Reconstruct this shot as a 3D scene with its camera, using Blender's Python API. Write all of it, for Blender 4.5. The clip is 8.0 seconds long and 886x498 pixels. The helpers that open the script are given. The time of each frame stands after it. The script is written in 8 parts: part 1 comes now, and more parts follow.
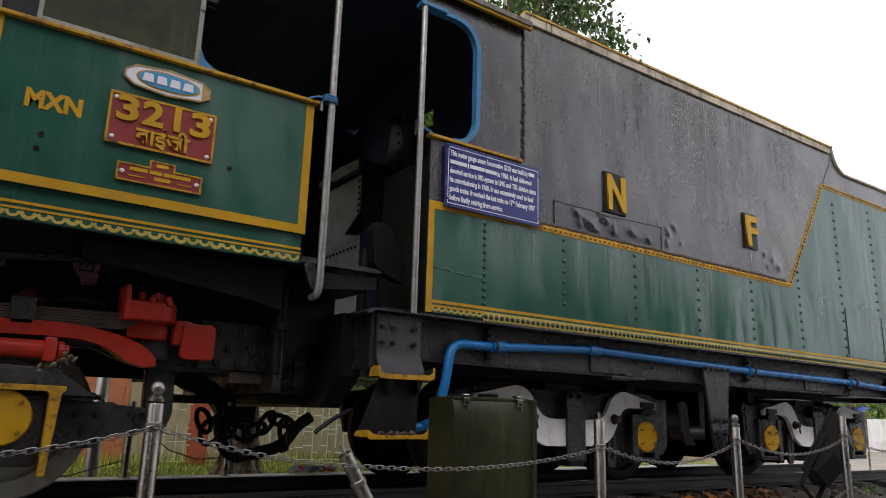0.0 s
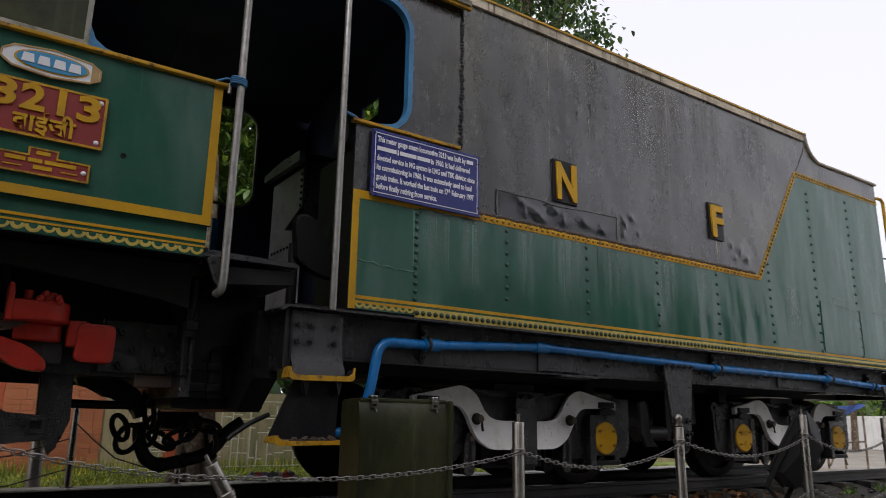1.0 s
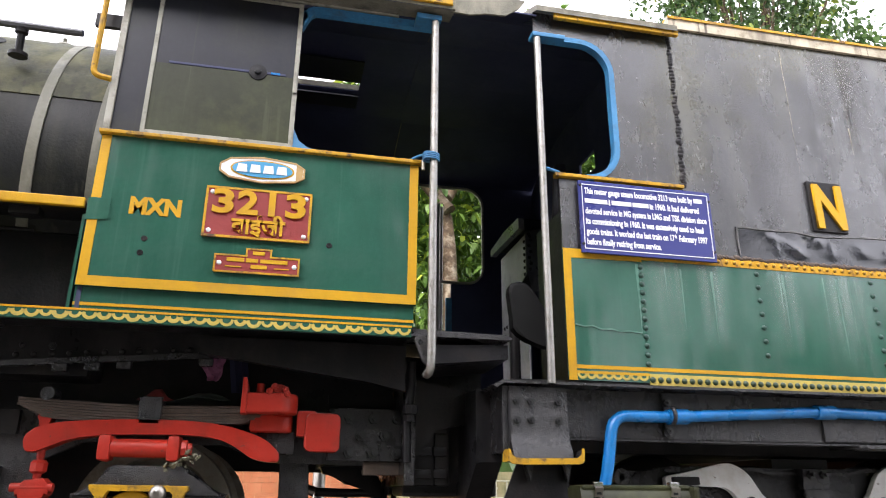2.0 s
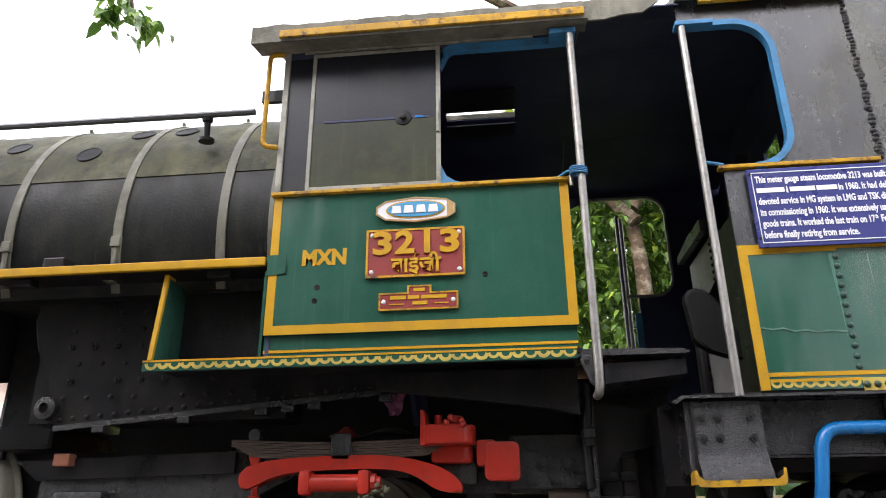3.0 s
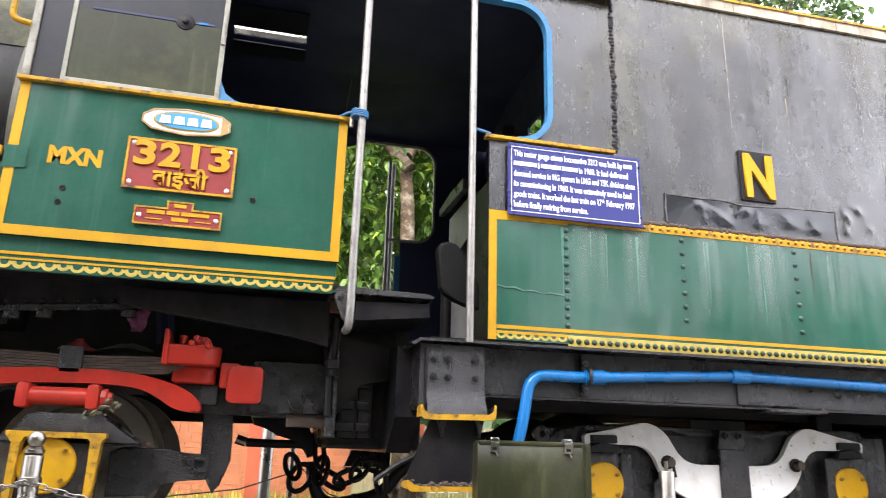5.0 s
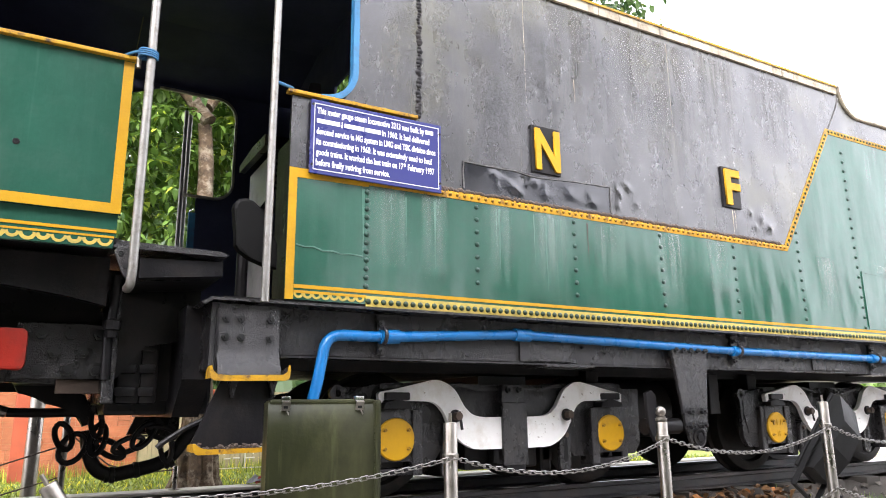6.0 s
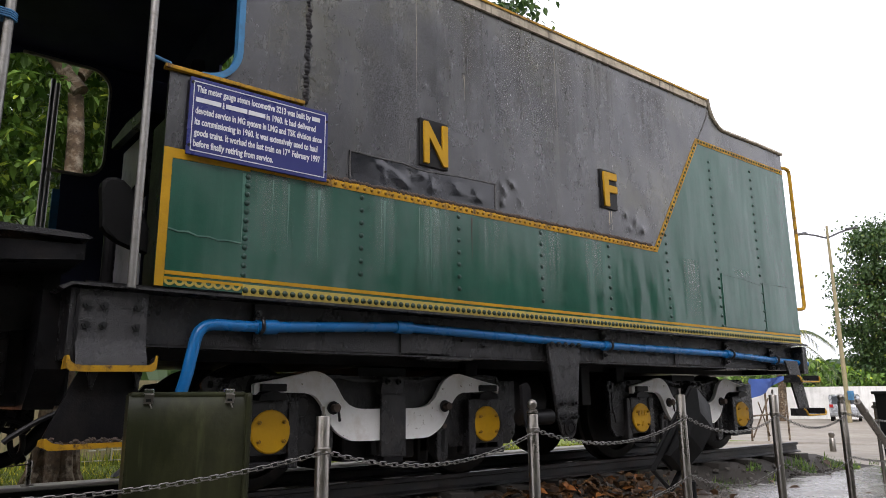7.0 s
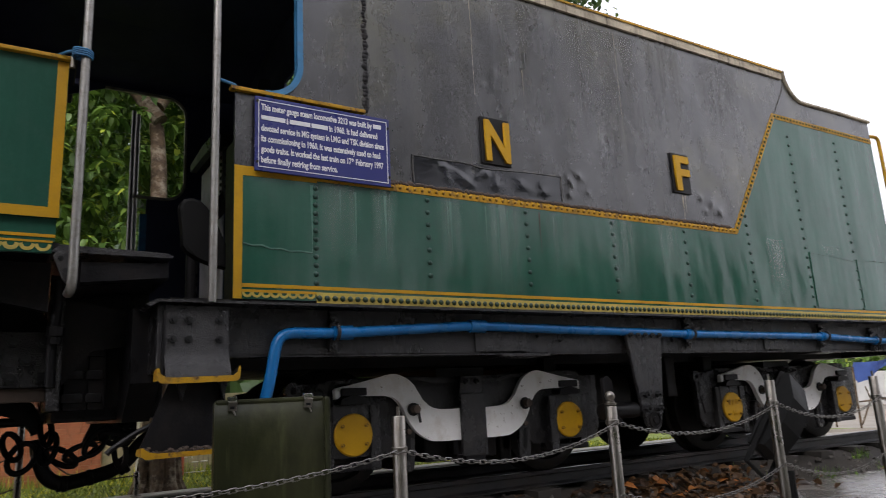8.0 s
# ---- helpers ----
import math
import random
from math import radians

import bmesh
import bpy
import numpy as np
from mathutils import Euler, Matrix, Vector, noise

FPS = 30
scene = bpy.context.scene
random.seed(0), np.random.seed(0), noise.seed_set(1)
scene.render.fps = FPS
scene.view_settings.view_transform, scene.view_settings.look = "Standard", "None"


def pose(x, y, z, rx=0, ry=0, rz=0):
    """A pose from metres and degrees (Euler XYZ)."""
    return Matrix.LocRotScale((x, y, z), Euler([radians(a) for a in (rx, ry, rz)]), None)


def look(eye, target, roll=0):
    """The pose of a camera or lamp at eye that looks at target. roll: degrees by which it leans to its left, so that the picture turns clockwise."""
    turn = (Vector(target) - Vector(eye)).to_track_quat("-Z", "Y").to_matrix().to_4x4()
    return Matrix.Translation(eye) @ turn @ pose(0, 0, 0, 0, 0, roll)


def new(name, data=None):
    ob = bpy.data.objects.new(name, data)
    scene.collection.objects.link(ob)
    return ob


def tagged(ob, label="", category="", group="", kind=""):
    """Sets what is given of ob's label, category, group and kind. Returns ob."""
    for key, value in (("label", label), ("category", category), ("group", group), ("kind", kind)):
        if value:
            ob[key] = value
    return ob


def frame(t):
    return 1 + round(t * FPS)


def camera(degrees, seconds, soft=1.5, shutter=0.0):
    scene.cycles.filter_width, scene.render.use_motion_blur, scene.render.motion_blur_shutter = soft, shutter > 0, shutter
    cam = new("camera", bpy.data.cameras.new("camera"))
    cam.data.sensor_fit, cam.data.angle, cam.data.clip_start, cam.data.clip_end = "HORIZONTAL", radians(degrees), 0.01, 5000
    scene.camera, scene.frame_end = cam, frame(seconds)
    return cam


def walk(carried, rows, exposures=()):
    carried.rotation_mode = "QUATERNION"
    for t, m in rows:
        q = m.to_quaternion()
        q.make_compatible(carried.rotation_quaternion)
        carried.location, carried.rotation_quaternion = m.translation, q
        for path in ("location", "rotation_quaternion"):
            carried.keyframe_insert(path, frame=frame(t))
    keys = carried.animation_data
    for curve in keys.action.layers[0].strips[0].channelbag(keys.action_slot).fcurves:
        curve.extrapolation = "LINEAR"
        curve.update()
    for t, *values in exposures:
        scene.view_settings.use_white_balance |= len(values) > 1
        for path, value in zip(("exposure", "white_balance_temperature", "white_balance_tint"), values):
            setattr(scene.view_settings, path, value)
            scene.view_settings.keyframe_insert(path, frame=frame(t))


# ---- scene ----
cam = camera(64.4, 8.0, 0.45, 0.15)
PATH = [
    (0, (-2.387, -3.639, 0.497), (-1.283, -2.037, 0.96), 1.7),
    (0.3, (-2.203, -3.545, 0.565), (-1.042, -1.98, 1.018), 2.7),
    (0.5, (-2.094, -3.547, 0.55), (-0.909, -2.005, 1.016), 2.6),
    (0.7, (-1.995, -3.585, 0.549), (-0.817, -2.036, 1.011), 2.5),
    (1, (-1.834, -3.663, 0.512), (-0.738, -2.057, 0.981), 1.0),
    (1.2, (-1.716, -3.674, 0.534), (-0.747, -1.996, 1.029), 0.4),
    (1.5, (-1.593, -3.619, 0.569), (-0.908, -1.814, 1.093), 0.2),
    (1.8, (-1.471, -3.551, 0.575), (-0.971, -1.698, 1.137), 0.3),
    (2, (-1.423, -3.476, 0.569), (-1.028, -1.627, 1.223), 0.4),
    (2.2, (-1.337, -3.433, 0.577), (-1.05, -1.574, 1.257), 0.1),
    (3.3, (-1.118, -3.515, 0.558), (-1.379, -1.671, 1.287), -0.5),
    (3.5, (-1.121, -3.563, 0.541), (-1.341, -1.706, 1.25), 0.1),
    (4, (-1.142, -3.551, 0.564), (-1.008, -1.664, 1.213), -0.1),
    (4.2, (-1.148, -3.546, 0.558), (-0.981, -1.659, 1.2), 0.4),
    (5.3, (-1.11, -3.609, 0.571), (-0.469, -1.782, 1.074), 0.8),
    (5.5, (-1.111, -3.63, 0.564), (-0.331, -1.853, 1.048), -0.1),
    (5.7, (-1.09, -3.61, 0.568), (-0.204, -1.879, 1.037), -0.4),
    (6, (-1.074, -3.581, 0.548), (-0.112, -1.886, 0.997), -0.6),
    (6.5, (-1.048, -3.608, 0.58), (0.083, -2.012, 0.998), -1.1),
    (7, (-1.03, -3.594, 0.565), (0.191, -2.066, 0.982), -0.5),
    (7.2, (-1.018, -3.619, 0.562), (0.21, -2.095, 0.979), -0.4),
    (7.5, (-0.989, -3.657, 0.539), (0.207, -2.11, 0.96), -1.8),
    (7.8, (-1.0, -3.638, 0.552), (0.136, -2.045, 0.967), -2.5),
    (8, (-0.984, -3.637, 0.543), (0.055, -1.983, 0.971), -3.0),
]
walk(cam, [(t, look(eye, aim, roll)) for t, eye, aim, roll in PATH],
     [(0.0, 0.2, 6350, 15), (0.5, -0.01, 6350, 15), (1.0, -0.24, 6350, 15), (1.5, 0.54, 6350, 15), (2.0, 1.75, 6350, 15), (2.4, 1.70, 6350, 15), (3.3, 1.35, 6350, 15), (4.0, 1.60, 6350, 15), (5.3, 2.35, 6350, 15), (5.5, 2.45, 6350, 15), (6.0, 2.03, 6350, 15), (6.5, 1.20, 6350, 15), (7.0, 0.33, 6350, 15), (7.5, -0.29, 6350, 15), (8.0, 0.14, 6350, 15)])

# ---- world, sun ----
world = bpy.data.worlds.new("overcast")
scene.world = world
world.use_nodes = True
wn, wl = world.node_tree.nodes, world.node_tree.links
sky = wn.new("ShaderNodeTexSky")
sky.sky_type = "NISHITA"
sky.sun_disc = False
sky.sun_elevation = radians(38)
sky.sun_rotation = radians(221)
sky.dust_density = 6.0
sky.ozone_density = 1.0
veil = wn.new("ShaderNodeHueSaturation")
veil.inputs["Saturation"].default_value = 0.16
wl.new(sky.outputs[0], veil.inputs["Color"])
cloud = wn.new("ShaderNodeMixRGB")
cloud.inputs["Fac"].default_value = 0.72
cloud.inputs["Color2"].default_value = (9.4, 9.5, 9.9, 1)
wl.new(veil.outputs[0], cloud.inputs["Color1"])
wl.new(cloud.outputs[0], wn["Background"].inputs["Color"])
wn["Background"].inputs["Strength"].default_value = 0.148
sun = new("sun", bpy.data.lights.new("sun", "SUN"))
sun.data.energy = 1.2
sun.data.angle = radians(25)
sun.data.color = (1.0, 0.97, 0.93)
sun.matrix_world = look((-12, -15, 15.5), (1, 0, 0))


# ---- small tools ----
def material(name, base, rough=0.5, metal=0.0, vary=0.18, big=1.3, grain=35.0, bump=0.15, relief=60.0,
             dirt=None, dirt_amount=0.3, dirt_scale=2.2, streak=None, streak_amount=0.3, dents=0.0, chips=None, chip_amount=0.0, spread=0.0, shine=0.5,
             crease=(2.6, 2.6, 0.8), gloss_patches=0.1, mottle=None, mottle_amount=0.0, lump=1.0, patch=3.1, speck=None, speck_amount=0.3):
    """A painted or raw surface: large and fine variation, stains, runs of water, dents and chips, in metres."""
    m = bpy.data.materials.new(name)
    m.use_nodes = True
    n, l = m.node_tree.nodes, m.node_tree.links
    b = n["Principled BSDF"]
    tc = n.new("ShaderNodeTexCoord")

    def tex(scale, detail=4.0, rough_=0.6, stretch=None):
        t = n.new("ShaderNodeTexNoise")
        t.inputs["Scale"].default_value, t.inputs["Detail"].default_value, t.inputs["Roughness"].default_value = scale, detail, rough_
        src = tc.outputs["Object"]
        if stretch:
            mp = n.new("ShaderNodeMapping")
            mp.inputs["Scale"].default_value = stretch
            l.new(src, mp.inputs["Vector"])
            src = mp.outputs["Vector"]
        l.new(src, t.inputs["Vector"])
        return t.outputs["Fac"]

    def ramp(src, lo, hi, a=0.0, z=1.0):
        r = n.new("ShaderNodeMapRange")
        r.inputs["From Min"].default_value, r.inputs["From Max"].default_value = lo, hi
        r.inputs["To Min"].default_value, r.inputs["To Max"].default_value = a, z
        l.new(src, r.inputs["Value"])
        return r.outputs["Result"]

    def mix(fac, c1, c2, mode="MIX"):
        x = n.new("ShaderNodeMixRGB")
        x.blend_type = mode
        for sock, v in ((x.inputs["Fac"], fac), (x.inputs["Color1"], c1), (x.inputs["Color2"], c2)):
            if isinstance(v, (int, float)):
                sock.default_value = v
            elif isinstance(v, tuple):
                sock.default_value = (*v, 1)
            else:
                l.new(v, sock)
        return x.outputs[0]

    large, fine = tex(big), tex(grain, 3)
    col = mix(ramp(large, 0.3, 0.7), tuple(c * (1 - vary) for c in base), tuple(min(1, c * (1 + vary)) for c in base))
    col = mix(ramp(fine, 0.3, 0.7, 0, vary * 0.8), col, tuple(c * 0.55 for c in base))
    if spread:
        info = n.new("ShaderNodeObjectInfo")
        col = mix(ramp(info.outputs["Random"], 0, 1, 0, spread), col, tuple(c * 0.5 for c in base))
    ro = ramp(tex(patch, 5, 0.65), 0.32, 0.68, max(0.03, rough - gloss_patches), min(1, rough + gloss_patches * 1.2))
    if mottle:
        flecks = ramp(tex(1.0, 8, 0.66, (5.0, 5.0, 2.0)), 0.47, 0.62, 0, mottle_amount)
        col = mix(flecks, col, mottle)
        worn = n.new("ShaderNodeMath")
        worn.operation, worn.use_clamp = "MULTIPLY_ADD", True
        l.new(flecks, worn.inputs[0])
        worn.inputs[1].default_value = 0.14
        l.new(ro, worn.inputs[2])
        ro = worn.outputs[0]
    if speck:
        col = mix(ramp(tex(1.0, 6, 0.75, (42, 42, 15)), 0.5, 0.68, 0, speck_amount), col, speck)
        col = mix(ramp(tex(1.0, 4, 0.7, (120, 120, 9)), 0.56, 0.7, 0, speck_amount * 0.8), col, tuple(c * 0.4 for c in base))
    if dirt:
        spots = ramp(tex(dirt_scale, 8, 0.68), 0.5, 0.72, 0, dirt_amount)
        col = mix(spots, col, dirt)
    if streak:
        runs = ramp(tex(1.0, 5, 0.6, (5.5, 5.5, 0.45)), 0.52, 0.74, 0, streak_amount)
        col = mix(runs, col, streak)
        drips = ramp(tex(1.0, 3, 0.5, (26, 26, 0.9)), 0.63, 0.7, 0, streak_amount)
        col = mix(drips, col, streak)
    if chips:
        flake = ramp(tex(17.0, 6, 0.7), 0.62 - 0.1 * chip_amount, 0.66, 0, 1)
        col = mix(flake, col, chips)
    l.new(col, b.inputs["Base Color"])
    l.new(ro, b.inputs["Roughness"])
    b.inputs["Metallic"].default_value = metal
    b.inputs["Specular IOR Level"].default_value = shine
    bp = n.new("ShaderNodeBump")
    bp.inputs["Strength"].default_value, bp.inputs["Distance"].default_value = bump, 0.004 * lump
    l.new(tex(relief, 4), bp.inputs["Height"])
    if dents:
        bd = n.new("ShaderNodeBump")
        bd.inputs["Strength"].default_value, bd.inputs["Distance"].default_value = 1.0, dents
        l.new(tex(1.0, 2.5, 0.45, crease), bd.inputs["Height"])
        l.new(bp.outputs["Normal"], bd.inputs["Normal"])
        l.new(bd.outputs["Normal"], b.inputs["Normal"])
    else:
        l.new(bp.outputs["Normal"], b.inputs["Normal"])
    return m


def leaf_material(name, a, c, yellow=0.08):
    m = bpy.data.materials.new(name)
    m.use_nodes = True
    n, l = m.node_tree.nodes, m.node_tree.links
    b = n["Principled BSDF"]
    geo = n.new("ShaderNodeNewGeometry")
    r = n.new("ShaderNodeValToRGB")
    r.color_ramp.elements[0].color, r.color_ramp.elements[1].color = (*a, 1), (*c, 1)
    r.color_ramp.elements[1].position = 0.9
    e = r.color_ramp.elements.new(1 - yellow * 0.4)
    e.color = (c[0] * 2.2, c[1] * 1.6, c[2], 1)
    l.new(geo.outputs["Random Per Island"], r.inputs["Fac"])
    l.new(r.outputs[0], b.inputs["Base Color"])
    b.inputs["Roughness"].default_value = 0.42
    tr = n.new("ShaderNodeBsdfTranslucent")
    l.new(r.outputs[0], tr.inputs["Color"])
    mx = n.new("ShaderNodeMixShader")
    mx.inputs["Fac"].default_value = 0.3
    l.new(b.outputs[0], mx.inputs[1])
    l.new(tr.outputs[0], mx.inputs[2])
    l.new(mx.outputs[0], n["Material Output"].inputs["Surface"])
    return m


# milky patches: dust, plus soft sky reflection put into the colour
GREEN = material("green_gloss_paint", (0.024, 0.093, 0.063), 0.145, vary=0.2, streak=(0.06, 0.135, 0.1), streak_amount=0.22, dirt=(0.05, 0.105, 0.08), dirt_amount=0.6, dents=0.03, bump=0.12, relief=110, gloss_patches=0.07, patch=1.6, speck=(0.045, 0.125, 0.095), speck_amount=0.16)
BLACK_SIDE = material("dark_grey_gloss_paint", (0.019, 0.018, 0.0205), 0.22, vary=0.7, big=1.1, streak=(0.075, 0.07, 0.052), streak_amount=0.4, dirt=(0.09, 0.084, 0.038), dirt_amount=0.9, dirt_scale=0.75, dents=0.03, crease=(1.9, 1.9, 1.2), bump=0.5, relief=85, gloss_patches=0.08, mottle=(0.046, 0.045, 0.047), mottle_amount=0.6, shine=1.0, patch=1.2, speck=(0.075, 0.07, 0.066), speck_amount=0.5)
BLACK_SIDE.node_tree.nodes["Principled BSDF"].inputs["IOR"].default_value = 1.56
BLACK = material("black_oily_paint", (0.0125, 0.012, 0.0135), 0.34, shine=0.2, vary=0.35, dirt=(0.036, 0.029, 0.024), dirt_amount=0.6, dirt_scale=3, bump=0.35, relief=70, lump=1.0, mottle=(0.03, 0.027, 0.026), mottle_amount=0.4)
BLACK_ROUGH = material("thick_black_frame_paint", (0.015, 0.0145, 0.016), 0.24, shine=0.45, vary=0.35, dirt=(0.034, 0.029, 0.026), dirt_amount=0.6, dirt_scale=6, bump=0.9, relief=130, grain=60, lump=1.3, mottle=(0.03, 0.028, 0.027), mottle_amount=0.45, speck=(0.05, 0.046, 0.043), speck_amount=0.4)
# dark interior colour, lifted to navy to stand in for lens haze
HAZY_SOOT = material("hazy_sooty_interior", (0.055, 0.06, 0.115), 0.6, shine=0.2, vary=0.3)
YELLOW = material("yellow_line_paint", (0.52, 0.285, 0.006), 0.46, shine=0.3, vary=0.18, dirt=(0.36, 0.19, 0.025), dirt_amount=0.6, dirt_scale=7, bump=0.4)
YELLOW_WORN = material("worn_yellow_paint", (0.5, 0.27, 0.01), 0.5, shine=0.3, vary=0.25, dirt=(0.12, 0.07, 0.035), dirt_amount=0.8, dirt_scale=9, bump=0.6, chips=(0.08, 0.045, 0.03), chip_amount=0.9)
OLIVE_YELLOW = material("faded_scallop_yellow", (0.5, 0.38, 0.07), 0.5, vary=0.2, dirt=(0.1, 0.12, 0.06), dirt_amount=0.6, dirt_scale=12)
RED = material("red_oxide_gloss_paint", (0.42, 0.027, 0.015), 0.38, shine=0.3, vary=0.22, dirt=(0.2, 0.03, 0.02), dirt_amount=0.75, dirt_scale=5, bump=0.4, relief=30, chips=(0.14, 0.05, 0.04), chip_amount=-0.35)
MAROON = material("maroon_plate_paint", (0.24, 0.022, 0.02), 0.5, vary=0.15, dirt=(0.14, 0.02, 0.02), dirt_amount=0.5, bump=0.3)
BLUE = material("bright_blue_pipe_paint", (0.006, 0.15, 0.42), 0.28, vary=0.16, dirt=(0.02, 0.09, 0.2), dirt_amount=0.5, dirt_scale=8, bump=0.3)
BLUE_RIM = material("weathered_blue_rim_paint", (0.04, 0.19, 0.38), 0.5, vary=0.3, dirt=(0.05, 0.08, 0.12), dirt_amount=0.7, dirt_scale=12, bump=0.5)
WHITE = material("white_casting_paint", (0.86, 0.85, 0.83), 0.45, vary=0.06, dirt=(0.5, 0.43, 0.34), dirt_amount=0.5, dirt_scale=7, bump=0.3, chips=(0.28, 0.24, 0.2), chip_amount=0.0)
CREAM = material("weathered_cream_trim", (0.3, 0.29, 0.24), 0.6, vary=0.2, dirt=(0.08, 0.075, 0.055), dirt_amount=0.85, dirt_scale=13, mottle=(0.45, 0.43, 0.38), mottle_amount=0.4)
COPING = material("streaked_coping", (0.55, 0.48, 0.36), 0.7, vary=0.3, dirt=(0.1, 0.075, 0.05), dirt_amount=0.85, dirt_scale=8, streak=(0.06, 0.045, 0.035), streak_amount=0.9, bump=0.5)
ROOF = material("weathered_grey_roof_sheet", (0.17, 0.16, 0.125), 0.8, vary=0.35, dirt=(0.06, 0.058, 0.04), dirt_amount=0.9, dirt_scale=5, bump=1.0, relief=40, lump=1.5, mottle=(0.3, 0.28, 0.22), mottle_amount=0.6)
BOILER = material("mossy_boiler_cladding", (0.011, 0.0115, 0.0115), 0.45, shine=0.15, vary=0.4, big=2.0, dirt=(0.026, 0.027, 0.012), dirt_amount=0.9, dirt_scale=1.7, streak=(0.03, 0.03, 0.021), streak_amount=0.6, bump=0.5, dents=0.015, mottle=(0.032, 0.032, 0.025), mottle_amount=0.5)
BOILER_TOP = material("lichen_boiler_top", (0.04, 0.041, 0.02), 0.6, shine=0.2, vary=0.5, big=3, dirt=(0.12, 0.115, 0.06), dirt_amount=0.8, dirt_scale=4, streak=(0.02, 0.02, 0.014), streak_amount=0.6, bump=0.6, mottle=(0.11, 0.105, 0.05), mottle_amount=0.5)
BAND = material("grey_boiler_band", (0.12, 0.115, 0.085), 0.6, vary=0.3, dirt=(0.08, 0.085, 0.04), dirt_amount=0.8, dirt_scale=6, bump=0.4, mottle=(0.3, 0.29, 0.23), mottle_amount=0.5)
STEEL = material("stainless_steel", (0.3, 0.275, 0.245), 0.32, 1.0, vary=0.2, bump=0.08, dirt=(0.12, 0.1, 0.08), dirt_amount=0.7, dirt_scale=9)
CHAIN = material("galvanised_chain", (0.24, 0.23, 0.215), 0.4, 1.0, vary=0.2, bump=0.1, dirt=(0.1, 0.075, 0.055), dirt_amount=0.8, dirt_scale=20)
POLE = material("old_galvanised_tube", (0.3, 0.29, 0.27), 0.42, 0.75, vary=0.25, dirt=(0.17, 0.15, 0.13), dirt_amount=0.9, dirt_scale=22, bump=0.3)
RUST = material("rusty_steel", (0.085, 0.06, 0.045), 0.7, 0.2, vary=0.4, dirt=(0.035, 0.028, 0.025), dirt_amount=0.8, dirt_scale=9, bump=0.7)
RAIL = material("painted_rail", (0.03, 0.03, 0.032), 0.42, 0.3, vary=0.3, dirt=(0.09, 0.06, 0.045), dirt_amount=0.6, bump=0.3)
TYRE = material("grimy_wheel", (0.018, 0.017, 0.016), 0.55, 0.0, shine=0.2, vary=0.4, dirt=(0.05, 0.036, 0.028), dirt_amount=0.6, dirt_scale=6, bump=0.4)
RIM = material("rusty_cream_wheel", (0.32, 0.3, 0.24), 0.65, vary=0.3, dirt=(0.14, 0.07, 0.035), dirt_amount=0.9, dirt_scale=8, bump=0.5)
OLIVE = material("olive_green_cabinet_paint", (0.021, 0.0235, 0.008), 0.38, shine=0.3, vary=0.3, streak=(0.07, 0.075, 0.03), streak_amount=0.4, dirt=(0.012, 0.012, 0.008), dirt_amount=0.8, dirt_scale=1.6, bump=0.2, mottle=(0.06, 0.062, 0.022), mottle_amount=0.5)
NAVY = material("navy_enamel", (0.03, 0.035, 0.17), 0.3, vary=0.08, bump=0.03)
LETTER = material("white_enamel", (0.72, 0.72, 0.74), 0.4, vary=0.04, bump=0.02)
LOGO_BLUE = material("sky_blue_enamel", (0.05, 0.27, 0.48), 0.4, vary=0.1)
LAMP_BLACK = material("black_lamp_housing", (0.012, 0.012, 0.012), 0.55, shine=0.15, vary=0.25, bump=0.2)
DARKGREY = material("dark_grey_plate", (0.13, 0.13, 0.135), 0.34, 0.35, vary=0.3, dirt=(0.05, 0.05, 0.05), dirt_amount=0.5, bump=0.2)
SHUTTER = material("dull_shutter_sheet", (0.017, 0.018, 0.026), 0.4, shine=0.3, vary=0.3, streak=(0.035, 0.036, 0.03), streak_amount=0.35, dirt=(0.035, 0.036, 0.026), dirt_amount=0.6, dirt_scale=2.0, bump=0.1)
MILDEW = material("mildewed_shutter_sheet", (0.026, 0.03, 0.012), 0.45, shine=0.3, vary=0.45, big=2.0, streak=(0.06, 0.062, 0.03), streak_amount=0.4, dirt=(0.065, 0.07, 0.02), dirt_amount=0.8, dirt_scale=1.6, bump=0.12)

# pale grey paints in the light that a dark glossy plate reflects
LIT_PLATE = material("lit_steel_plate", (0.5, 0.5, 0.52), 0.4, 0.1, vary=0.3, dirt=(0.1, 0.1, 0.11), dirt_amount=0.6, dirt_scale=3, bump=0.15)
DRIP = material("pale_water_run", (0.055, 0.15, 0.11), 0.34, vary=0.4, grain=120, mottle=(0.13, 0.24, 0.19), mottle_amount=0.6)
TAN = material("tan_enamel", (0.42, 0.27, 0.1), 0.5, vary=0.2, dirt=(0.25, 0.15, 0.06), dirt_amount=0.5, dirt_scale=20)
CHROME = material("bright_latch_metal", (0.62, 0.62, 0.6), 0.2, 1.0, vary=0.1, dirt=(0.3, 0.28, 0.25), dirt_amount=0.4, dirt_scale=30)
CRUST = material("grease_crust", (0.2, 0.19, 0.13), 0.7, vary=0.4, big=9, dirt=(0.03, 0.04, 0.022), dirt_amount=0.9, dirt_scale=22, bump=0.5)
# black raised to grey for the light that falls on the chute
CHUTE = material("lit_black_plate", (0.06, 0.06, 0.066), 0.32, vary=0.4, shine=0.7, dirt=(0.12, 0.12, 0.12), dirt_amount=0.5, dirt_scale=6, bump=0.5)
PATCH = material("blue_black_gloss_paint", (0.019, 0.02, 0.026), 0.2, vary=0.5, big=3, shine=0.8, dirt=(0.04, 0.04, 0.04), dirt_amount=0.5, dirt_scale=5, bump=0.3, relief=60, gloss_patches=0.1)
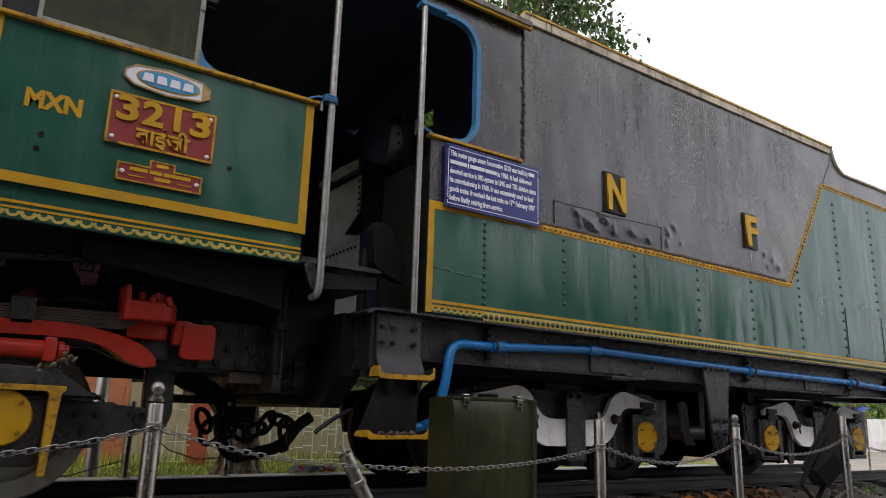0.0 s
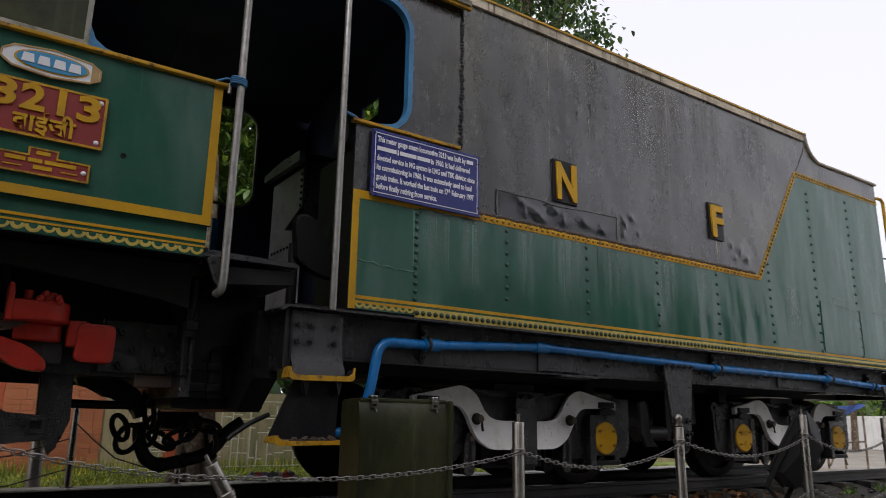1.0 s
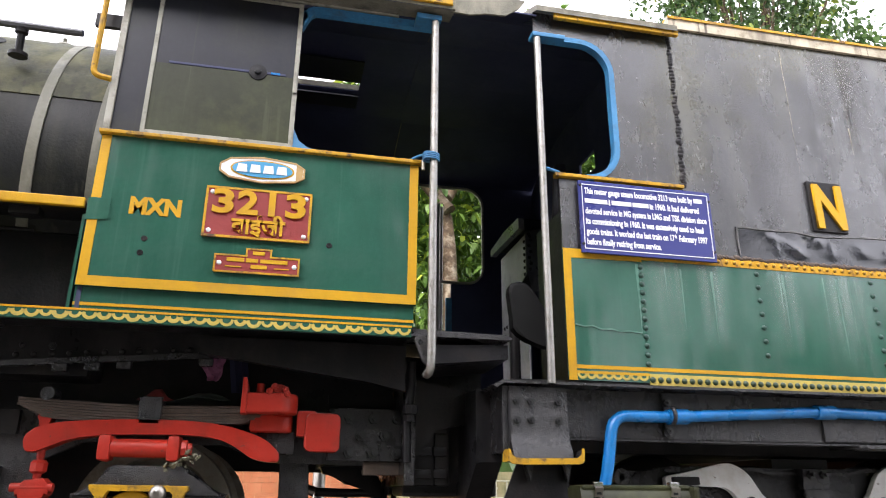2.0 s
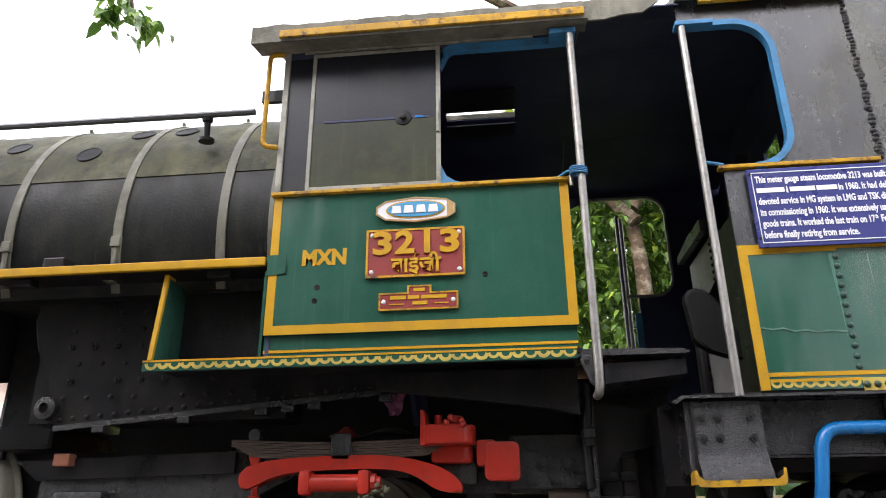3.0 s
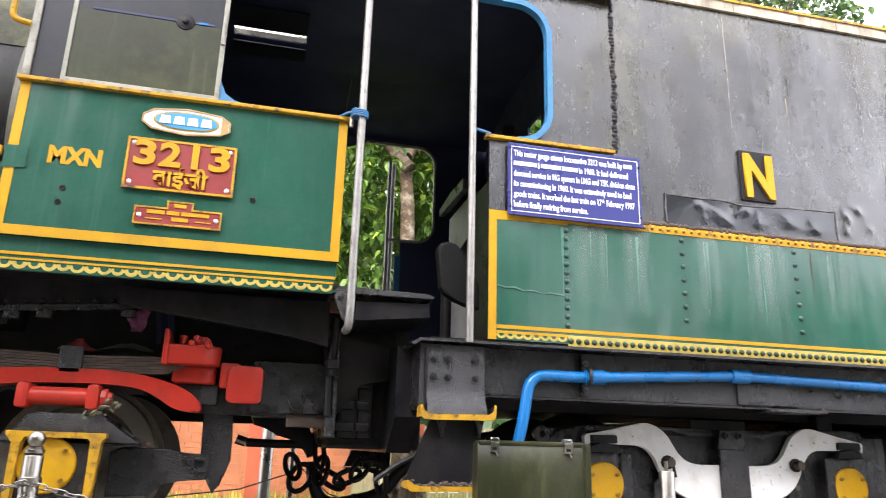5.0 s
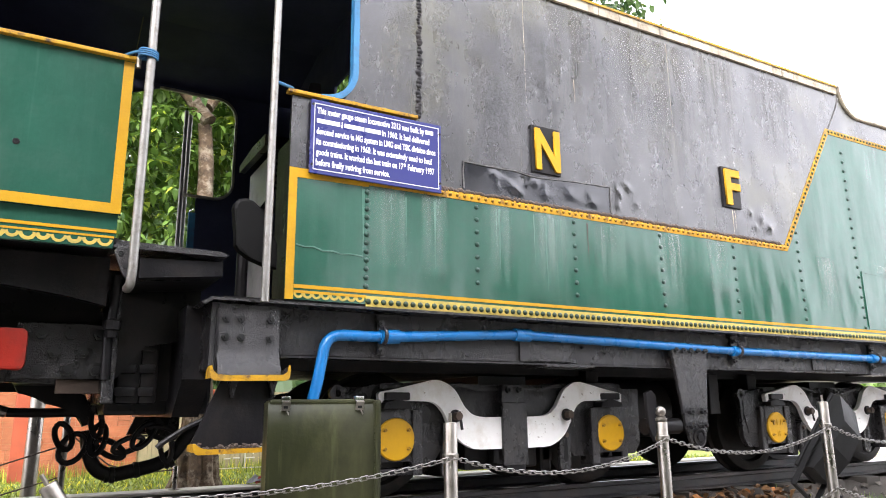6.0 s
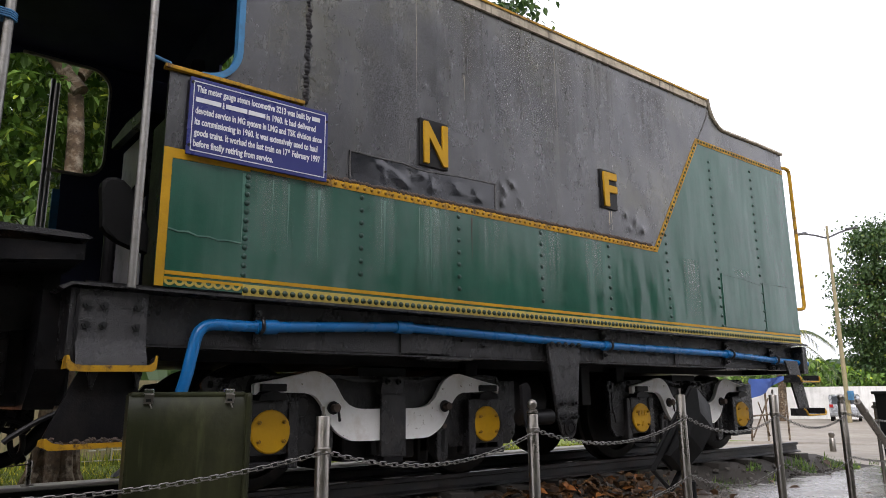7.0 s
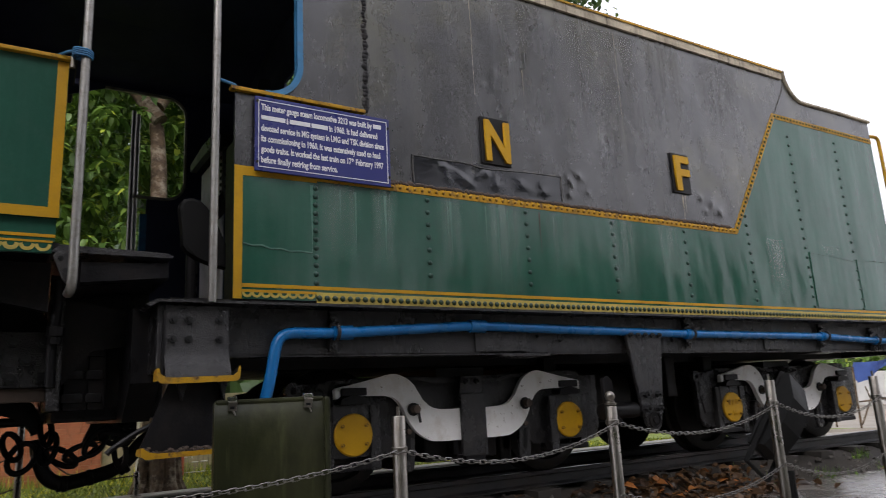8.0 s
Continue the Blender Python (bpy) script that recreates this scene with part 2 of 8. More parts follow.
WELD = material("grey_weld_bead", (0.12, 0.115, 0.11), 0.45, vary=0.6, big=9, dirt=(0.02, 0.02, 0.02), dirt_amount=0.9, dirt_scale=7, bump=0.5)
BOLT_PAINT = material("black_bolt_paint", (0.016, 0.016, 0.017), 0.26, shine=0.55, vary=0.3, bump=0.15)


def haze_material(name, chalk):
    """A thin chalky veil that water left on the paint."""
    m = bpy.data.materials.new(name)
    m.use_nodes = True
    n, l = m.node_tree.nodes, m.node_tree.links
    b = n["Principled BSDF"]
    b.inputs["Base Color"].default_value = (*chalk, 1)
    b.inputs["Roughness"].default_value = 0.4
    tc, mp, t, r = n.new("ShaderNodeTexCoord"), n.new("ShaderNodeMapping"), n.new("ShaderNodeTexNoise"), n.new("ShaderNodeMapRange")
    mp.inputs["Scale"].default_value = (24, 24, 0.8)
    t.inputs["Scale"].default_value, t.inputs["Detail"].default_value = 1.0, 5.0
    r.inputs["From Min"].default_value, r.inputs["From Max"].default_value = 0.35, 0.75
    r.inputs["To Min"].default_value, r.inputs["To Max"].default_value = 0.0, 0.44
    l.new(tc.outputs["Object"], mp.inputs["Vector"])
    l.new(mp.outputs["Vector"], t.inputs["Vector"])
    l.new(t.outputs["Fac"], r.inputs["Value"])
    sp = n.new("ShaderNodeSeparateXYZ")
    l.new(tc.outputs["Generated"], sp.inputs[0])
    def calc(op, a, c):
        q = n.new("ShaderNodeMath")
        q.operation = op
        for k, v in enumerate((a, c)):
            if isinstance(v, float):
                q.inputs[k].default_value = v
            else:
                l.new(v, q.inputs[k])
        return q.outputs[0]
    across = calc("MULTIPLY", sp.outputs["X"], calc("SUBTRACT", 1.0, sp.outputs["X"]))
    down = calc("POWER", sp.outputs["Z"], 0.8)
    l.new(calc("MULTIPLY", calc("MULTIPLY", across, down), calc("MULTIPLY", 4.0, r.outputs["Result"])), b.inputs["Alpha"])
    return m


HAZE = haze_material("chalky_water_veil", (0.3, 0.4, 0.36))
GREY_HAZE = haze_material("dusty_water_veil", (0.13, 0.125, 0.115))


# ---- building blocks ----
def thing(name, label, category, loc=(0, 0, 0), group="", kind=""):
    ob = new(name)
    ob.empty_display_size = 0.1
    ob.location = loc
    return tagged(ob, label, category, group, kind)


def part(name, bm, mat, parent=None, label="", smooth=False):
    """One mesh of the given bmesh (or a ready mesh), in world metres, under a thing or a part."""
    if isinstance(bm, bpy.types.Mesh):
        me = bm
    else:
        me = bpy.data.meshes.new(name)
        bmesh.ops.recalc_face_normals(bm, faces=bm.faces)
        bm.to_mesh(me)
        bm.free()
    if not me.materials:
        for x in mat if isinstance(mat, (list, tuple)) else [mat]:
            me.materials.append(x)
    if smooth:
        me.polygons.foreach_set("use_smooth", [True] * len(me.polygons))
        me.set_sharp_from_angle(angle=radians(38))
    ob = new(name, me)
    if parent:
        ob.parent = parent
        if parent.type == "EMPTY":
            ob.matrix_parent_inverse = Matrix.Translation(-parent.location)
    if label:
        tagged(ob, label)
    return ob


def piece(name, mesh, m, parent):
    """One more object on a shared mesh, at the pose m in the world."""
    ob = new(name, mesh)
    ob.parent = parent
    if parent.type == "EMPTY":
        ob.matrix_parent_inverse = Matrix.Translation(-parent.location)
    ob.matrix_basis = m
    return ob


def shared(name, bm, mat, smooth=True):
    me = bpy.data.meshes.new(name)
    bmesh.ops.recalc_face_normals(bm, faces=bm.faces)
    bm.to_mesh(me)
    bm.free()
    me.materials.append(mat)
    if smooth:
        me.polygons.foreach_set("use_smooth", [True] * len(me.polygons))
        me.set_sharp_from_angle(angle=radians(38))
    return me


def solid(bm, pts, faces):
    vs = [bm.verts.new(p) for p in pts]
    for f in faces:
        bm.faces.new([vs[i] for i in f])
    return vs


def box(x0, x1, y0, y1, z0, z1, bevel=0.0, bm=None):
    bm = bm or bmesh.new()
    old = set(bm.edges)
    solid(bm, [(x, y, z) for x in (x0, x1) for y in (y0, y1) for z in (z0, z1)],
          [(0, 1, 3, 2), (4, 6, 7, 5), (0, 4, 5, 1), (2, 3, 7, 6), (0, 2, 6, 4), (1, 5, 7, 3)])
    if bevel:
        bmesh.ops.bevel(bm, geom=[e for e in bm.edges if e not in old], offset=bevel, segments=2, affect="EDGES", profile=0.6)
    return bm


def slab(outline, y0, y1, bevel=0.0, bm=None):
    """An upright plate: its outline in x and z, from y0 to y1."""
    bm = bm or bmesh.new()
    n = len(outline)
    a = [bm.verts.new((x, y0, z)) for x, z in outline]
    b = [bm.verts.new((x, y1, z)) for x, z in outline]
    f0, f1 = bm.faces.new(a), bm.faces.new(b[::-1])
    for i in range(n):
        bm.faces.new((a[i], b[i], b[(i + 1) % n], a[(i + 1) % n]))
    if bevel:
        bmesh.ops.bevel(bm, geom=list(set(f0.edges) | set(f1.edges)), offset=bevel, segments=2, affect="EDGES", profile=0.6)
    return bm


def cross(outline, x0, x1, bm=None):
    """A plate across the train: its outline in y and z, from x0 to x1."""
    bm = bm or bmesh.new()
    n = len(outline)
    a = [bm.verts.new((x0, y, z)) for y, z in outline]
    b = [bm.verts.new((x1, y, z)) for y, z in outline]
    bm.faces.new(a), bm.faces.new(b[::-1])
    for i in range(n):
        bm.faces.new((a[i], b[i], b[(i + 1) % n], a[(i + 1) % n]))
    return bm


def ring(bm, p, way, r, seg):
    way = Vector(way).normalized()
    u = way.orthogonal().normalized() if abs(way.z) > 0.99 else way.cross(Vector((0, 0, 1))).normalized()
    v = way.cross(u)
    return [bm.verts.new(Vector(p) + r * (math.cos(2 * math.pi * k / seg) * u + math.sin(2 * math.pi * k / seg) * v)) for k in range(seg)]


def skin(bm, rings, cap=True, closed=False):
    seg = len(rings[0])
    pairs = list(zip(rings, rings[1:])) + ([(rings[-1], rings[0])] if closed else [])
    for a, b in pairs:
        for k in range(seg):
            bm.faces.new((a[k], a[(k + 1) % seg], b[(k + 1) % seg], b[k]))
    if cap and not closed:
        bm.faces.new(rings[0][::-1])
        bm.faces.new(rings[-1])


def rod(p0, p1, r, seg=14, r1=None, bm=None):
    bm = bm or bmesh.new()
    way = Vector(p1) - Vector(p0)
    skin(bm, [ring(bm, p0, way, r, seg), ring(bm, p1, way, r if r1 is None else r1, seg)])
    return bm


def turned(p0, way, profile, seg=24, bm=None):
    """A body turned round an axis from p0 along way: rows of distance and radius."""
    bm = bm or bmesh.new()
    w = Vector(way).normalized()
    skin(bm, [ring(bm, Vector(p0) + w * d, w, max(r, 0.0004), seg) for d, r in profile])
    return bm


def rounded(points, radius, steps=6):
    """A bent line with rounded corners."""
    pts = [Vector(p) for p in points]
    out = [pts[0]]
    for a, b, c in zip(pts, pts[1:], pts[2:]):
        ra = min(radius, (a - b).length * 0.48, (c - b).length * 0.48)
        s, e = b + (a - b).normalized() * ra, b + (c - b).normalized() * ra
        for k in range(steps + 1):
            t = k / steps
            out.append((1 - t) ** 2 * s + 2 * t * (1 - t) * b + t * t * e)
    return out + [pts[-1]]


def tube(points, r, seg=10, bm=None):
    bm = bm or bmesh.new()
    pts = [Vector(p) for p in points]
    rings, u = [], None
    for i, p in enumerate(pts):
        w = (pts[min(i + 1, len(pts) - 1)] - pts[max(i - 1, 0)]).normalized()
        if u is None:
            u = w.orthogonal().normalized()
        u = (u - w * u.dot(w)).normalized()
        v = w.cross(u)
        rings.append([bm.verts.new(p + r * (math.cos(2 * math.pi * k / seg) * u + math.sin(2 * math.pi * k / seg) * v)) for k in range(seg)])
    skin(bm, rings)
    return bm


def strip(points, width, y0, y1, bm=None):
    """A painted or welded band along a line of x, z points, standing from y0 to y1."""
    bm = bm or bmesh.new()
    p = [Vector((x, z)) for x, z in points]
    left, right = [], []
    for i, q in enumerate(p):
        d = Vector((0, 0))
        if i:
            d += (q - p[i - 1]).normalized()
        if i < len(p) - 1:
            d += (p[i + 1] - q).normalized()
        d.normalize()
        nrm = Vector((-d.y, d.x))
        k = 1.0
        if 0 < i < len(p) - 1:
            k = 1 / max(0.4, nrm.dot(Vector((-(p[i] - p[i - 1]).normalized().y, (p[i] - p[i - 1]).normalized().x))))
        left.append(q + nrm * width / 2 * k)
        right.append(q - nrm * width / 2 * k)
    for i in range(len(p) - 1):
        quad = [left[i], left[i + 1], right[i + 1], right[i]]
        vs = [bm.verts.new((v.x, y, v.y)) for y in (y0, y1) for v in quad]
        for f in ((0, 1, 2, 3), (7, 6, 5, 4), (0, 4, 5, 1), (1, 5, 6, 2), (2, 6, 7, 3), (3, 7, 4, 0)):
            bm.faces.new([vs[j] for j in f])
    return bm


def lettering(words, size, x, z, y, depth, width=0.0, squeeze=1.0, bold=0.0):
    """A mesh of raised letters on an upright plate that faces -y; x, z: lower left corner; width: the line's full width."""
    cu = bpy.data.curves.new("line", "FONT")
    cu.body, cu.size, cu.extrude, cu.offset = words, size, depth / 2, bold
    cu.resolution_u = 3
    tmp = bpy.data.objects.new("line", cu)
    scene.collection.objects.link(tmp)
    me = bpy.data.meshes.new_from_object(tmp.evaluated_get(bpy.context.evaluated_depsgraph_get()))
    bpy.data.objects.remove(tmp)
    if not len(me.vertices):
        return me, 0.0
    co = np.empty(len(me.vertices) * 3)
    me.vertices.foreach_get("co", co)
    co = co.reshape(-1, 3)
    lo, span = co[:, 0].min(), co[:, 0].max() - co[:, 0].min()
    k = width / span if width else squeeze
    put = np.stack([x + (co[:, 0] - lo) * k, y - co[:, 2], z + co[:, 1]], 1)
    me.vertices.foreach_set("co", put.ravel())
    me.update()
    return me, span * k


def flowing(pts, steps=4):
    """A closed outline made smooth through its points."""
    n, out = len(pts), []
    for i in range(n):
        p0, p1, p2, p3 = (Vector(pts[(i + k) % n]) for k in (-1, 0, 1, 2))
        for k in range(steps):
            t = k / steps
            q = 0.5 * (2 * p1 + (p2 - p0) * t + (2 * p0 - 5 * p1 + 4 * p2 - p3) * t * t + (3 * p1 - p0 - 3 * p2 + p3) * t ** 3)
            out.append((q.x, q.y))
    return out


def arc(cx, cz, r, a0, a1, steps):
    return [(cx + r * math.cos(radians(a0 + (a1 - a0) * k / steps)), cz + r * math.sin(radians(a0 + (a1 - a0) * k / steps))) for k in range(steps + 1)]


def dome(r, h, seg=8):
    """A rivet's head that stands out towards -y."""
    bm = bmesh.new()
    rows = [(r, 0.0), (r * 0.86, -h * 0.55), (r * 0.5, -h * 0.9)]
    rings = [[bm.verts.new((a * math.cos(2 * math.pi * k / seg), d, a * math.sin(2 * math.pi * k / seg))) for k in range(seg)] for a, d in rows]
    top = bm.verts.new((0, -h, 0))
    for a, b in zip(rings, rings[1:]):
        for k in range(seg):
            bm.faces.new((a[k], a[(k + 1) % seg], b[(k + 1) % seg], b[k]))
    for k in range(seg):
        bm.faces.new((rings[-1][k], rings[-1][(k + 1) % seg], top))
    return bm


def hexbolt(r, h):
    """A hexagonal bolt head with a stud, towards -y."""
    bm = turned((0, 0, 0), (0, -1, 0), [(0, r), (h, r)], 6)
    turned((0, -h, 0), (0, -1, 0), [(0, r * 0.45), (h * 0.8, r * 0.45)], 8, bm)
    return bm


RIVET_BLACK = shared("rivet_head", dome(0.016, 0.012), BLACK)
# tank rivets get a darker green than the sheet
RIVET_GREEN = shared("green_rivet_head", dome(0.0165, 0.014), material("darker_green_rivet_paint", (0.012, 0.05, 0.035), 0.4, vary=0.3))
RIVET_DARKGREEN = shared("band_rivet_head", dome(0.0175, 0.015), material("dark_green_rivet_paint", (0.018, 0.04, 0.02), 0.4))
RIVET_YELLOW = shared("yellow_rivet_head", dome(0.013, 0.011), YELLOW_WORN)
BOLT_BLACK = shared("bolt_head", hexbolt(0.02, 0.018), BOLT_PAINT)
BOLT_SMALL = shared("small_bolt", hexbolt(0.011, 0.012), BOLT_PAINT)
BOLT_YELLOW = shared("cap_bolt", hexbolt(0.013, 0.016), YELLOW_WORN)
SCREW = shared("plate_screw", dome(0.013, 0.008), LETTER)

WIDE = 2.7
MID = WIDE / 2

# ---- tender ----
tender = thing("tender", "dark green and grey bogie tender of a preserved metre-gauge steam locomotive", "tender", (3.4, MID, 0))


def tank():
    low = [(0, 1.13), (6.82, 1.13), (6.82, 3.06), (5.08, 3.05), (4.27, 1.855), (0, 1.855)]
    side = part("tank_side", slab(low, 0.0, 0.012), GREEN, tender, "green painted water tank side with water streaks")
    coal = [(0.8, 1.855), (4.27, 1.855), (5.08, 3.05), (6.82, 3.06), (6.82, 3.275)] + [(6.3, 3.28), (5.75, 3.27)] + arc(5.62, 3.55, 0.275, 265, 180, 7) + [(5.33, 3.5), (0.8, 3.46)]
    bunker = part("bunker_side", slab(coal, 0.0, 0.012), BLACK_SIDE, tender, "dented dark grey coal bunker side")
    fore = [(0.0, 1.855), (0.8, 1.855), (0.8, 2.3), (0.0, 2.3)]
    part("fore_panel", slab(fore, 0.0, 0.012), BLACK_SIDE, tender, "plain dark grey panel behind the information board")
    cab = [(0.8, 2.3), (0.8, 3.46), (-0.12, 3.42), (-0.12, 3.225), (0.08, 3.225)] + arc(0.165, 3.02, 0.205, 90, 0, 8) + arc(0.165, 2.505, 0.205, 0, -90, 8)
    part("shelter_side", slab(cab, 0.001, 0.011), BLACK_SIDE, tender, "grey sheet with a rounded opening at the tender front")
    rim = [(-0.12, 3.225), (0.08, 3.225)] + arc(0.165, 3.02, 0.205, 90, 0, 8) + arc(0.165, 2.505, 0.205, 0, -90, 8)
    part("opening_rim", strip(rim, 0.035, -0.022, 0.03), BLUE_RIM, tender, "weathered blue half-round rim")
    part("ledge", box(-0.03, 0.78, -0.028, 0.02, 2.288, 2.31, 0.004), YELLOW_WORN, tender, "worn yellow ledge strip")
    # rear, far side, floor and the closing plates
    far = [(-0.03, 1.13), (6.82, 1.13), (6.82, 3.3), (5.75, 3.275)] + arc(5.62, 3.55, 0.275, 265, 180, 7) + [(5.33, 3.5), (0.5, 3.5), (-0.72, 3.5), (-0.72, 3.25), (-0.4, 3.38)] + arc(0.1, 3.2, 0.18, 90, 0, 6) + arc(0.12, 2.58, 0.16, 0, -90, 6) + [(-0.03, 2.42)]
    part("far_side", slab(far, WIDE - 0.012, WIDE), HAZY_SOOT, tender)
    rim = [(-0.4, 3.38)] + arc(0.1, 3.2, 0.18, 90, 0, 6) + arc(0.12, 2.58, 0.16, 0, -90, 6) + [(-0.15, 2.42)]
    part("far_opening_rim", strip(rim, 0.022, WIDE - 0.04, WIDE - 0.013), CREAM, tender, "pale rim of the far opening")
    part("rear_plate", box(6.808, 6.82, 0.012, WIDE - 0.012, 1.13, 3.06), GREEN, tender)
    part("tank_top", box(5.4, 6.8, 0.012, WIDE - 0.012, 3.03, 3.05), BLACK_SIDE, tender)
    part("coal_floor", box(0.88, 5.4, 0.012, WIDE - 0.012, 2.2, 2.22), BLACK, tender)
    part("bulkhead", box(0.8, 0.82, 0.012, WIDE - 0.012, 1.13, 3.0), HAZY_SOOT, tender, "bunker bulkhead, dark interior and haze in its navy colour")
    part("bulkhead", cross([(0.012, 3.16), (0.012, 3.4), (0.3, 3.585), (0.75, 3.685), (MID, 3.715), (WIDE - 0.75, 3.685), (WIDE - 0.3, 3.585), (WIDE - 0.012, 3.4), (WIDE - 0.012, 3.16)], 0.8, 0.82), HAZY_SOOT, tender)
    part("bulkhead", box(0.8, 0.82, 0.012, 1.2, 3.0, 3.16), HAZY_SOOT, tender)
    part("bulkhead", box(0.8, 0.82, 1.5, WIDE - 0.012, 3.0, 3.16), HAZY_SOOT, tender)
    part("bunker_rear", box(5.38, 5.4, 0.012, WIDE - 0.012, 2.22, 3.5), BLACK_SIDE, tender)
    part("tank_floor", box(0.0, 6.8, 0.012, WIDE - 0.012, 1.112, 1.128), BLACK, tender)
    # coping: pale streaked strip with a rolled edge
    part("coping_edge", strip([(0.8, 3.512), (5.3, 3.544)], 0.018, -0.03, 0.04), YELLOW_WORN, tender, "thin worn yellow edge of the coping")
    part("coping", strip([(0.8, 3.468), (5.3, 3.5)], 0.07, -0.02, 0.03), COPING, tender, "pale streaked coping strip along the bunker top")
    edge = [(0.8, -0.008, 3.508), (5.3, -0.008, 3.54)] + [(x, -0.008, z + 0.012) for x, z in arc(5.63, 3.55, 0.285, 180, 262, 8)] + [(5.75, -0.008, 3.28), (6.3, -0.008, 3.29), (6.84, -0.008, 3.288)]
    part("rolled_edge", tube(edge, 0.017, 8), COPING, tender, "weathered half-round edge bead", True)
    # weld seam
    bm = bmesh.new()
    rnd = random.Random(3)
    z = 2.32
    while z < 3.44:
        x = 0.8 + rnd.uniform(-0.006, 0.006)
        s = rnd.uniform(0.013, 0.027)
        turned((x, 0.004, z), (0, -1, 0), [(0, s), (0.008, s * 0.8), (0.013, s * 0.3)], 6, bm)
        z += rnd.uniform(0.016, 0.028)
    part("weld_seam", bm, BLACK, tender, "rough black weld seam", True)
    bm = bmesh.new()
    x = 0.95
    while x < 4.2:
        s = rnd.uniform(0.007, 0.013)
        turned((x, 0.0, 1.878 + rnd.uniform(-0.005, 0.006)), (0, -1, 0), [(0, s * 1.5), (0.005, s * 1.2), (0.01, s * 0.4)], 6, bm)
        x += rnd.uniform(0.006, 0.014)
    part("seam_crust", bm, RUST, bunker, "rusty crust along the riveted seam", True)
    # yellow lines and bands
    part("border", slab([(0, 1.13), (0.045, 1.13), (0.045, 1.806), (0.47, 1.812), (0.47, 1.86), (0, 1.86)], -0.004, 0.001), YELLOW, side, "yellow border")
    part("rivet_band", strip([(0.47, 1.848), (4.26, 1.848), (5.075, 3.05), (6.82, 3.06)], 0.05, -0.005, 0.001), YELLOW_WORN, side, "yellow riveted seam band")
    part("lower_line", box(0.047, 6.82, -0.003, 0.001, 1.192, 1.212), YELLOW, side)
    part("lower_line", box(0.047, 0.46, -0.0035, 0.001, 1.166, 1.18), YELLOW, side)
    part("lower_band", box(0.46, 6.82, -0.004, 0.001, 1.118, 1.178), OLIVE_YELLOW, side, "dirty yellow band under the rivet row")
    for k in range(8):
        cx = 0.075 + 0.05 * k
        part("scallop", strip(arc(cx, 1.166, 0.022, 180, 360, 8), 0.013, -0.003, 0.001), OLIVE_YELLOW, side)
    # rivets
    cols = [(0.46, 1.23, 1.78, 0.048), (1.2, 1.31, 1.79, 0.08), (1.98, 1.29, 1.79, 0.09), (2.79, 1.27, 1.79, 0.085), (3.59, 1.27, 1.79, 0.085), (4.42, 1.26, 2.0, 0.085), (5.26, 1.23, 2.87, 0.093), (6.07, 1.23, 2.93, 0.093)]
    for x, z0, z1, step in cols:
        n = round((z1 - z0) / step)
        for k in range(n + 1):
            piece("rivet", RIVET_GREEN, Matrix.Translation((x, 0.001, z0 + (z1 - z0) * k / n)), side)
    x = 0.475
    while x < 5.0:
        piece("rivet", RIVET_DARKGREEN, Matrix.Translation((x, -0.003, 1.146)), side)
        x += 0.0465
    x = 0.49
    while x < 4.24:
        piece("rivet", RIVET_YELLOW, Matrix.Translation((x, -0.004, 1.848)), side)
        x += 0.052
    rest = bmesh.new()
    def far_rivet(x, z, r):
        turned((x, -0.004, z), (0, -1, 0), [(0, r), (0.007, r * 0.85), (0.011, r * 0.3)], 7, rest)
    for k in range(28):
        far_rivet(4.28 + 0.79 * k / 28, 1.88 + 1.165 * k / 28, 0.013)
    for k in range(33):
        far_rivet(5.1 + 1.7 * k / 33, 3.052 + 0.008 * k / 33, 0.013)
    x = 5.0
    while x < 6.8:
        far_rivet(x, 1.146, 0.017)
        x += 0.0465
    tagged(part("far_rivets", rest, RIVET_DARKGREEN.materials[0], side, "", True), kind="stuff")
    # seams and patches
    part("seam_line", strip([(0.05, 1.43), (0.1, 1.42), (0.15, 1.425), (0.2, 1.408), (0.26, 1.412), (0.31, 1.4), (0.36, 1.406), (0.44, 1.4)], 0.008, -0.0045, 0.001), DRIP, side, "pale weld bead")
    part("patch_plate", slab([(5.31, 1.22), (6.08, 1.22), (6.08, 1.69), (5.7, 1.72), (5.31, 1.73)], -0.005, 0.001, 0.002), GREEN, side, "welded green patch plate")
    part("patch_plate", slab([(6.1, 1.22), (6.8, 1.22), (6.8, 1.72), (6.1, 1.71)], -0.005, 0.001, 0.002), GREEN, side, "welded green patch plate")
    def dented(name, x0, x1, z0, z1, y, blows, label, mat=None):
        """A sheet with hammered blows: x, z, width, height, depth, tilt."""
        nx, nz = max(8, round((x1 - x0) / 0.011)), max(8, round((z1 - z0) / 0.011))
        bm = bmesh.new()
        rows = []
        for i in range(nx + 1):
            row = []
            for j in range(nz + 1):
                x, z = x0 + (x1 - x0) * i / nx, z0 + (z1 - z0) * j / nz
                d = 0.0
                for bx, bz, w, h, deep, tilt in blows:
                    c, s_ = math.cos(radians(tilt)), math.sin(radians(tilt))
                    u, v = ((x - bx) * c + (z - bz) * s_) / w, (-(x - bx) * s_ + (z - bz) * c) / h
                    d += 1.05 * deep * math.exp(-1.5 * abs(u) - v * v)
                edge = min(1.0, min(i, nx - i) / 7) * min(1.0, min(j, nz - j) / 7)
                edge = edge * edge * (3 - 2 * edge)
                row.append(bm.verts.new((x, y - (0.0 if not edge else (0.0008 + d) * edge), z)))
            rows.append(row)
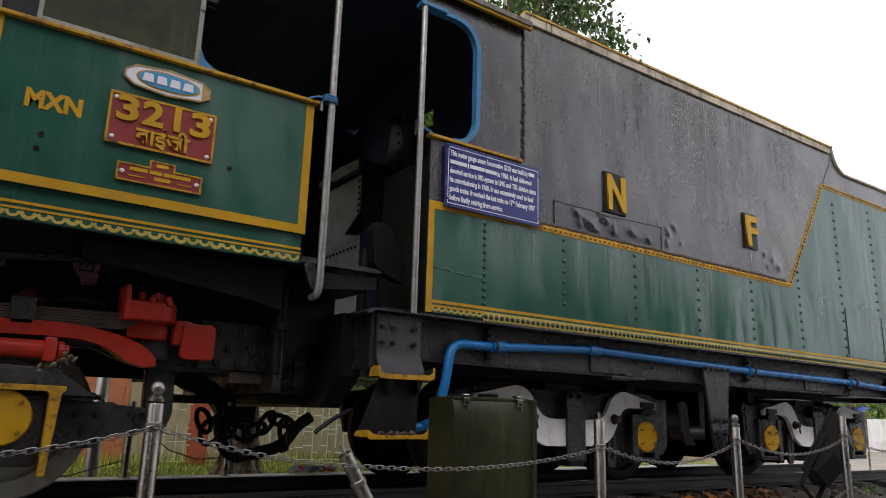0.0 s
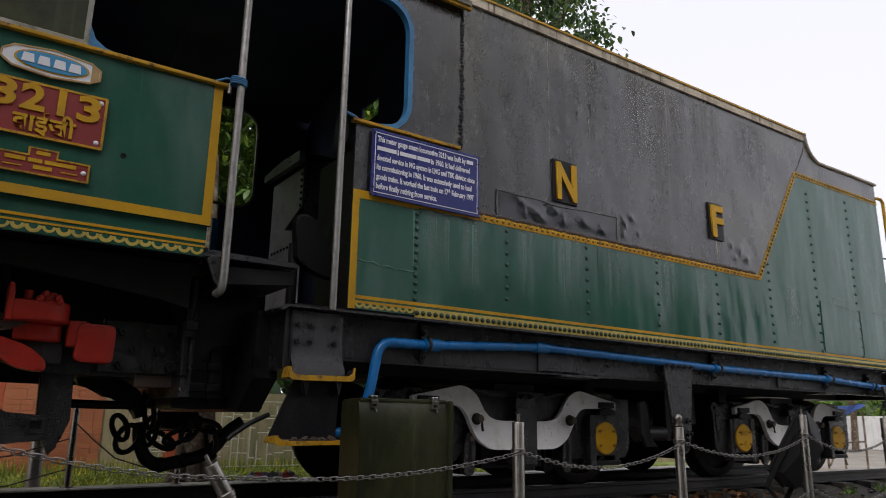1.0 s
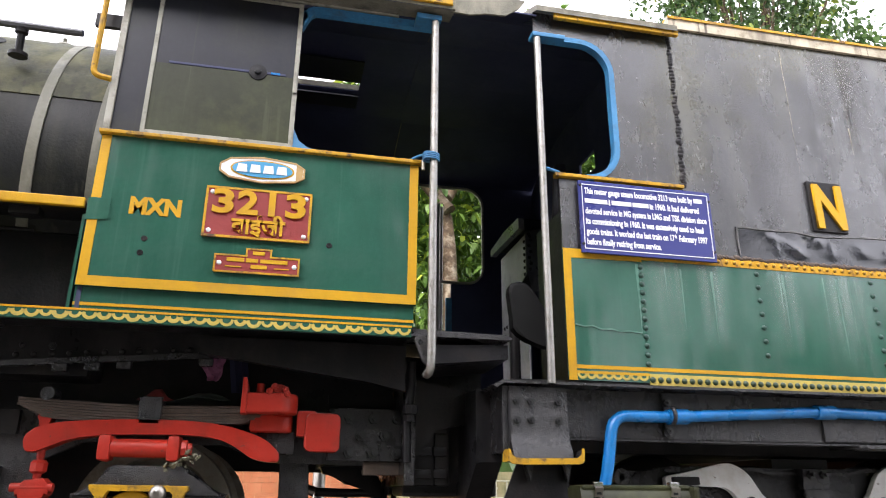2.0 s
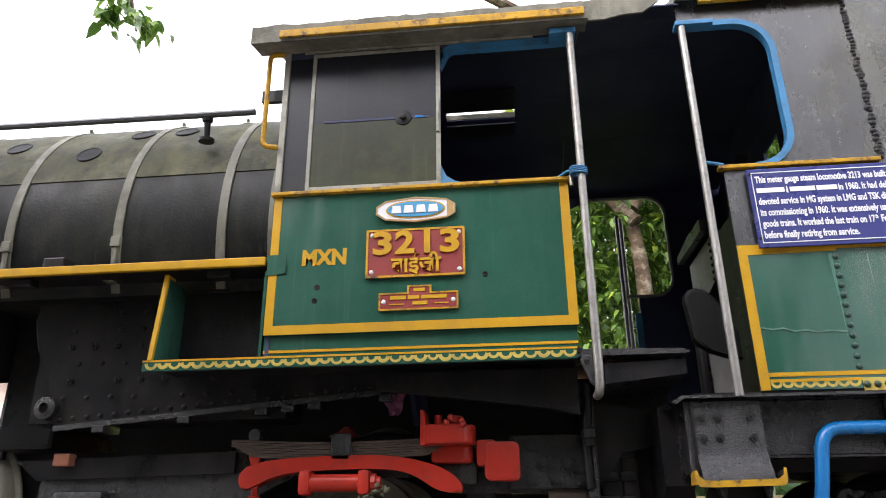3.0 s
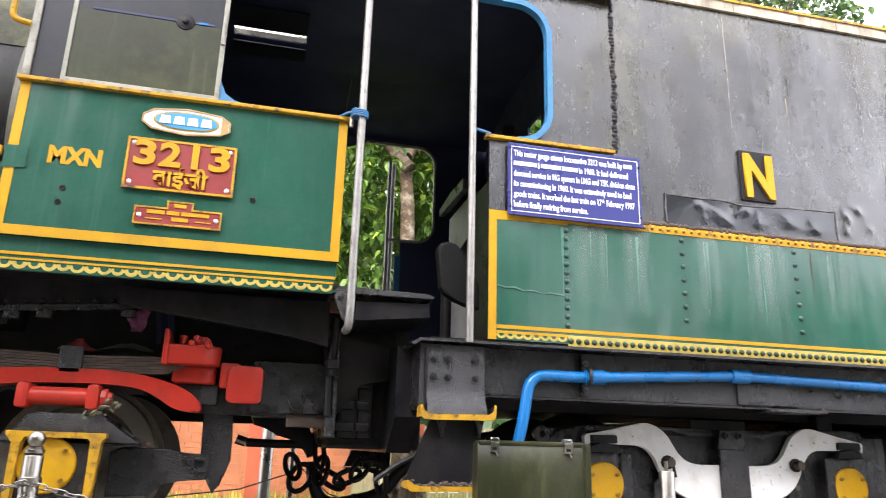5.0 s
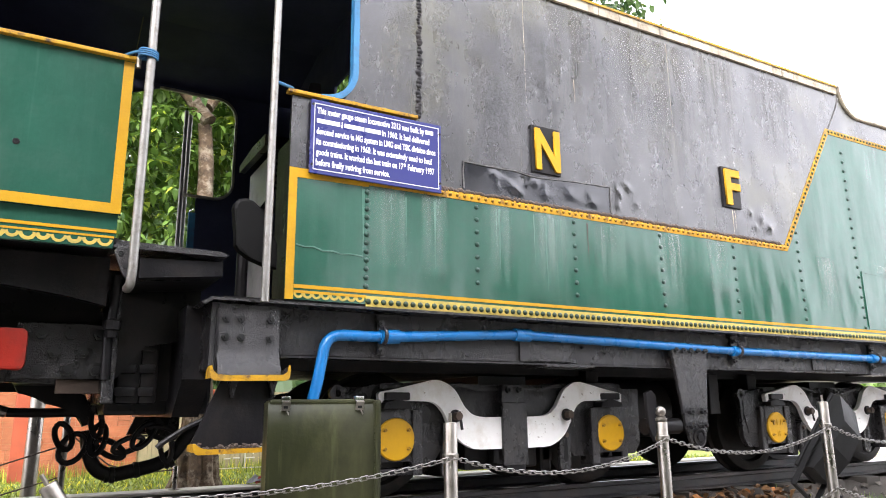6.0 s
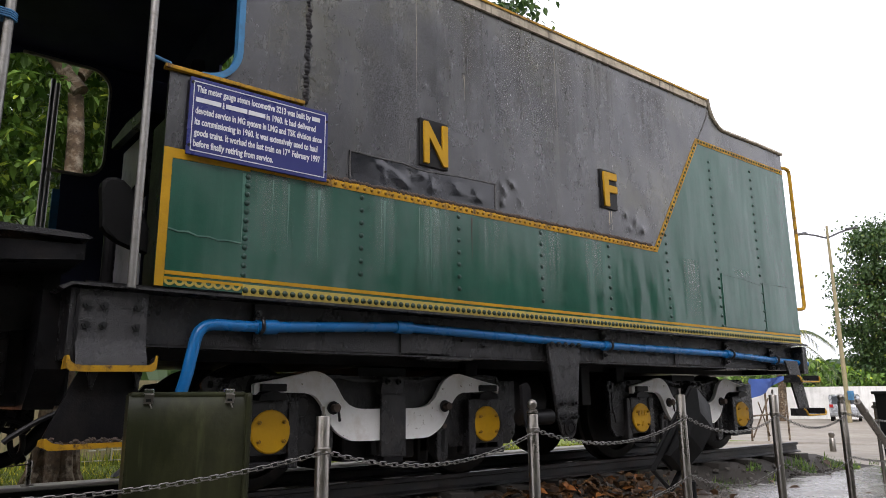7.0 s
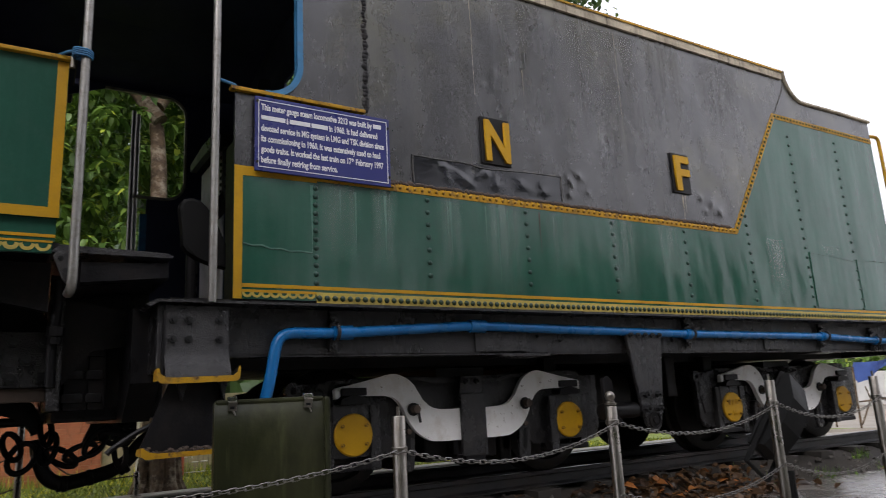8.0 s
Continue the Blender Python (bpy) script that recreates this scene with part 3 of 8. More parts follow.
        for a, b in zip(rows, rows[1:]):
            for j in range(nz):
                bm.faces.new((a[j], b[j], b[j + 1], a[j + 1]))
        part(name, bm, mat or BLACK_SIDE, bunker, label, True)
    dented("patch_plate", 1.1, 2.32, 1.885, 2.08, -0.004, [(1.33, 2.035, 0.07, 0.03, 0.016, -25), (1.36, 1.96, 0.03, 0.05, 0.01, 10), (1.49, 1.95, 0.09, 0.035, 0.02, -35), (1.57, 2.03, 0.04, 0.04, -0.01, 20), (1.66, 2.03, 0.06, 0.03, 0.016, 30), (1.74, 1.96, 0.05, 0.06, 0.012, 0), (1.95, 1.99, 0.08, 0.04, 0.01, -20), (2.15, 1.96, 0.06, 0.05, 0.008, 40)], "welded dark patch plate, crumpled", PATCH)
    dented("dented_sheet", 2.34, 2.72, 1.89, 2.2, 0.0, [(2.41, 2.06, 0.035, 0.05, 0.016, 30), (2.5, 2.12, 0.045, 0.025, 0.014, -30), (2.39, 1.96, 0.03, 0.04, 0.014, -20), (2.49, 2.02, 0.03, 0.04, -0.003, 0), (2.58, 2.0, 0.04, 0.03, 0.008, 50)], "hammered dents in the bunker sheet")
    dented("dented_sheet", 3.74, 4.22, 1.9, 2.2, 0.0, [(3.85, 2.1, 0.04, 0.03, 0.012, 20), (3.98, 2.06, 0.045, 0.05, 0.016, -30), (4.08, 2.0, 0.05, 0.035, 0.014, 30), (3.9, 1.99, 0.05, 0.03, 0.008, 0)], "hammered dents in the bunker sheet")
    dented("dented_sheet", 1.6, 2.02, 2.58, 3.0, 0.0, [(1.7, 2.67, 0.02, 0.016, 0.006, 0), (1.93, 2.88, 0.014, 0.05, 0.007, 0), (1.8, 2.78, 0.06, 0.05, 0.004, 0)], "hammered dents in the bunker sheet")
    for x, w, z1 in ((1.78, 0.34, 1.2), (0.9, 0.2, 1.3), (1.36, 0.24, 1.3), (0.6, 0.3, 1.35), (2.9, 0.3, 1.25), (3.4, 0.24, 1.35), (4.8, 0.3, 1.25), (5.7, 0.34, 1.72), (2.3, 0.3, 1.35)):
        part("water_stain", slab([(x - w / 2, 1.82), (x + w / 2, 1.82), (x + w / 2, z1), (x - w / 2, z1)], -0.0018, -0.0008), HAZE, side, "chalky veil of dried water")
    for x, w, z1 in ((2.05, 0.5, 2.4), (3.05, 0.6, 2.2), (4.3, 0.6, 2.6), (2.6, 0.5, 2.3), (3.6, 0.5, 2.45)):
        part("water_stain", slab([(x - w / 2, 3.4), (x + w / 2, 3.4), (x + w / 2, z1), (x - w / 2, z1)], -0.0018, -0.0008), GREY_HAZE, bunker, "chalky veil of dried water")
    # pale runs of water down the green sheet, and two rusty ones
    for x, z0, z1, w, mat in ((0.439, 1.798, 1.378, 0.02, DRIP), (0.612, 1.79, 1.58, 0.006, DRIP), (0.71, 1.785, 1.43, 0.012, DRIP), (0.905, 1.786, 1.36, 0.02, DRIP), (1.35, 1.8, 1.5, 0.008, DRIP), (1.372, 1.8, 1.4, 0.02, DRIP), (1.645, 1.8, 1.45, 0.008, DRIP), (1.742, 1.8, 1.3, 0.02, DRIP), (1.824, 1.79, 1.38, 0.01, DRIP), (1.868, 1.795, 1.5, 0.006, DRIP), (2.224, 1.79, 1.56, 0.007, DRIP), (2.1, 1.8, 1.5, 0.014, RUST), (3.63, 2.1, 1.9, 0.012, COPING), (3.03, 3.4, 2.43, 0.005, COPING), (1.62, 3.4, 2.46, 0.004, COPING), (2.05, 2.86, 2.66, 0.008, COPING), (3.66, 2.1, 1.93, 0.007, COPING)):
        rnd2 = random.Random(int(x * 1000))
        pts = [(x + rnd2.uniform(-0.002, 0.002), z0 + (z1 - z0) * k / 6) for k in range(7)]
        for k in range(6):
            a, b = w * (1 - k / 6.3) / 2, w * (1 - (k + 1) / 6.3) / 2
            pts[k] = (pts[k], a, b)
        bm = bmesh.new()
        for k in range(6):
            (px, pz), a, b = pts[k]
            qx, qz = pts[k + 1][0] if k < 5 else pts[6]
            bm.faces.new([bm.verts.new(v) for v in ((px - a, -0.0012, pz), (px + a, -0.0012, pz), (qx + b, -0.0012, qz), (qx - b, -0.0012, qz))])
        bmesh.ops.remove_doubles(bm, verts=bm.verts, dist=0.0001)
        part("water_run", bm, mat, side if z0 < 1.82 else bunker, "thin pale run of water on the paint")
    part("patch_weld", strip([(1.11, 1.9), (1.105, 2.0), (1.11, 2.078), (1.3, 2.074), (1.5, 2.077), (1.62, 2.062), (1.7, 2.06), (2.0, 2.08), (2.328, 2.088), (2.322, 2.0), (2.325, 1.9)], 0.0075, -0.01, 0.001), WELD, bunker, "pale grey weld bead round the patch")
    part("bunker_seam", strip([(5.335, 3.44), (5.28, 3.33), (5.19, 3.2), (5.1, 3.07)], 0.007, -0.006, 0.001), WELD, bunker, "thin weld seam at the bunker end")
    part("patch_weld", strip([(5.31, 1.24), (5.31, 1.735), (5.7, 1.722), (6.08, 1.692)], 0.012, -0.009, 0.001), GREEN, side)
    part("patch_weld", strip([(6.1, 1.24), (6.1, 1.71), (6.4, 1.725), (6.8, 1.722)], 0.012, -0.009, 0.001), GREEN, side)
    for words, x, z, h in (("N", 1.665, 2.125, 0.285), ("F", 3.55, 2.14, 0.29)):
        w = 0.205 if words == "N" else 0.17
        part("letter_backing", box(x - 0.026, x + w + 0.012, -0.016, 0.001, z - 0.03, z + h + 0.02, 0.004), BLACK, bunker, "black letter backing plate")
        me, _ = lettering(words, h / 0.72, x, z, -0.024, 0.016, w, bold=0.012)
        part("raised_letter", me, YELLOW, bunker, "raised yellow letter")
    part("spill", rod((2.08, 0.0, 2.43 + 0.45), (2.08, -0.006, 2.55 + 0.45), 0.006, 6), DARKGREY, bunker)


def tender_rail(x, z0, z1, y=-0.05):
    pts = rounded([(x - 0.05, 0.02, z1), (x + 0.09, y + 0.03, z1), (x + 0.09, y + 0.03, z0), (x - 0.03, 0.02, z0)], 0.07)
    part("rear_grab_rail", tube(pts, 0.019, 8), YELLOW_WORN, tender, "worn yellow grab rail", True)


def underframe():
    part("deck_plate", slab([(-0.4, 1.075), (-0.36, 1.1), (6.92, 1.1), (6.92, 1.114), (-0.37, 1.114), (-0.42, 1.085)], -0.02, WIDE + 0.02), BLACK_ROUGH, tender, "black deck plate edge")
    for y0, s in ((0.125, 1), (WIDE - 0.125, -1)):
        bm = box(-0.3, 6.85, min(y0, y0 + 0.015 * s), max(y0, y0 + 0.015 * s), 0.845, 1.098)
        box(-0.3, 6.85, min(y0, y0 + 0.1 * s), max(y0, y0 + 0.1 * s), 0.835, 0.85, bm=bm)
        part("sole_bar", bm, BLACK_ROUGH, tender, "black riveted channel frame")
    part("frame_middle", box(-0.2, 6.8, 0.7, WIDE - 0.7, 0.8, 1.09), BLACK, tender)
    part("headstock", box(6.86, 6.96, 0.02, WIDE - 0.02, 0.8, 1.09, 0.008), BLACK_ROUGH, tender)
    part("front_headstock", box(-0.36, -0.3, 0.03, WIDE - 0.03, 0.76, 1.095, 0.008), BLACK_ROUGH, tender)
    for x in (1.58, 4.6):
        part("splice_plate", box(x, x + 0.42, 0.113, 0.126, 0.855, 0.985, 0.003), BLACK_ROUGH, tender)
    # dark bodies added to block the bright ground behind the frame
    part("brake_cylinder", rod((2.75, 1.1, 0.55), (3.7, 1.1, 0.55), 0.24, 20), BLACK, tender, "black cylinder added to darken the gap between the bogies", True)
    part("air_reservoir", rod((2.5, 1.7, 0.56), (4.6, 1.7, 0.56), 0.26, 20), BLACK, tender, "black drum added to darken the gap under the frame", True)
    for x in (2.55, 3.9, 4.4):
        part("cross_beam", box(x, x + 0.12, 0.62, WIDE - 0.62, 0.5, 0.84, 0.01), BLACK, tender)
    part("brake_lever", slab([(3.55, 0.8), (3.65, 0.8), (3.62, 0.35), (3.56, 0.35)], 0.6, 0.64, 0.006), BLACK, tender)
    part("hanger_pad", box(1.75, 2.15, 0.06, 0.3, 0.82, 0.835), BLACK_ROUGH, tender)
    part("hanger_pad", box(5.35, 5.75, 0.06, 0.3, 0.82, 0.835), BLACK_ROUGH, tender)
    for x in (1.0, 1.3, 2.1, 2.3, 3.45, 3.6, 3.95, 4.3, 5.1, 5.5, 6.4, 6.6):
        piece("frame_bolt", BOLT_SMALL, Matrix.Translation((x, 0.125, 0.92 + 0.05 * ((x * 7) % 2))), tender)
    # tapered bracket with its bolts and pin
    out = [(2.88, 0.985), (3.245, 0.985), (3.235, 0.86), (3.185, 0.42), (3.165, 0.35)] + arc(3.08, 0.35, 0.085, 0, -180, 8) + [(2.97, 0.42), (2.9, 0.86)]
    br = part("drop_bracket", slab(out, 0.06, 0.085, 0.004), BLACK_ROUGH, tender, "black tapered drop bracket with a pin")
    for x, z in ((3.02, 0.53), (3.14, 0.53), (3.02, 0.43), (3.14, 0.43)):
        piece("bolt", shared("big_bolt", hexbolt(0.026, 0.025), BOLT_PAINT), Matrix.Translation((x, 0.06, z)), br)
    for k in range(5):
        piece("bolt", BOLT_BLACK, Matrix.Translation((2.92 + 0.075 * k, 0.06, 0.962)), br)
    part("pin_ring", turned((3.08, 0.06, 0.348), (0, -1, 0), [(0, 0.06), (0.016, 0.06), (0.016, 0.045), (0.01, 0.045), (0.01, 0.026), (0.022, 0.026)], 20), BLACK, br, "", True)
    part("brake_shaft", rod((2.86, 0.36, 0.42), (3.2, 0.36, 0.42), 0.06, 16), BLACK, tender, "", True)
    part("hanger_link", slab([(2.74, 0.66), (2.79, 0.68), (2.83, 0.65), (2.85, 0.4), (2.93, 0.32), (2.8, 0.32), (2.75, 0.42)], 0.2, 0.23, 0.005), BLACK, tender)


def steps():
    """The footsteps under the tender's front corner: two treads on a splayed hanger."""
    plate = [(0.02, 1.088), (0.02, 0.86), (0.0, 0.81), (-0.03, 0.765), (-0.04, 0.72), (-0.025, 0.72), (-0.015, 0.765), (0.016, 0.815), (0.036, 0.865), (0.036, 1.088)]
    st = part("step_hanger", cross(plate, -0.325, -0.012), BLACK_ROUGH, tender, "black riveted step hanger plate, bent out to the tread", True)
    nut = shared("step_rivet", hexbolt(0.019, 0.016), BOLT_PAINT)
    for x in (-0.288, -0.212, -0.062):
        for z in (0.92, 1.014):
            piece("rivet", nut, Matrix.Translation((x, 0.02, z)), st)
    part("corner_strip", box(-0.334, -0.32, 0.012, 0.05, 0.74, 1.06, 0.003), BLACK, st)
    low = [(-0.3, 0.705), (-0.03, 0.705), (-0.035, 0.39), (-0.43, 0.39), (-0.4, 0.46)]
    part("lower_hanger", slab(low, 0.0, 0.015), BLACK, tender, "black splayed lower hanger plate")
    for x0, x1, z, yo, yb, fat in ((-0.362, 0.0, 0.71, -0.105, 0.0, 1.0), (-0.42, -0.035, 0.372, -0.12, 0.04, 0.75)):
        bm = box(x0, x1, yo, yb, z, z + 0.01, 0.003)
        tr = part("tread", bm, RUST if z < 0.6 else BLACK_ROUGH, tender, "worn step tread with upturned ends")
        hi = 0.06 if fat == 1.0 else 0.04
        lip = [(x0 - 0.014, z + hi)] + [(x0 + 0.012 - 0.026 * math.cos(radians(q)), z + 0.022 - 0.032 * math.sin(radians(q))) for q in (10, 40, 70, 90)] + [(x0 + 0.06, z - 0.012 * fat), (x1 - 0.06, z - 0.008 * fat)] + [(x1 - 0.01 + 0.024 * math.sin(radians(q)), z + 0.022 - 0.03 * math.cos(radians(q))) for q in (0, 30, 60, 85)] + [(x1 + 0.016, z + 0.066), (x1 + 0.006, z + 0.068), (x1 + 0.002, z + 0.035), (x1 - 0.02, z + 0.02), (x1 - 0.06, z + 0.021 * fat), (x0 + 0.06, z + 0.016 * fat), (x0 + 0.02, z + 0.02), (x0 + 0.002, z + 0.035), (x0 - 0.004, z + hi)]
        part("nosing", slab(lip, yo - 0.006, yo + 0.004, 0.002), YELLOW_WORN, tr, "chipped yellow step nosing")
        for xe, out in ((x0 - 0.012, -1), (x1 + 0.006, 1)):
            part("end_lip", cross([(yo, z + 0.002), (yo, z + hi), (yo + 0.05, z + hi), (yb - 0.02, z + hi - 0.01), (yb, z + 0.002)], xe, xe + 0.008), YELLOW_WORN if out < 0 else BLACK_ROUGH, tr, "upturned end of the tread")
    crust = bmesh.new()
    rnd = random.Random(77)
    for k in range(90):
        q = rnd.uniform(0.005, 0.014)
        turned((rnd.uniform(-0.42, -0.05), rnd.uniform(-0.05, 0.0), 0.382 + rnd.uniform(0, 0.03) * rnd.random()), (rnd.uniform(-0.4, 0.4), -0.5, 1), [(0, q), (q * 0.5, q * 0.8), (q * 0.8, q * 0.2)], 5, crust)
    part("rust_crust", crust, RUST, tender, "flaking rust on the lower tread")
    for k in (-0.27, -0.075):
        part("gusset", slab([(k, 0.705), (k + 0.045, 0.705), (k + 0.022, 0.62)], -0.05, 0.0, 0.003), BLACK_ROUGH, tender)
    # the like steps on the far side
    part("step_hanger", box(-0.325, -0.012, WIDE - 0.036, WIDE - 0.02, 0.72, 1.088), BLACK_ROUGH, tender)
    part("lower_hanger", slab(low, WIDE - 0.015, WIDE), BLACK_ROUGH, tender)
    for x0, x1, z in ((-0.362, 0.0, 0.71), (-0.42, -0.035, 0.372)):
        part("tread", box(x0, x1, WIDE, WIDE + 0.11, z, z + 0.012, 0.003), BLACK_ROUGH, tender)
    # the like steps at the rear
    part("rear_step_hanger", slab([(6.42, 0.93), (6.68, 0.93), (6.86, 0.385), (6.64, 0.385)], 0.0, 0.02), BLACK_ROUGH, tender, "black splayed hanger of the rear steps")
    for x0, z in ((6.36, 0.7), (6.42, 0.365)):
        bm = box(x0, x0 + 0.42, -0.16, 0.0, z, z + 0.02, 0.004)
        for xe in (x0 - 0.008, x0 + 0.414):
            box(xe, xe + 0.012, -0.16, 0.0, z, z + 0.075, 0.003, bm)
        tr = part("tread", bm, BLACK_ROUGH, tender, "black rear step tread with upturned ends")
        part("nosing", tube(rounded([(x0 - 0.006, -0.14, z + 0.07), (x0 - 0.002, -0.166, z + 0.05), (x0 + 0.012, -0.168, z + 0.008), (x0 + 0.41, -0.168, z + 0.008), (x0 + 0.424, -0.166, z + 0.05), (x0 + 0.428, -0.14, z + 0.07)], 0.03), 0.009, 8), YELLOW_WORN, tr, "chipped yellow nosing", True)


def bogie(x0, wheelbase):
    """A cast side-frame bogie with white equaliser beams and yellow axle caps."""
    xa, xb = x0 - wheelbase / 2, x0 + wheelbase / 2
    s = wheelbase / 1.76
    yf = 0.52
    out = [(xa - 0.3, 0.34), (xa - 0.34, 0.5), (xa - 0.34, 0.62), (xa - 0.28, 0.69), (xa - 0.06, 0.725), (x0 - 0.35, 0.735), (x0 - 0.25, 0.71), (x0 + 0.25, 0.71), (x0 + 0.35, 0.735), (xb + 0.06, 0.745),
           (xb + 0.17, 0.74), (xb + 0.25, 0.62), (xb + 0.25, 0.3), (xb + 0.14, 0.3), (xb + 0.14, 0.55), (xb - 0.2, 0.55), (x0 + 0.42, 0.42), (x0 - 0.42, 0.42), (xa + 0.2, 0.55), (xa - 0.14, 0.55), (xa - 0.14, 0.34)]
    fr = part("bogie_frame", slab(out, yf + 0.02, yf + 0.07, 0.012), BLACK_ROUGH, tender, "black cast bogie side frame", True)
    part("frame_rib", strip([(xa - 0.1, 0.7), (x0 - 0.4, 0.715), (x0 - 0.28, 0.69), (x0 + 0.28, 0.69), (x0 + 0.4, 0.715), (xb + 0.1, 0.72)], 0.02, yf - 0.012, yf + 0.03), BLACK_ROUGH, fr)
    part("far_frame", slab(out, WIDE - yf - 0.07, WIDE - yf - 0.02), BLACK, tender)
    part("bolster", box(x0 - 0.2, x0 + 0.2, yf + 0.07, WIDE - yf - 0.07, 0.4, 0.78), BLACK, tender)
    part("frame_lug", turned((xa - 0.37, yf + 0.05, 0.66), (0, -1, 0), [(0, 0.05), (0.04, 0.05), (0.04, 0.022), (0.01, 0.02)], 14), BLACK_ROUGH, fr, "", True)
    part("spring_plank", box(x0 - 0.3, x0 + 0.3, yf + 0.1, WIDE - yf - 0.1, 0.16, 0.42, 0.02), BLACK, tender, "black spring plank")
    part("tie_bar", box(xa - 0.2, xb + 0.2, 0.86, 0.92, 0.2, 0.32), BLACK, tender)
    for q in (xa + 0.47, xb - 0.47):
        part("brake_beam", box(q - 0.05, q + 0.05, 0.66, WIDE - 0.66, 0.12, 0.34, 0.02), BLACK, tender)
    part("spring_nest", rod((x0, 0.62, 0.2), (x0, 0.62, 0.5), 0.11, 18), BLACK, tender)
    # white equaliser beam: swan-neck on both sides of the strap
    def neck(sg):
        up = [(1.0, 0.6), (1.005, 0.655), (0.99, 0.668), (0.84, 0.695), (0.66, 0.735), (0.6, 0.745), (0.54, 0.735), (0.46, 0.69), (0.41, 0.62), (0.36, 0.55), (0.29, 0.515), (0.2, 0.505), (0.0, 0.505)]
        dn = [(0.0, 0.3), (0.26, 0.3), (0.35, 0.318), (0.44, 0.375), (0.5, 0.46), (0.55, 0.56), (0.61, 0.605), (0.68, 0.61), (0.86, 0.615), (0.955, 0.63), (0.985, 0.6)]
        tip = up[:3]
        bow = [Vector(p) for p in up[2:] ]
        low = [Vector(p) for p in dn[:-1]]
        def curve(row):
            out = []
            for i in range(len(row) - 1):
                p0, p1, p2, p3 = (row[max(0, min(len(row) - 1, i + k))] for k in (-1, 0, 1, 2))
                for k in range(3):
                    t = k / 3
                    out.append(0.5 * (2 * p1 + (p2 - p0) * t + (2 * p0 - 5 * p1 + 4 * p2 - p3) * t * t + (3 * p1 - p0 - 3 * p2 + p3) * t ** 3))
            return [tuple(q) for q in out] + [tuple(row[-1])]
        return [(x0 + sg * a * s, z) for a, z in tip[:2] + curve(bow) + curve(low) + dn[-1:]]
    for sg in (-1, 1):
        be = part("equaliser_beam", slab(neck(sg), yf - 0.045, yf - 0.005, 0.004), WHITE, tender, "white painted swan-neck equaliser beam")
        px, pz = x0 + sg * 0.46 * s, 0.515
        part("pin", rod((px, yf - 0.11, pz), (px, yf - 0.04, pz), 0.026, 12), RUST, be, "dark cotter pin", True)
        part("split_pin", rod((px + 0.01, yf - 0.09, pz + 0.03), (px + 0.03, yf - 0.09, pz - 0.085), 0.009, 6), BLACK, be)
        part("pin_eye", turned((px, yf - 0.05, pz), (0, -1, 0), [(0, 0.042), (0.012, 0.042), (0.012, 0.03)], 12), BLACK, be)
    # hanging strap
    st = part("strap", box(x0 - 0.1, x0 + 0.1, yf - 0.075, yf - 0.05, 0.19, 0.6, 0.006), BLACK_ROUGH, tender, "black spring strap")
    part("strap_top", slab([(x0 - 0.1, 0.6), (x0 + 0.1, 0.6), (x0 + 0.085, 0.665), (x0 + 0.085, 0.72), (x0 - 0.085, 0.72), (x0 - 0.085, 0.665)], yf - 0.06, yf + 0.03, 0.005), BLACK_ROUGH, st)
    for k in (-0.045, 0.045):
        piece("bolt", shared("strap_bolt", hexbolt(0.024, 0.026), BOLT_PAINT), Matrix.Translation((x0 + k, yf - 0.06, 0.685)), st)
    part("strap_foot", box(x0 - 0.08, x0 + 0.08, yf - 0.07, yf + 0.05, 0.15, 0.2, 0.01), BLACK, st)
    for xc, sg in ((xa, -1), (xb, 1)):
        bx = part("axle_box", box(xc - 0.135, xc + 0.135, yf - 0.03, yf + 0.18, 0.24, 0.57, 0.02), BLACK_ROUGH, tender, "black cast axle box", True)
        part("spring_seat", slab([(xc - 0.1, 0.565), (xc + 0.1, 0.565), (xc + 0.085, 0.6), (xc, 0.625), (xc - 0.085, 0.6)], yf - 0.07, yf + 0.05, 0.004), BLACK, bx)
        part("beam_shoe", box(xc - 0.085, xc + 0.085, yf - 0.07, yf + 0.0, 0.618, 0.665, 0.008), BLACK, bx)
        part("guide", box(xc - sg * 0.15 - 0.035, xc - sg * 0.15 + 0.035, yf - 0.045, yf + 0.1, 0.16, 0.56, 0.01), BLACK_ROUGH, bx)
        part("guide", box(xc + sg * 0.15 - 0.03, xc + sg * 0.15 + 0.03, yf - 0.02, yf + 0.1, 0.2, 0.56, 0.01), BLACK_ROUGH, bx)
        for q in (-1, 1):
            part("pedestal", slab([(xc + q * 0.17, 0.7), (xc + q * 0.37, 0.7), (xc + q * 0.36, 0.3), (xc + q * 0.3, 0.22), (xc + q * 0.17, 0.22)], yf + 0.03, yf + 0.08, 0.012), BLACK_ROUGH, tender, "black cast pedestal leg", True)
        part("tie_foot", box(xc - 0.18, xc + 0.18, yf - 0.03, yf + 0.08, 0.165, 0.205, 0.008), BLACK, bx)
        cap = part("axle_cap", turned((xc, yf - 0.028, 0.38), (0, -1, 0), [(0, 0.13), (0.012, 0.13), (0.02, 0.122), (0.022, 0.06), (0.022, 0.0)], 28), YELLOW, tender, "yellow painted round axle cap with four bolts", True)
        for a in (35, 145, 215, 325):
            piece("bolt", BOLT_YELLOW, Matrix.Translation((xc + 0.098 * math.cos(radians(a)), yf - 0.045, 0.38 + 0.098 * math.sin(radians(a)))), cap)
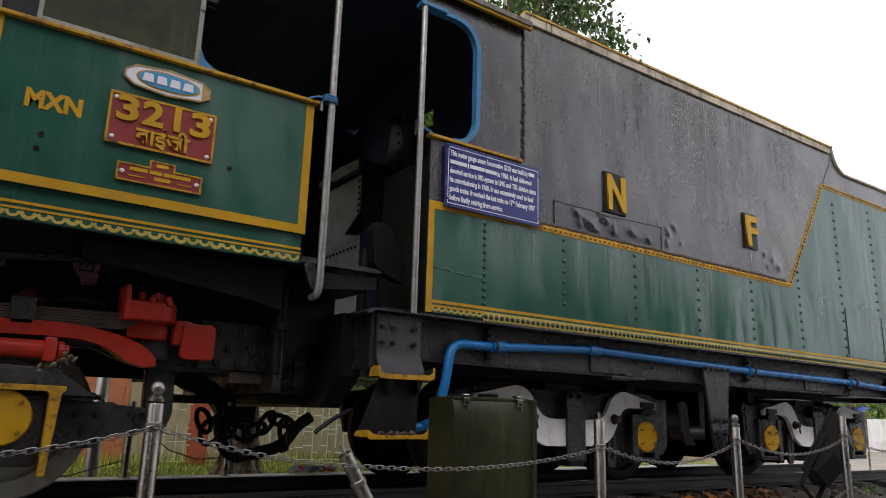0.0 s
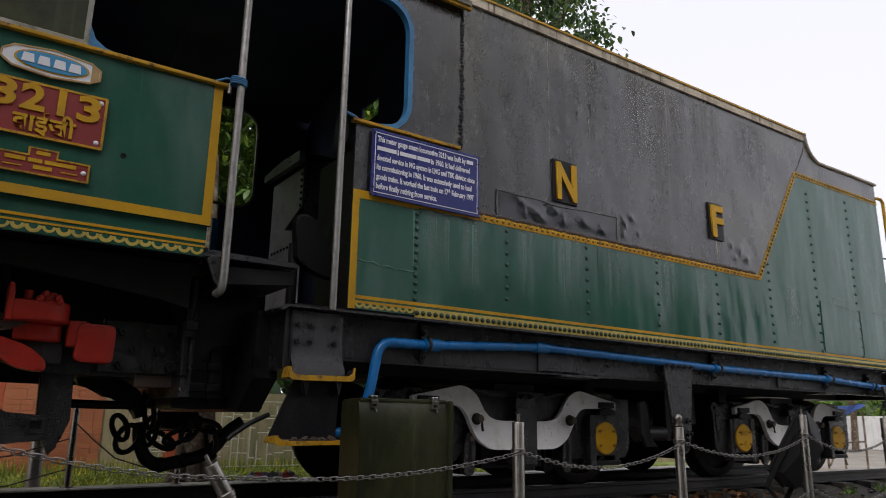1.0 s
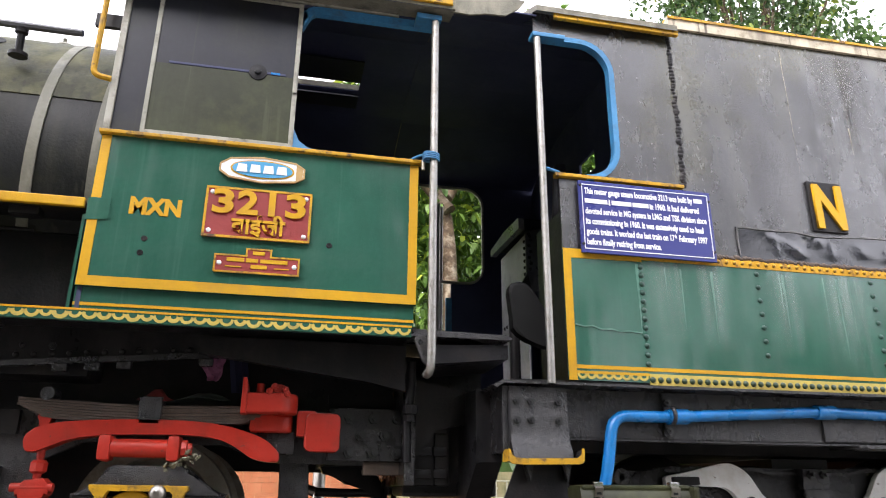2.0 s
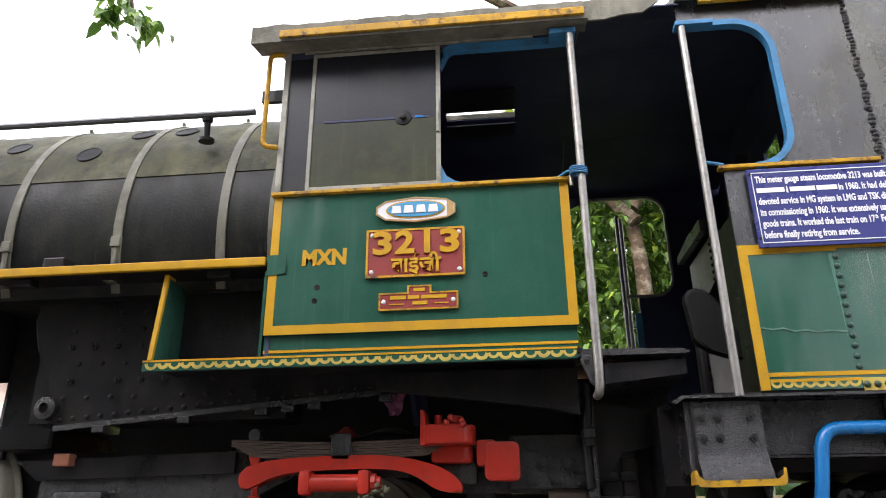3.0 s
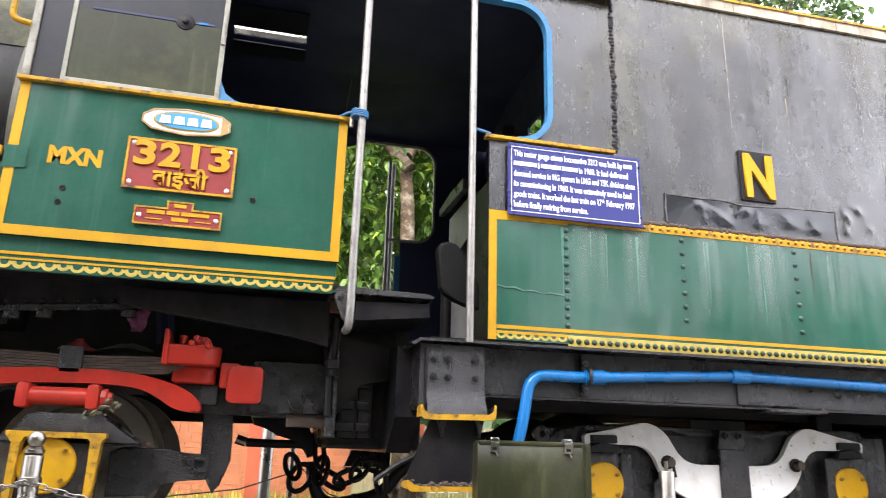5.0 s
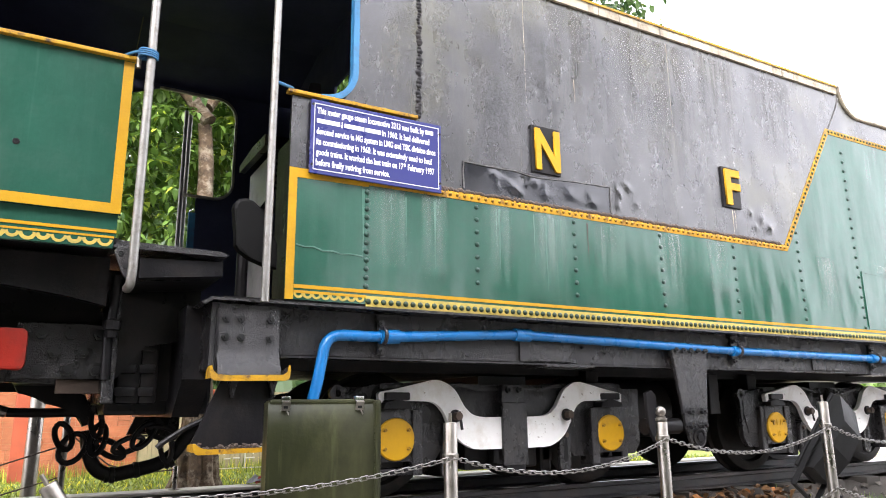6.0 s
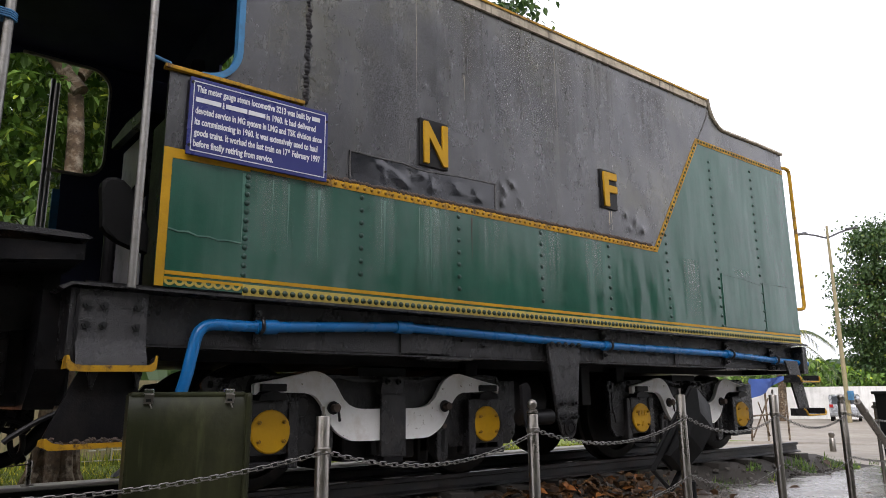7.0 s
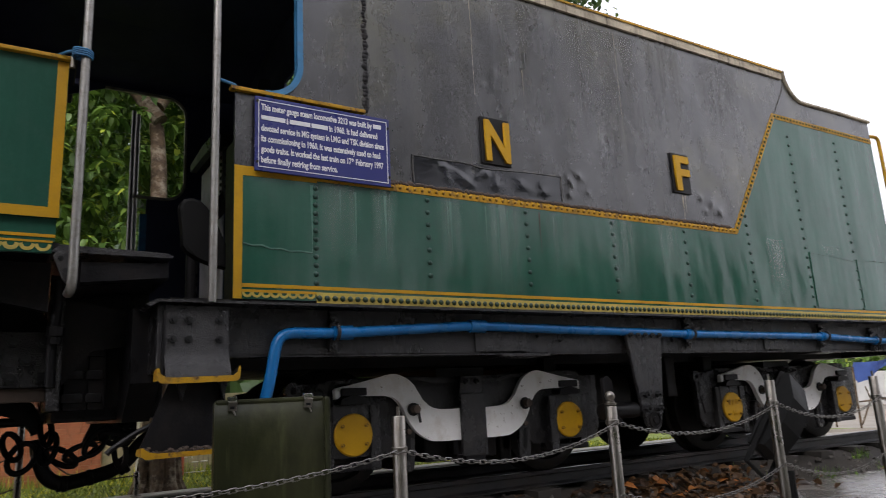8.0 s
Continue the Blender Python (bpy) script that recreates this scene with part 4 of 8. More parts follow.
        if xc == xa and x0 > 3:
            for dx, dz, w in ((-0.05, 0.045, 0.016), (-0.004, 0.045, 0.016), (0.042, 0.045, 0.014), (-0.012, -0.05, 0.007), (0.012, -0.05, 0.007)):
                part("plain_bar", box(xc + dx - w, xc + dx + w, yf - 0.055, yf - 0.049, 0.38 + dz - 0.022, 0.38 + dz + 0.022), YELLOW_WORN, cap)
        for y, d in ((MID - 0.555, 1), (MID + 0.555, -1)):
            prof = [(0, 0.05), (0.0, 0.11), (0.02, 0.12), (0.035, 0.3), (-0.01, 0.315), (-0.01, 0.375), (0.0, 0.388), (0.09, 0.39), (0.1, 0.415), (0.125, 0.415), (0.125, 0.05)]
            part("wheel", turned((xc, y, 0.395), (0, d, 0), prof, 40), TYRE, tender, "dark disc wheel with a steel tyre", True)
        part("axle", rod((xc, 0.6, 0.395), (xc, WIDE - 0.6, 0.395), 0.06, 12), BLACK, tender)
        lx = xc - sg * 0.4
        hg = part("brake_hanger", slab(arc(lx, 0.37, 0.05, 0, 180, 6) + arc(lx - 0.01, 0.17, 0.05, 180, 360, 6), yf - 0.01, yf + 0.02, 0.004), BLACK_ROUGH, tender, "black slotted brake hanger link")
        part("link_slot", slab(arc(lx, 0.33, 0.014, 0, 180, 4) + arc(lx - 0.006, 0.21, 0.014, 180, 360, 4), yf - 0.0125, yf - 0.009), LAMP_BLACK, hg)
        part("link_bolt", rod((lx, yf - 0.03, 0.375), (lx, yf, 0.375), 0.018, 8), RUST, hg)
        part("brake_shoe", box(xc - sg * 0.46 - 0.05, xc - sg * 0.46 + 0.05, 0.66, 0.74, 0.18, 0.5, 0.02), BLACK, tender)


def air_pipe():
    y = 0.08
    pts = rounded([(0.1, 0.14, 0.43), (0.16, 0.1, 0.47), (0.215, y, 0.66), (0.268, y, 0.962), (0.6, y, 0.962), (1.55, y, 1.016), (3.55, y, 0.978), (5.4, y, 0.968), (6.35, y, 0.93), (7.06, y, 0.912)], 0.09)
    pp = part("air_pipe", tube(pts, 0.031, 14), BLUE, tender, "bright blue painted air pipe along the frame", True)
    def sleeve(x, z, half, slope):
        part("sleeve", rod((x - half, y, z - slope * half), (x + half, y, z + slope * half), 0.041, 16), BLUE, pp, "", True)
    for x, z, h, sl in ((0.645, 0.965, 0.06, 0.05), (1.575, 1.014, 0.06, 0.0), (3.58, 0.977, 0.03, 0), (5.42, 0.967, 0.03, 0), (6.36, 0.93, 0.04, 0)):
        sleeve(x, z, h, sl)
    for x, z in ((0.6, 0.965), (3.6, 0.977), (5.45, 0.967), (6.32, 0.935)):
        bm = tube([(x, y - 0.02 + 0.045 * math.cos(radians(q)) * -1, z + 0.045 * math.sin(radians(q))) for q in range(-80, 81, 20)], 0.011, 6)
        box(x - 0.022, x + 0.022, y + 0.02, y + 0.04, z - 0.105, z + 0.12, 0.004, bm)
        box(x - 0.03, x + 0.03, y, 0.125, z + 0.112, z + 0.124, 0.003, bm)
        part("pipe_clamp", bm, BLACK_ROUGH, pp, "black pipe clamp")
        for dz in (0.075, -0.075):
            piece("bolt", BOLT_BLACK, Matrix.Translation((x, y + 0.02, z + dz)), pp)
    part("pipe_foot", tube(rounded([(0.1, 0.14, 0.43), (-0.02, 0.17, 0.41), (-0.2, 0.2, 0.41)], 0.08), 0.031, 12), BLUE, pp, "", True)


def tender_front():
    """The tender's open front: floor, coal plate with its swept edge, roof of the shelter and the hand pole."""
    y = 1.6
    side = [(0.34, 2.211), (0.34, 2.568), (0.481, 2.607), (0.541, 2.644), (0.573, 2.698), (0.584, 2.753), (0.611, 3.154), (0.624, 3.192), (0.655, 3.208), (0.714, 3.208), (0.767, 2.531), (0.501, 2.113), (0.373, 2.048)]
    ch = part("coal_chute", slab(side, y, y + 0.014), CHUTE, tender, "black riveted coal chute with a swept cheek")
    part("chute_wedge", slab([(0.2, 1.97), side[0], side[12], (side[12][0] - 0.05, side[12][1] - 0.06)], y - 0.03, y + 0.01), BLACK, ch)
    part("locker_face", cross([(y + 0.015, 1.13), (2.3, 1.13), (2.3, 2.55), (y + 0.015, 2.55)], 0.345, 0.36), LIT_PLATE, tender, "steel locker front, reflected light painted pale grey")
    part("locker_lid", cross([(1.5, 2.55), (2.3, 2.57), (2.3, 2.63), (1.9, 2.66), (1.5, 2.64)], 0.25, 0.3), CHUTE, tender, "black locker lid lip")
    part("lid_top", cross([(1.5, 2.63), (1.9, 2.65), (2.3, 2.62), (2.3, 2.63), (1.9, 2.66), (1.5, 2.64)], 0.3, 0.6), BLACK, tender)
    for k in range(7):
        piece("rivet", RIVET_BLACK, Matrix.Translation((side[0][0] + 0.03 + 0.012 * (k % 2), y, 2.25 + 0.05 * k)), ch)
        piece("rivet", RIVET_BLACK, Matrix.Translation((0.71 - 0.004 * k, y, 2.57 + 0.09 * k)), ch)
    for k in range(5):
        piece("rivet", RIVET_BLACK, Matrix.Translation((0.38 + 0.06 * k, y, 2.53)), ch)
    for k in range(9):
        piece("rivet", RIVET_BLACK, Matrix.Translation((0.345, 1.66 + 0.07 * k, 1.9)) @ pose(0, 0, 0, 0, 0, -90), ch)
        if k < 6:
            piece("rivet", RIVET_BLACK, Matrix.Translation((0.345, 1.645, 2.22 + 0.055 * k)) @ pose(0, 0, 0, 0, 0, -90), ch)
    part("tank_front", cross([(0.02, 1.13), (0.02, 2.3), (0.95, 2.3), (0.95, 1.13)], 0.2, 0.215), BLACK, tender, "black front of the water tank")
    part("fore_edge", box(0.0, 0.2, 0.012, 0.03, 1.13, 2.3), BLACK, tender)
    part("front_floor", box(-0.3, 0.6, 0.03, WIDE - 0.03, 1.114, 1.13), BLACK, tender)
    part("brake_column", rod((-0.05, 0.75, 1.13), (-0.05, 0.75, 1.65), 0.035, 12), BLACK, tender)
    part("seat_back", slab([(-0.206, 1.69), (-0.2, 1.725), (-0.18, 1.75), (-0.135, 1.762), (-0.09, 1.75), (-0.052, 1.717), (0.011, 1.62), (0.06, 1.5), (0.06, 1.36), (0.0, 1.375), (-0.097, 1.41), (-0.16, 1.445), (-0.184, 1.477), (-0.188, 1.58)], 0.36, 0.44, 0.02), LAMP_BLACK, tender, "black padded folding seat")
    part("shelter_roof", cross([(-0.075, 3.37), (-0.075, 3.41), (0.3, 3.6), (0.75, 3.7), (MID, 3.73), (WIDE - 0.75, 3.7), (WIDE - 0.3, 3.6), (WIDE + 0.07, 3.48), (WIDE + 0.07, 3.44), (WIDE - 0.3, 3.57), (WIDE - 0.75, 3.67), (MID, 3.7), (0.75, 3.67), (0.3, 3.57)], -0.12, 0.83), ROOF, tender, "weathered grey roof sheet over the tender front")
    part("roof_lining", cross([(0.02, 3.36), (0.3, 3.545), (0.75, 3.645), (MID, 3.675), (WIDE - 0.75, 3.645), (WIDE - 0.3, 3.545), (WIDE - 0.01, 3.43), (WIDE - 0.01, 3.435), (WIDE - 0.3, 3.55), (WIDE - 0.75, 3.65), (MID, 3.68), (0.75, 3.65), (0.3, 3.55), (0.02, 3.365)], -0.11, 0.8), HAZY_SOOT, tender, "added roof lining, shade and haze in its navy colour")
    part("roof_gutter", box(0.0, 0.84, -0.064, -0.035, 3.345, 3.4, 0.006), YELLOW_WORN, tender, "worn yellow gutter")
    part("hand_pole", tube([(-0.115, -0.045, 1.1), (-0.115, -0.045, 3.2)], 0.021, 12), POLE, tender, "scratched galvanised hand pole", True)
    part("hand_pole", tube([(-0.115, WIDE + 0.045, 1.1), (-0.115, WIDE + 0.045, 3.2)], 0.021, 10), POLE, tender, "", True)
    part("pole_stay", rod((-0.115, -0.045, 2.322), (0.0, 0.0, 2.322), 0.01, 8), BLUE_RIM, tender)
    part("pole_head", box(-0.15, 0.06, -0.07, 0.01, 3.19, 3.22, 0.006), BLUE_RIM, tender)


def board():
    """The enamel board with its printed lines; the maker's name stays unlettered."""
    bd = thing("information_board", "navy blue enamel information board with white lettering on the tender side", "sign", (0.52, -0.03, 1.83))
    x0, x1, z0, z1 = 0.1, 0.932, 1.832, 2.268
    pl = part("board", box(x0, x1, -0.036, -0.02, z0, z1, 0.003), NAVY, bd, "navy blue enamel plate")
    fr = box(x0 + 0.018, x1 - 0.018, -0.039, -0.0355, z1 - 0.026, z1 - 0.021)
    for a in ((x0 + 0.018, x1 - 0.018, z0 + 0.021, z0 + 0.026), (x0 + 0.018, x0 + 0.022, z0 + 0.026, z1 - 0.026), (x1 - 0.022, x1 - 0.018, z0 + 0.026, z1 - 0.026)):
        box(a[0], a[1], -0.039, -0.0355, a[2], a[3], bm=fr)
    part("white_border", fr, LETTER, pl)
    lines = ([("This meter gauge steam locomotive 3213 was built by", 0.9), (4, 0.08)],
             [(11, 0.19), ("&", 0.025), (10, 0.17), (7, 0.14), ("in 1960. It had delivered", 0.42)],
             [("devoted service in MG system in LMG and TSK division since", 1.0)],
             [("its commissioning in 1960. It was extensively used to haul", 0.965)],
             [("goods trains. It worked the last train on 17", 0.716), ("^th", 0.028), ("February 1997", 0.246)],
             [("before finally retiring from service.", 0.6)])
    full, left = 0.765, x0 + 0.034
    for i, line in enumerate(lines):
        z = z1 - 0.08 - 0.0615 * i
        x = left
        for what, share in line:
            w = share * full - 0.008
            if isinstance(what, int):
                part("plain_bar", box(x, x + w, -0.0385, -0.0355, z + 0.004, z + 0.03), LETTER, pl)
            elif what[0] == "^":
                me, _ = lettering(what[1:], 0.032, x - 0.006, z + 0.018, -0.037, 0.002, w, bold=0.001)
                part("text_line", me, LETTER, pl)
            else:
                me, _ = lettering(what, 0.052, x, z, -0.037, 0.002, w, bold=0.0015)
                part("text_line", me, LETTER, pl)
            x += share * full
    for x, z in ((x0 + 0.012, z1 - 0.03), (x1 - 0.012, z1 - 0.06), (x0 + 0.012, z0 + 0.05), (x1 - 0.012, z0 + 0.06)):
        part("screw", turned((x, -0.035, z), (0, -1, 0), [(0, 0.009), (0.008, 0.007)], 8), BLACK, bd)


tank()
tender_rail(6.86, 1.5, 3.13)
underframe()
steps()
for cx, wb in ((1.76, 1.755), (5.44, 1.77)):
    bogie(cx, wb)
air_pipe()
tender_front()
board()

# ---- locomotive ----
loco = thing("steam_locomotive", "preserved green and black metre-gauge steam locomotive, cab end", "locomotive", (-3.0, MID, 0))
CAB = 0.06
BOIL_R, BOIL_Z = 1.12, 2.295


def scallops(x0, x1, ztop, y, parent):
    n = round((x1 - x0) / 0.062)
    for k in range(n):
        cx = x0 + (k + 0.5) * (x1 - x0) / n
        part("scallop", strip(arc(cx + 0.004 * math.sin(cx * 91), ztop - 0.004, 0.026 + 0.003 * math.sin(cx * 57), 180, 360, 7), 0.016 + 0.003 * math.sin(cx * 37), y - 0.003, y + 0.001), OLIVE_YELLOW, parent)


def cab():
    side = part("cab_side", box(-2.47, -0.81, CAB, CAB + 0.02, 1.495, 2.305), GREEN, loco, "green painted cab side with yellow lining")
    part("waist_strip", box(-2.48, -0.79, CAB - 0.03, CAB + 0.02, 2.305, 2.326, 0.004), YELLOW_WORN, loco, "worn yellow waist strip")
    part("yellow_line", box(-2.466, -2.42, CAB - 0.004, CAB + 0.001, 1.545, 2.3), YELLOW, side)
    part("yellow_line", box(-0.86, -0.812, CAB - 0.004, CAB + 0.001, 1.545, 2.3), YELLOW, side)
    part("yellow_line", box(-2.466, -0.812, CAB - 0.005, CAB + 0.001, 1.497, 1.547), YELLOW, side)
    sk = part("cab_skirt", box(-2.47, -0.82, CAB + 0.025, CAB + 0.045, 1.385, 1.496), GREEN, loco, "green lower cab skirt")
    part("yellow_line", box(-2.47, -0.82, CAB + 0.021, CAB + 0.026, 1.405, 1.42), YELLOW, sk)
    ft = part("footplate_edge", box(-3.12, -0.83, CAB + 0.0, CAB + 0.03, 1.325, 1.385, 0.003), GREEN, loco, "green footplate edge with painted scallops")
    part("yellow_line", box(-3.12, -0.83, CAB - 0.003, CAB + 0.001, 1.374, 1.384), YELLOW, ft)
    scallops(-3.1, -0.84, 1.37, CAB, ft)
    part("cab_floor", box(-3.1, -0.8, CAB + 0.03, WIDE - CAB, 1.36, 1.384), BLACK, loco)
    # lining sheets added to keep the cab inside dark
    part("far_cab_side", box(-2.47, -0.85, WIDE - CAB - 0.02, WIDE - CAB, 1.385, 2.305), HAZY_SOOT, loco)
    part("cab_lining", box(-2.44, -0.83, CAB + 0.022, CAB + 0.03, 1.5, 2.3), HAZY_SOOT, loco, "added cab lining, shade and haze in its navy colour")
    part("backhead", box(-2.44, -2.2, 0.5, WIDE - 0.5, 1.385, 2.9, 0.05), HAZY_SOOT, loco, "boiler backhead, shade and haze in its navy colour")
    # upper cab: posts, shutter, window opening with blue rim
    part("corner_post", box(-2.475, -2.44, CAB - 0.004, CAB + 0.05, 2.326, 3.33, 0.004), CREAM, loco, "pale weathered corner post")
    part("fixed_panel", box(-2.44, -2.29, CAB + 0.012, CAB + 0.02, 2.326, 3.28), SHUTTER, loco, "dark fixed panel beside the shutter")
    sh = part("sliding_shutter", box(-2.285, -1.52, CAB - 0.004, CAB + 0.006, 2.33, 3.25), SHUTTER, loco, "closed sliding shutter, dark and mildewed")
    for a in ((-2.292, -2.27, 2.328, 3.258), (-1.536, -1.51, 2.328, 3.262), (-2.27, -1.536, 2.328, 2.352), (-2.27, -1.536, 3.24, 3.26)):
        part("shutter_frame", box(a[0], a[1], CAB - 0.014, CAB + 0.001, a[2], a[3], 0.002), CREAM, sh, "pale shutter frame bar")
    part("lower_leaf", box(-2.27, -1.536, CAB - 0.0065, CAB - 0.003, 2.352, 2.765), MILDEW, sh, "mildewed olive lower leaf of the shutter")
    part("shutter_slot", box(-2.2, -1.58, CAB - 0.008, CAB - 0.003, 2.77, 2.783), HAZY_SOOT, sh)
    part("slot_gap", box(-1.66, -1.61, CAB - 0.0095, CAB - 0.0075, 2.77, 2.784), BLUE, sh)
    part("shutter_knob", turned((-1.73, CAB - 0.004, 2.775), (0, -1, 0), [(0, 0.05), (0.008, 0.048), (0.01, 0.018), (0.022, 0.016), (0.024, 0.0)], 20), BLACK, sh, "round black knob", True)
    part("shutter_latch", rod((-1.523, CAB - 0.02, 2.66), (-1.523, CAB - 0.02, 2.86), 0.012, 8), CREAM, sh)
    head = [(-2.47, 3.25), (-0.72, 3.25), (-0.72, 3.4), (-2.47, 3.4)]
    part("cab_header", slab(head, CAB + 0.004, CAB + 0.02), HAZY_SOOT, loco)
    rim = [(-1.5, 3.17)] + arc(-1.42, 3.16, 0.08, 180, 90, 5) + [(-0.72, 3.24)]
    part("window_rim", strip(rim, 0.05, CAB - 0.01, CAB + 0.03), BLUE_RIM, loco, "weathered blue window rim")
    part("window_rim", slab([(-1.51, 2.328), (-1.36, 2.328), (-1.43, 2.345), (-1.48, 2.38), (-1.51, 2.45)], CAB - 0.006, CAB + 0.02), BLUE_RIM, loco)
    part("cab_front", cross([(CAB + 0.02, 1.385), (CAB + 0.02, 3.4), (0.35, 3.58), (0.8, 3.69), (MID, 3.72), (WIDE - 0.8, 3.69), (WIDE - 0.35, 3.58), (WIDE - CAB, 3.4), (WIDE - CAB, 1.385)], -2.46, -2.44), HAZY_SOOT, loco)
    part("far_cab_window_panel", slab([(-2.47, 2.305), (-1.6, 2.305), (-1.6, 3.22), (-0.75, 3.25), (-0.75, 3.42), (-2.47, 3.42)], WIDE - CAB - 0.02, WIDE - CAB), HAZY_SOOT, loco)
    part("far_shutter", box(-1.6, -0.85, WIDE - CAB - 0.015, WIDE - CAB - 0.005, 2.305, 3.25), HAZY_SOOT, loco)
    # roof: an arched weathered sheet with its lip, and the open ventilator
    arch = [(-0.12, 3.3), (-0.03, 3.375), (0.35, 3.56), (0.8, 3.69), (MID, 3.735), (WIDE - 0.8, 3.69), (WIDE - 0.35, 3.56), (WIDE + 0.03, 3.375), (WIDE + 0.12, 3.3)]
    under = [(y, z - 0.045) for y, z in arch][::-1]
    part("cab_roof", cross(arch + under, -2.63, -1.62), ROOF, loco, "weathered grey arched cab roof")
    part("cab_roof", cross(arch + under, -1.06, -0.64), ROOF, loco, "weathered grey arched cab roof")
    for x0, x1, side_ in ((-1.62, -1.06, 0), (-1.62, -1.06, 1)):
        top = arch[:5] + [(1.36, 3.715)] if not side_ else [(1.57, 3.715)] + arch[5:]
        low = [(y, z - 0.045) for y, z in top][::-1]
        part("cab_roof", cross(top + low, x0, x1), ROOF, loco)
        soot = [(y, z - 0.05) for y, z in top] + [(y, z - 0.056) for y, z in top][::-1]
        part("roof_lining", cross(soot, x0, x1), HAZY_SOOT, loco)
    part("roof_hatch", slab([(-1.62, 3.83), (-1.06, 3.83), (-1.06, 3.845), (-1.62, 3.845)], 1.3, 1.5), HAZY_SOOT, loco, "dark roof ventilator flap standing ajar")
    part("hatch_frame", box(-1.62, -1.06, 1.08, 1.37, 3.61, 3.62), SHUTTER, loco, "dark grey hatch frame")
    part("hatch_frame", box(-1.62, -1.06, 1.56, 1.75, 3.6, 3.61), SHUTTER, loco)
    lining = [(y, z - 0.006) for y, z in under][::-1] + [(y, z - 0.012) for y, z in under]
    part("roof_lining", cross(lining, -2.44, -1.62), HAZY_SOOT, loco, "added roof lining, shade and haze in its navy colour")
    part("roof_lining", cross(lining, -1.06, -0.65), HAZY_SOOT, loco)
    part("eave_board", cross([(-0.125, 3.245), (0.06, 3.29), (0.06, 3.33), (-0.125, 3.305)], -2.63, -0.64), ROOF, loco)
    rnd = random.Random(61)
    top_edge = [(-0.66 - 1.97 * k / 40, 3.365 + rnd.uniform(-0.006, 0.008)) for k in range(41)]
    part("roof_lip", slab([(-2.63, 3.27), (-0.66, 3.27)] + top_edge, -0.124, -0.1), ROOF, loco, "lichen-grey upturned roof edge")
    part("gutter", box(-2.45, -0.66, -0.145, -0.126, 3.262, 3.312, 0.005), YELLOW_WORN, loco, "worn yellow roof gutter")
    part("lining_strip", box(-2.35, -0.95, CAB - 0.01, CAB + 0.003, 3.275, 3.29), CREAM, loco)
    part("connecting_sheet", cross([(-0.02, 3.37), (0.3, 3.53), (0.75, 3.63), (MID, 3.66), (WIDE - 0.75, 3.63), (WIDE - 0.3, 3.53), (WIDE + 0.01, 3.42), (WIDE + 0.01, 3.43), (WIDE - 0.3, 3.54), (WIDE - 0.75, 3.64), (MID, 3.67), (0.75, 3.64), (0.3, 3.54), (-0.02, 3.38)], -0.66, -0.1), HAZY_SOOT, loco, "dark sheet bridging the roofs")
    part("torn_edge", slab([(-0.66, 3.25), (-0.55, 3.245), (-0.45, 3.27), (-0.33, 3.275), (-0.24, 3.34), (-0.2, 3.4), (-0.4, 3.41), (-0.66, 3.38)], -0.1, -0.085), ROOF, loco)
    # hand pole and its clamps, grab rail
    pts = rounded([(-0.745, -0.045, 3.2), (-0.745, -0.045, 1.2), (-0.748, -0.03, 1.14), (-0.755, 0.03, 1.13)], 0.04)
    part("hand_pole", tube(pts, 0.022, 12), POLE, loco, "scratched galvanised hand pole", True)
    foot = part("pole_foot", slab([(-0.828, 1.3), (-0.815, 1.32), (-0.793, 1.326), (-0.765, 1.315), (-0.735, 1.2), (-0.74, 1.17), (-0.76, 1.165), (-0.785, 1.19)], -0.012, 0.012, 0.005), BLACK_ROUGH, loco, "small black pole bracket")
    for x, z in ((-0.797, 1.288), (-0.775, 1.23)):
        part("bolt_end", rod((x, -0.018, z), (x, 0.0, z), 0.012, 8), BOLT_PAINT, foot)
    part("pole_head", box(-0.86, -0.71, -0.07, 0.05, 3.2, 3.235, 0.006), BLUE_RIM, loco)
    for k in range(4):
        loop = [(-0.745 + 0.029 * math.cos(q * math.pi / 6) - (0.03 if math.cos(q * math.pi / 6) < -0.4 else 0), -0.045 + 0.029 * math.sin(q * math.pi / 6), 2.295 + 0.011 * k + 0.004 * math.sin(q)) for q in range(13)]
        part("wire_loop", tube(loop, 0.0055, 6), BLUE_RIM, loco, "blue painted wire lashing", True)
    part("wire_tail", tube([(-0.77, -0.05, 2.325), (-0.82, 0.0, 2.335), (-0.86, 0.05, 2.33)], 0.008, 6), BLUE_RIM, loco, "", True)
    part("clamp_bolt", rod((-0.8, -0.02, 2.24), (-0.8, -0.02, 2.3), 0.012, 8), STEEL, loco)
    part("hand_pole", tube([(-0.16, WIDE - 0.03, 1.13), (-0.16, WIDE - 0.03, 3.2)], 0.02, 10), POLE, loco, "", True)
    part("far_door_post", box(-0.085, -0.03, WIDE - 0.06, WIDE - 0.03, 1.14, 2.26), BLUE_RIM, loco, "blue far door post")
    gr = rounded([(-2.47, 0.04, 3.27), (-2.56, 0.03, 3.27), (-2.56, 0.03, 2.63), (-2.47, 0.04, 2.62)], 0.05)
    part("grab_rail", tube(gr, 0.016, 8), YELLOW_WORN, loco, "worn yellow grab rail", True)
    part("grab_bracket", box(-2.62, -2.46, 0.1, 0.13, 2.98, 3.06), BLACK, loco)
    # holes and patches on the side sheet
    for x, z in ((-2.19, 1.755), (-2.2, 1.68), (-1.28, 1.79)):
        part("bolt_hole", turned((x, CAB + 0.001, z), (0, -1, 0), [(0, 0.016), (0.004, 0.015), (0.004, 0.009), (0.0015, 0.008)], 12), BLACK, side)
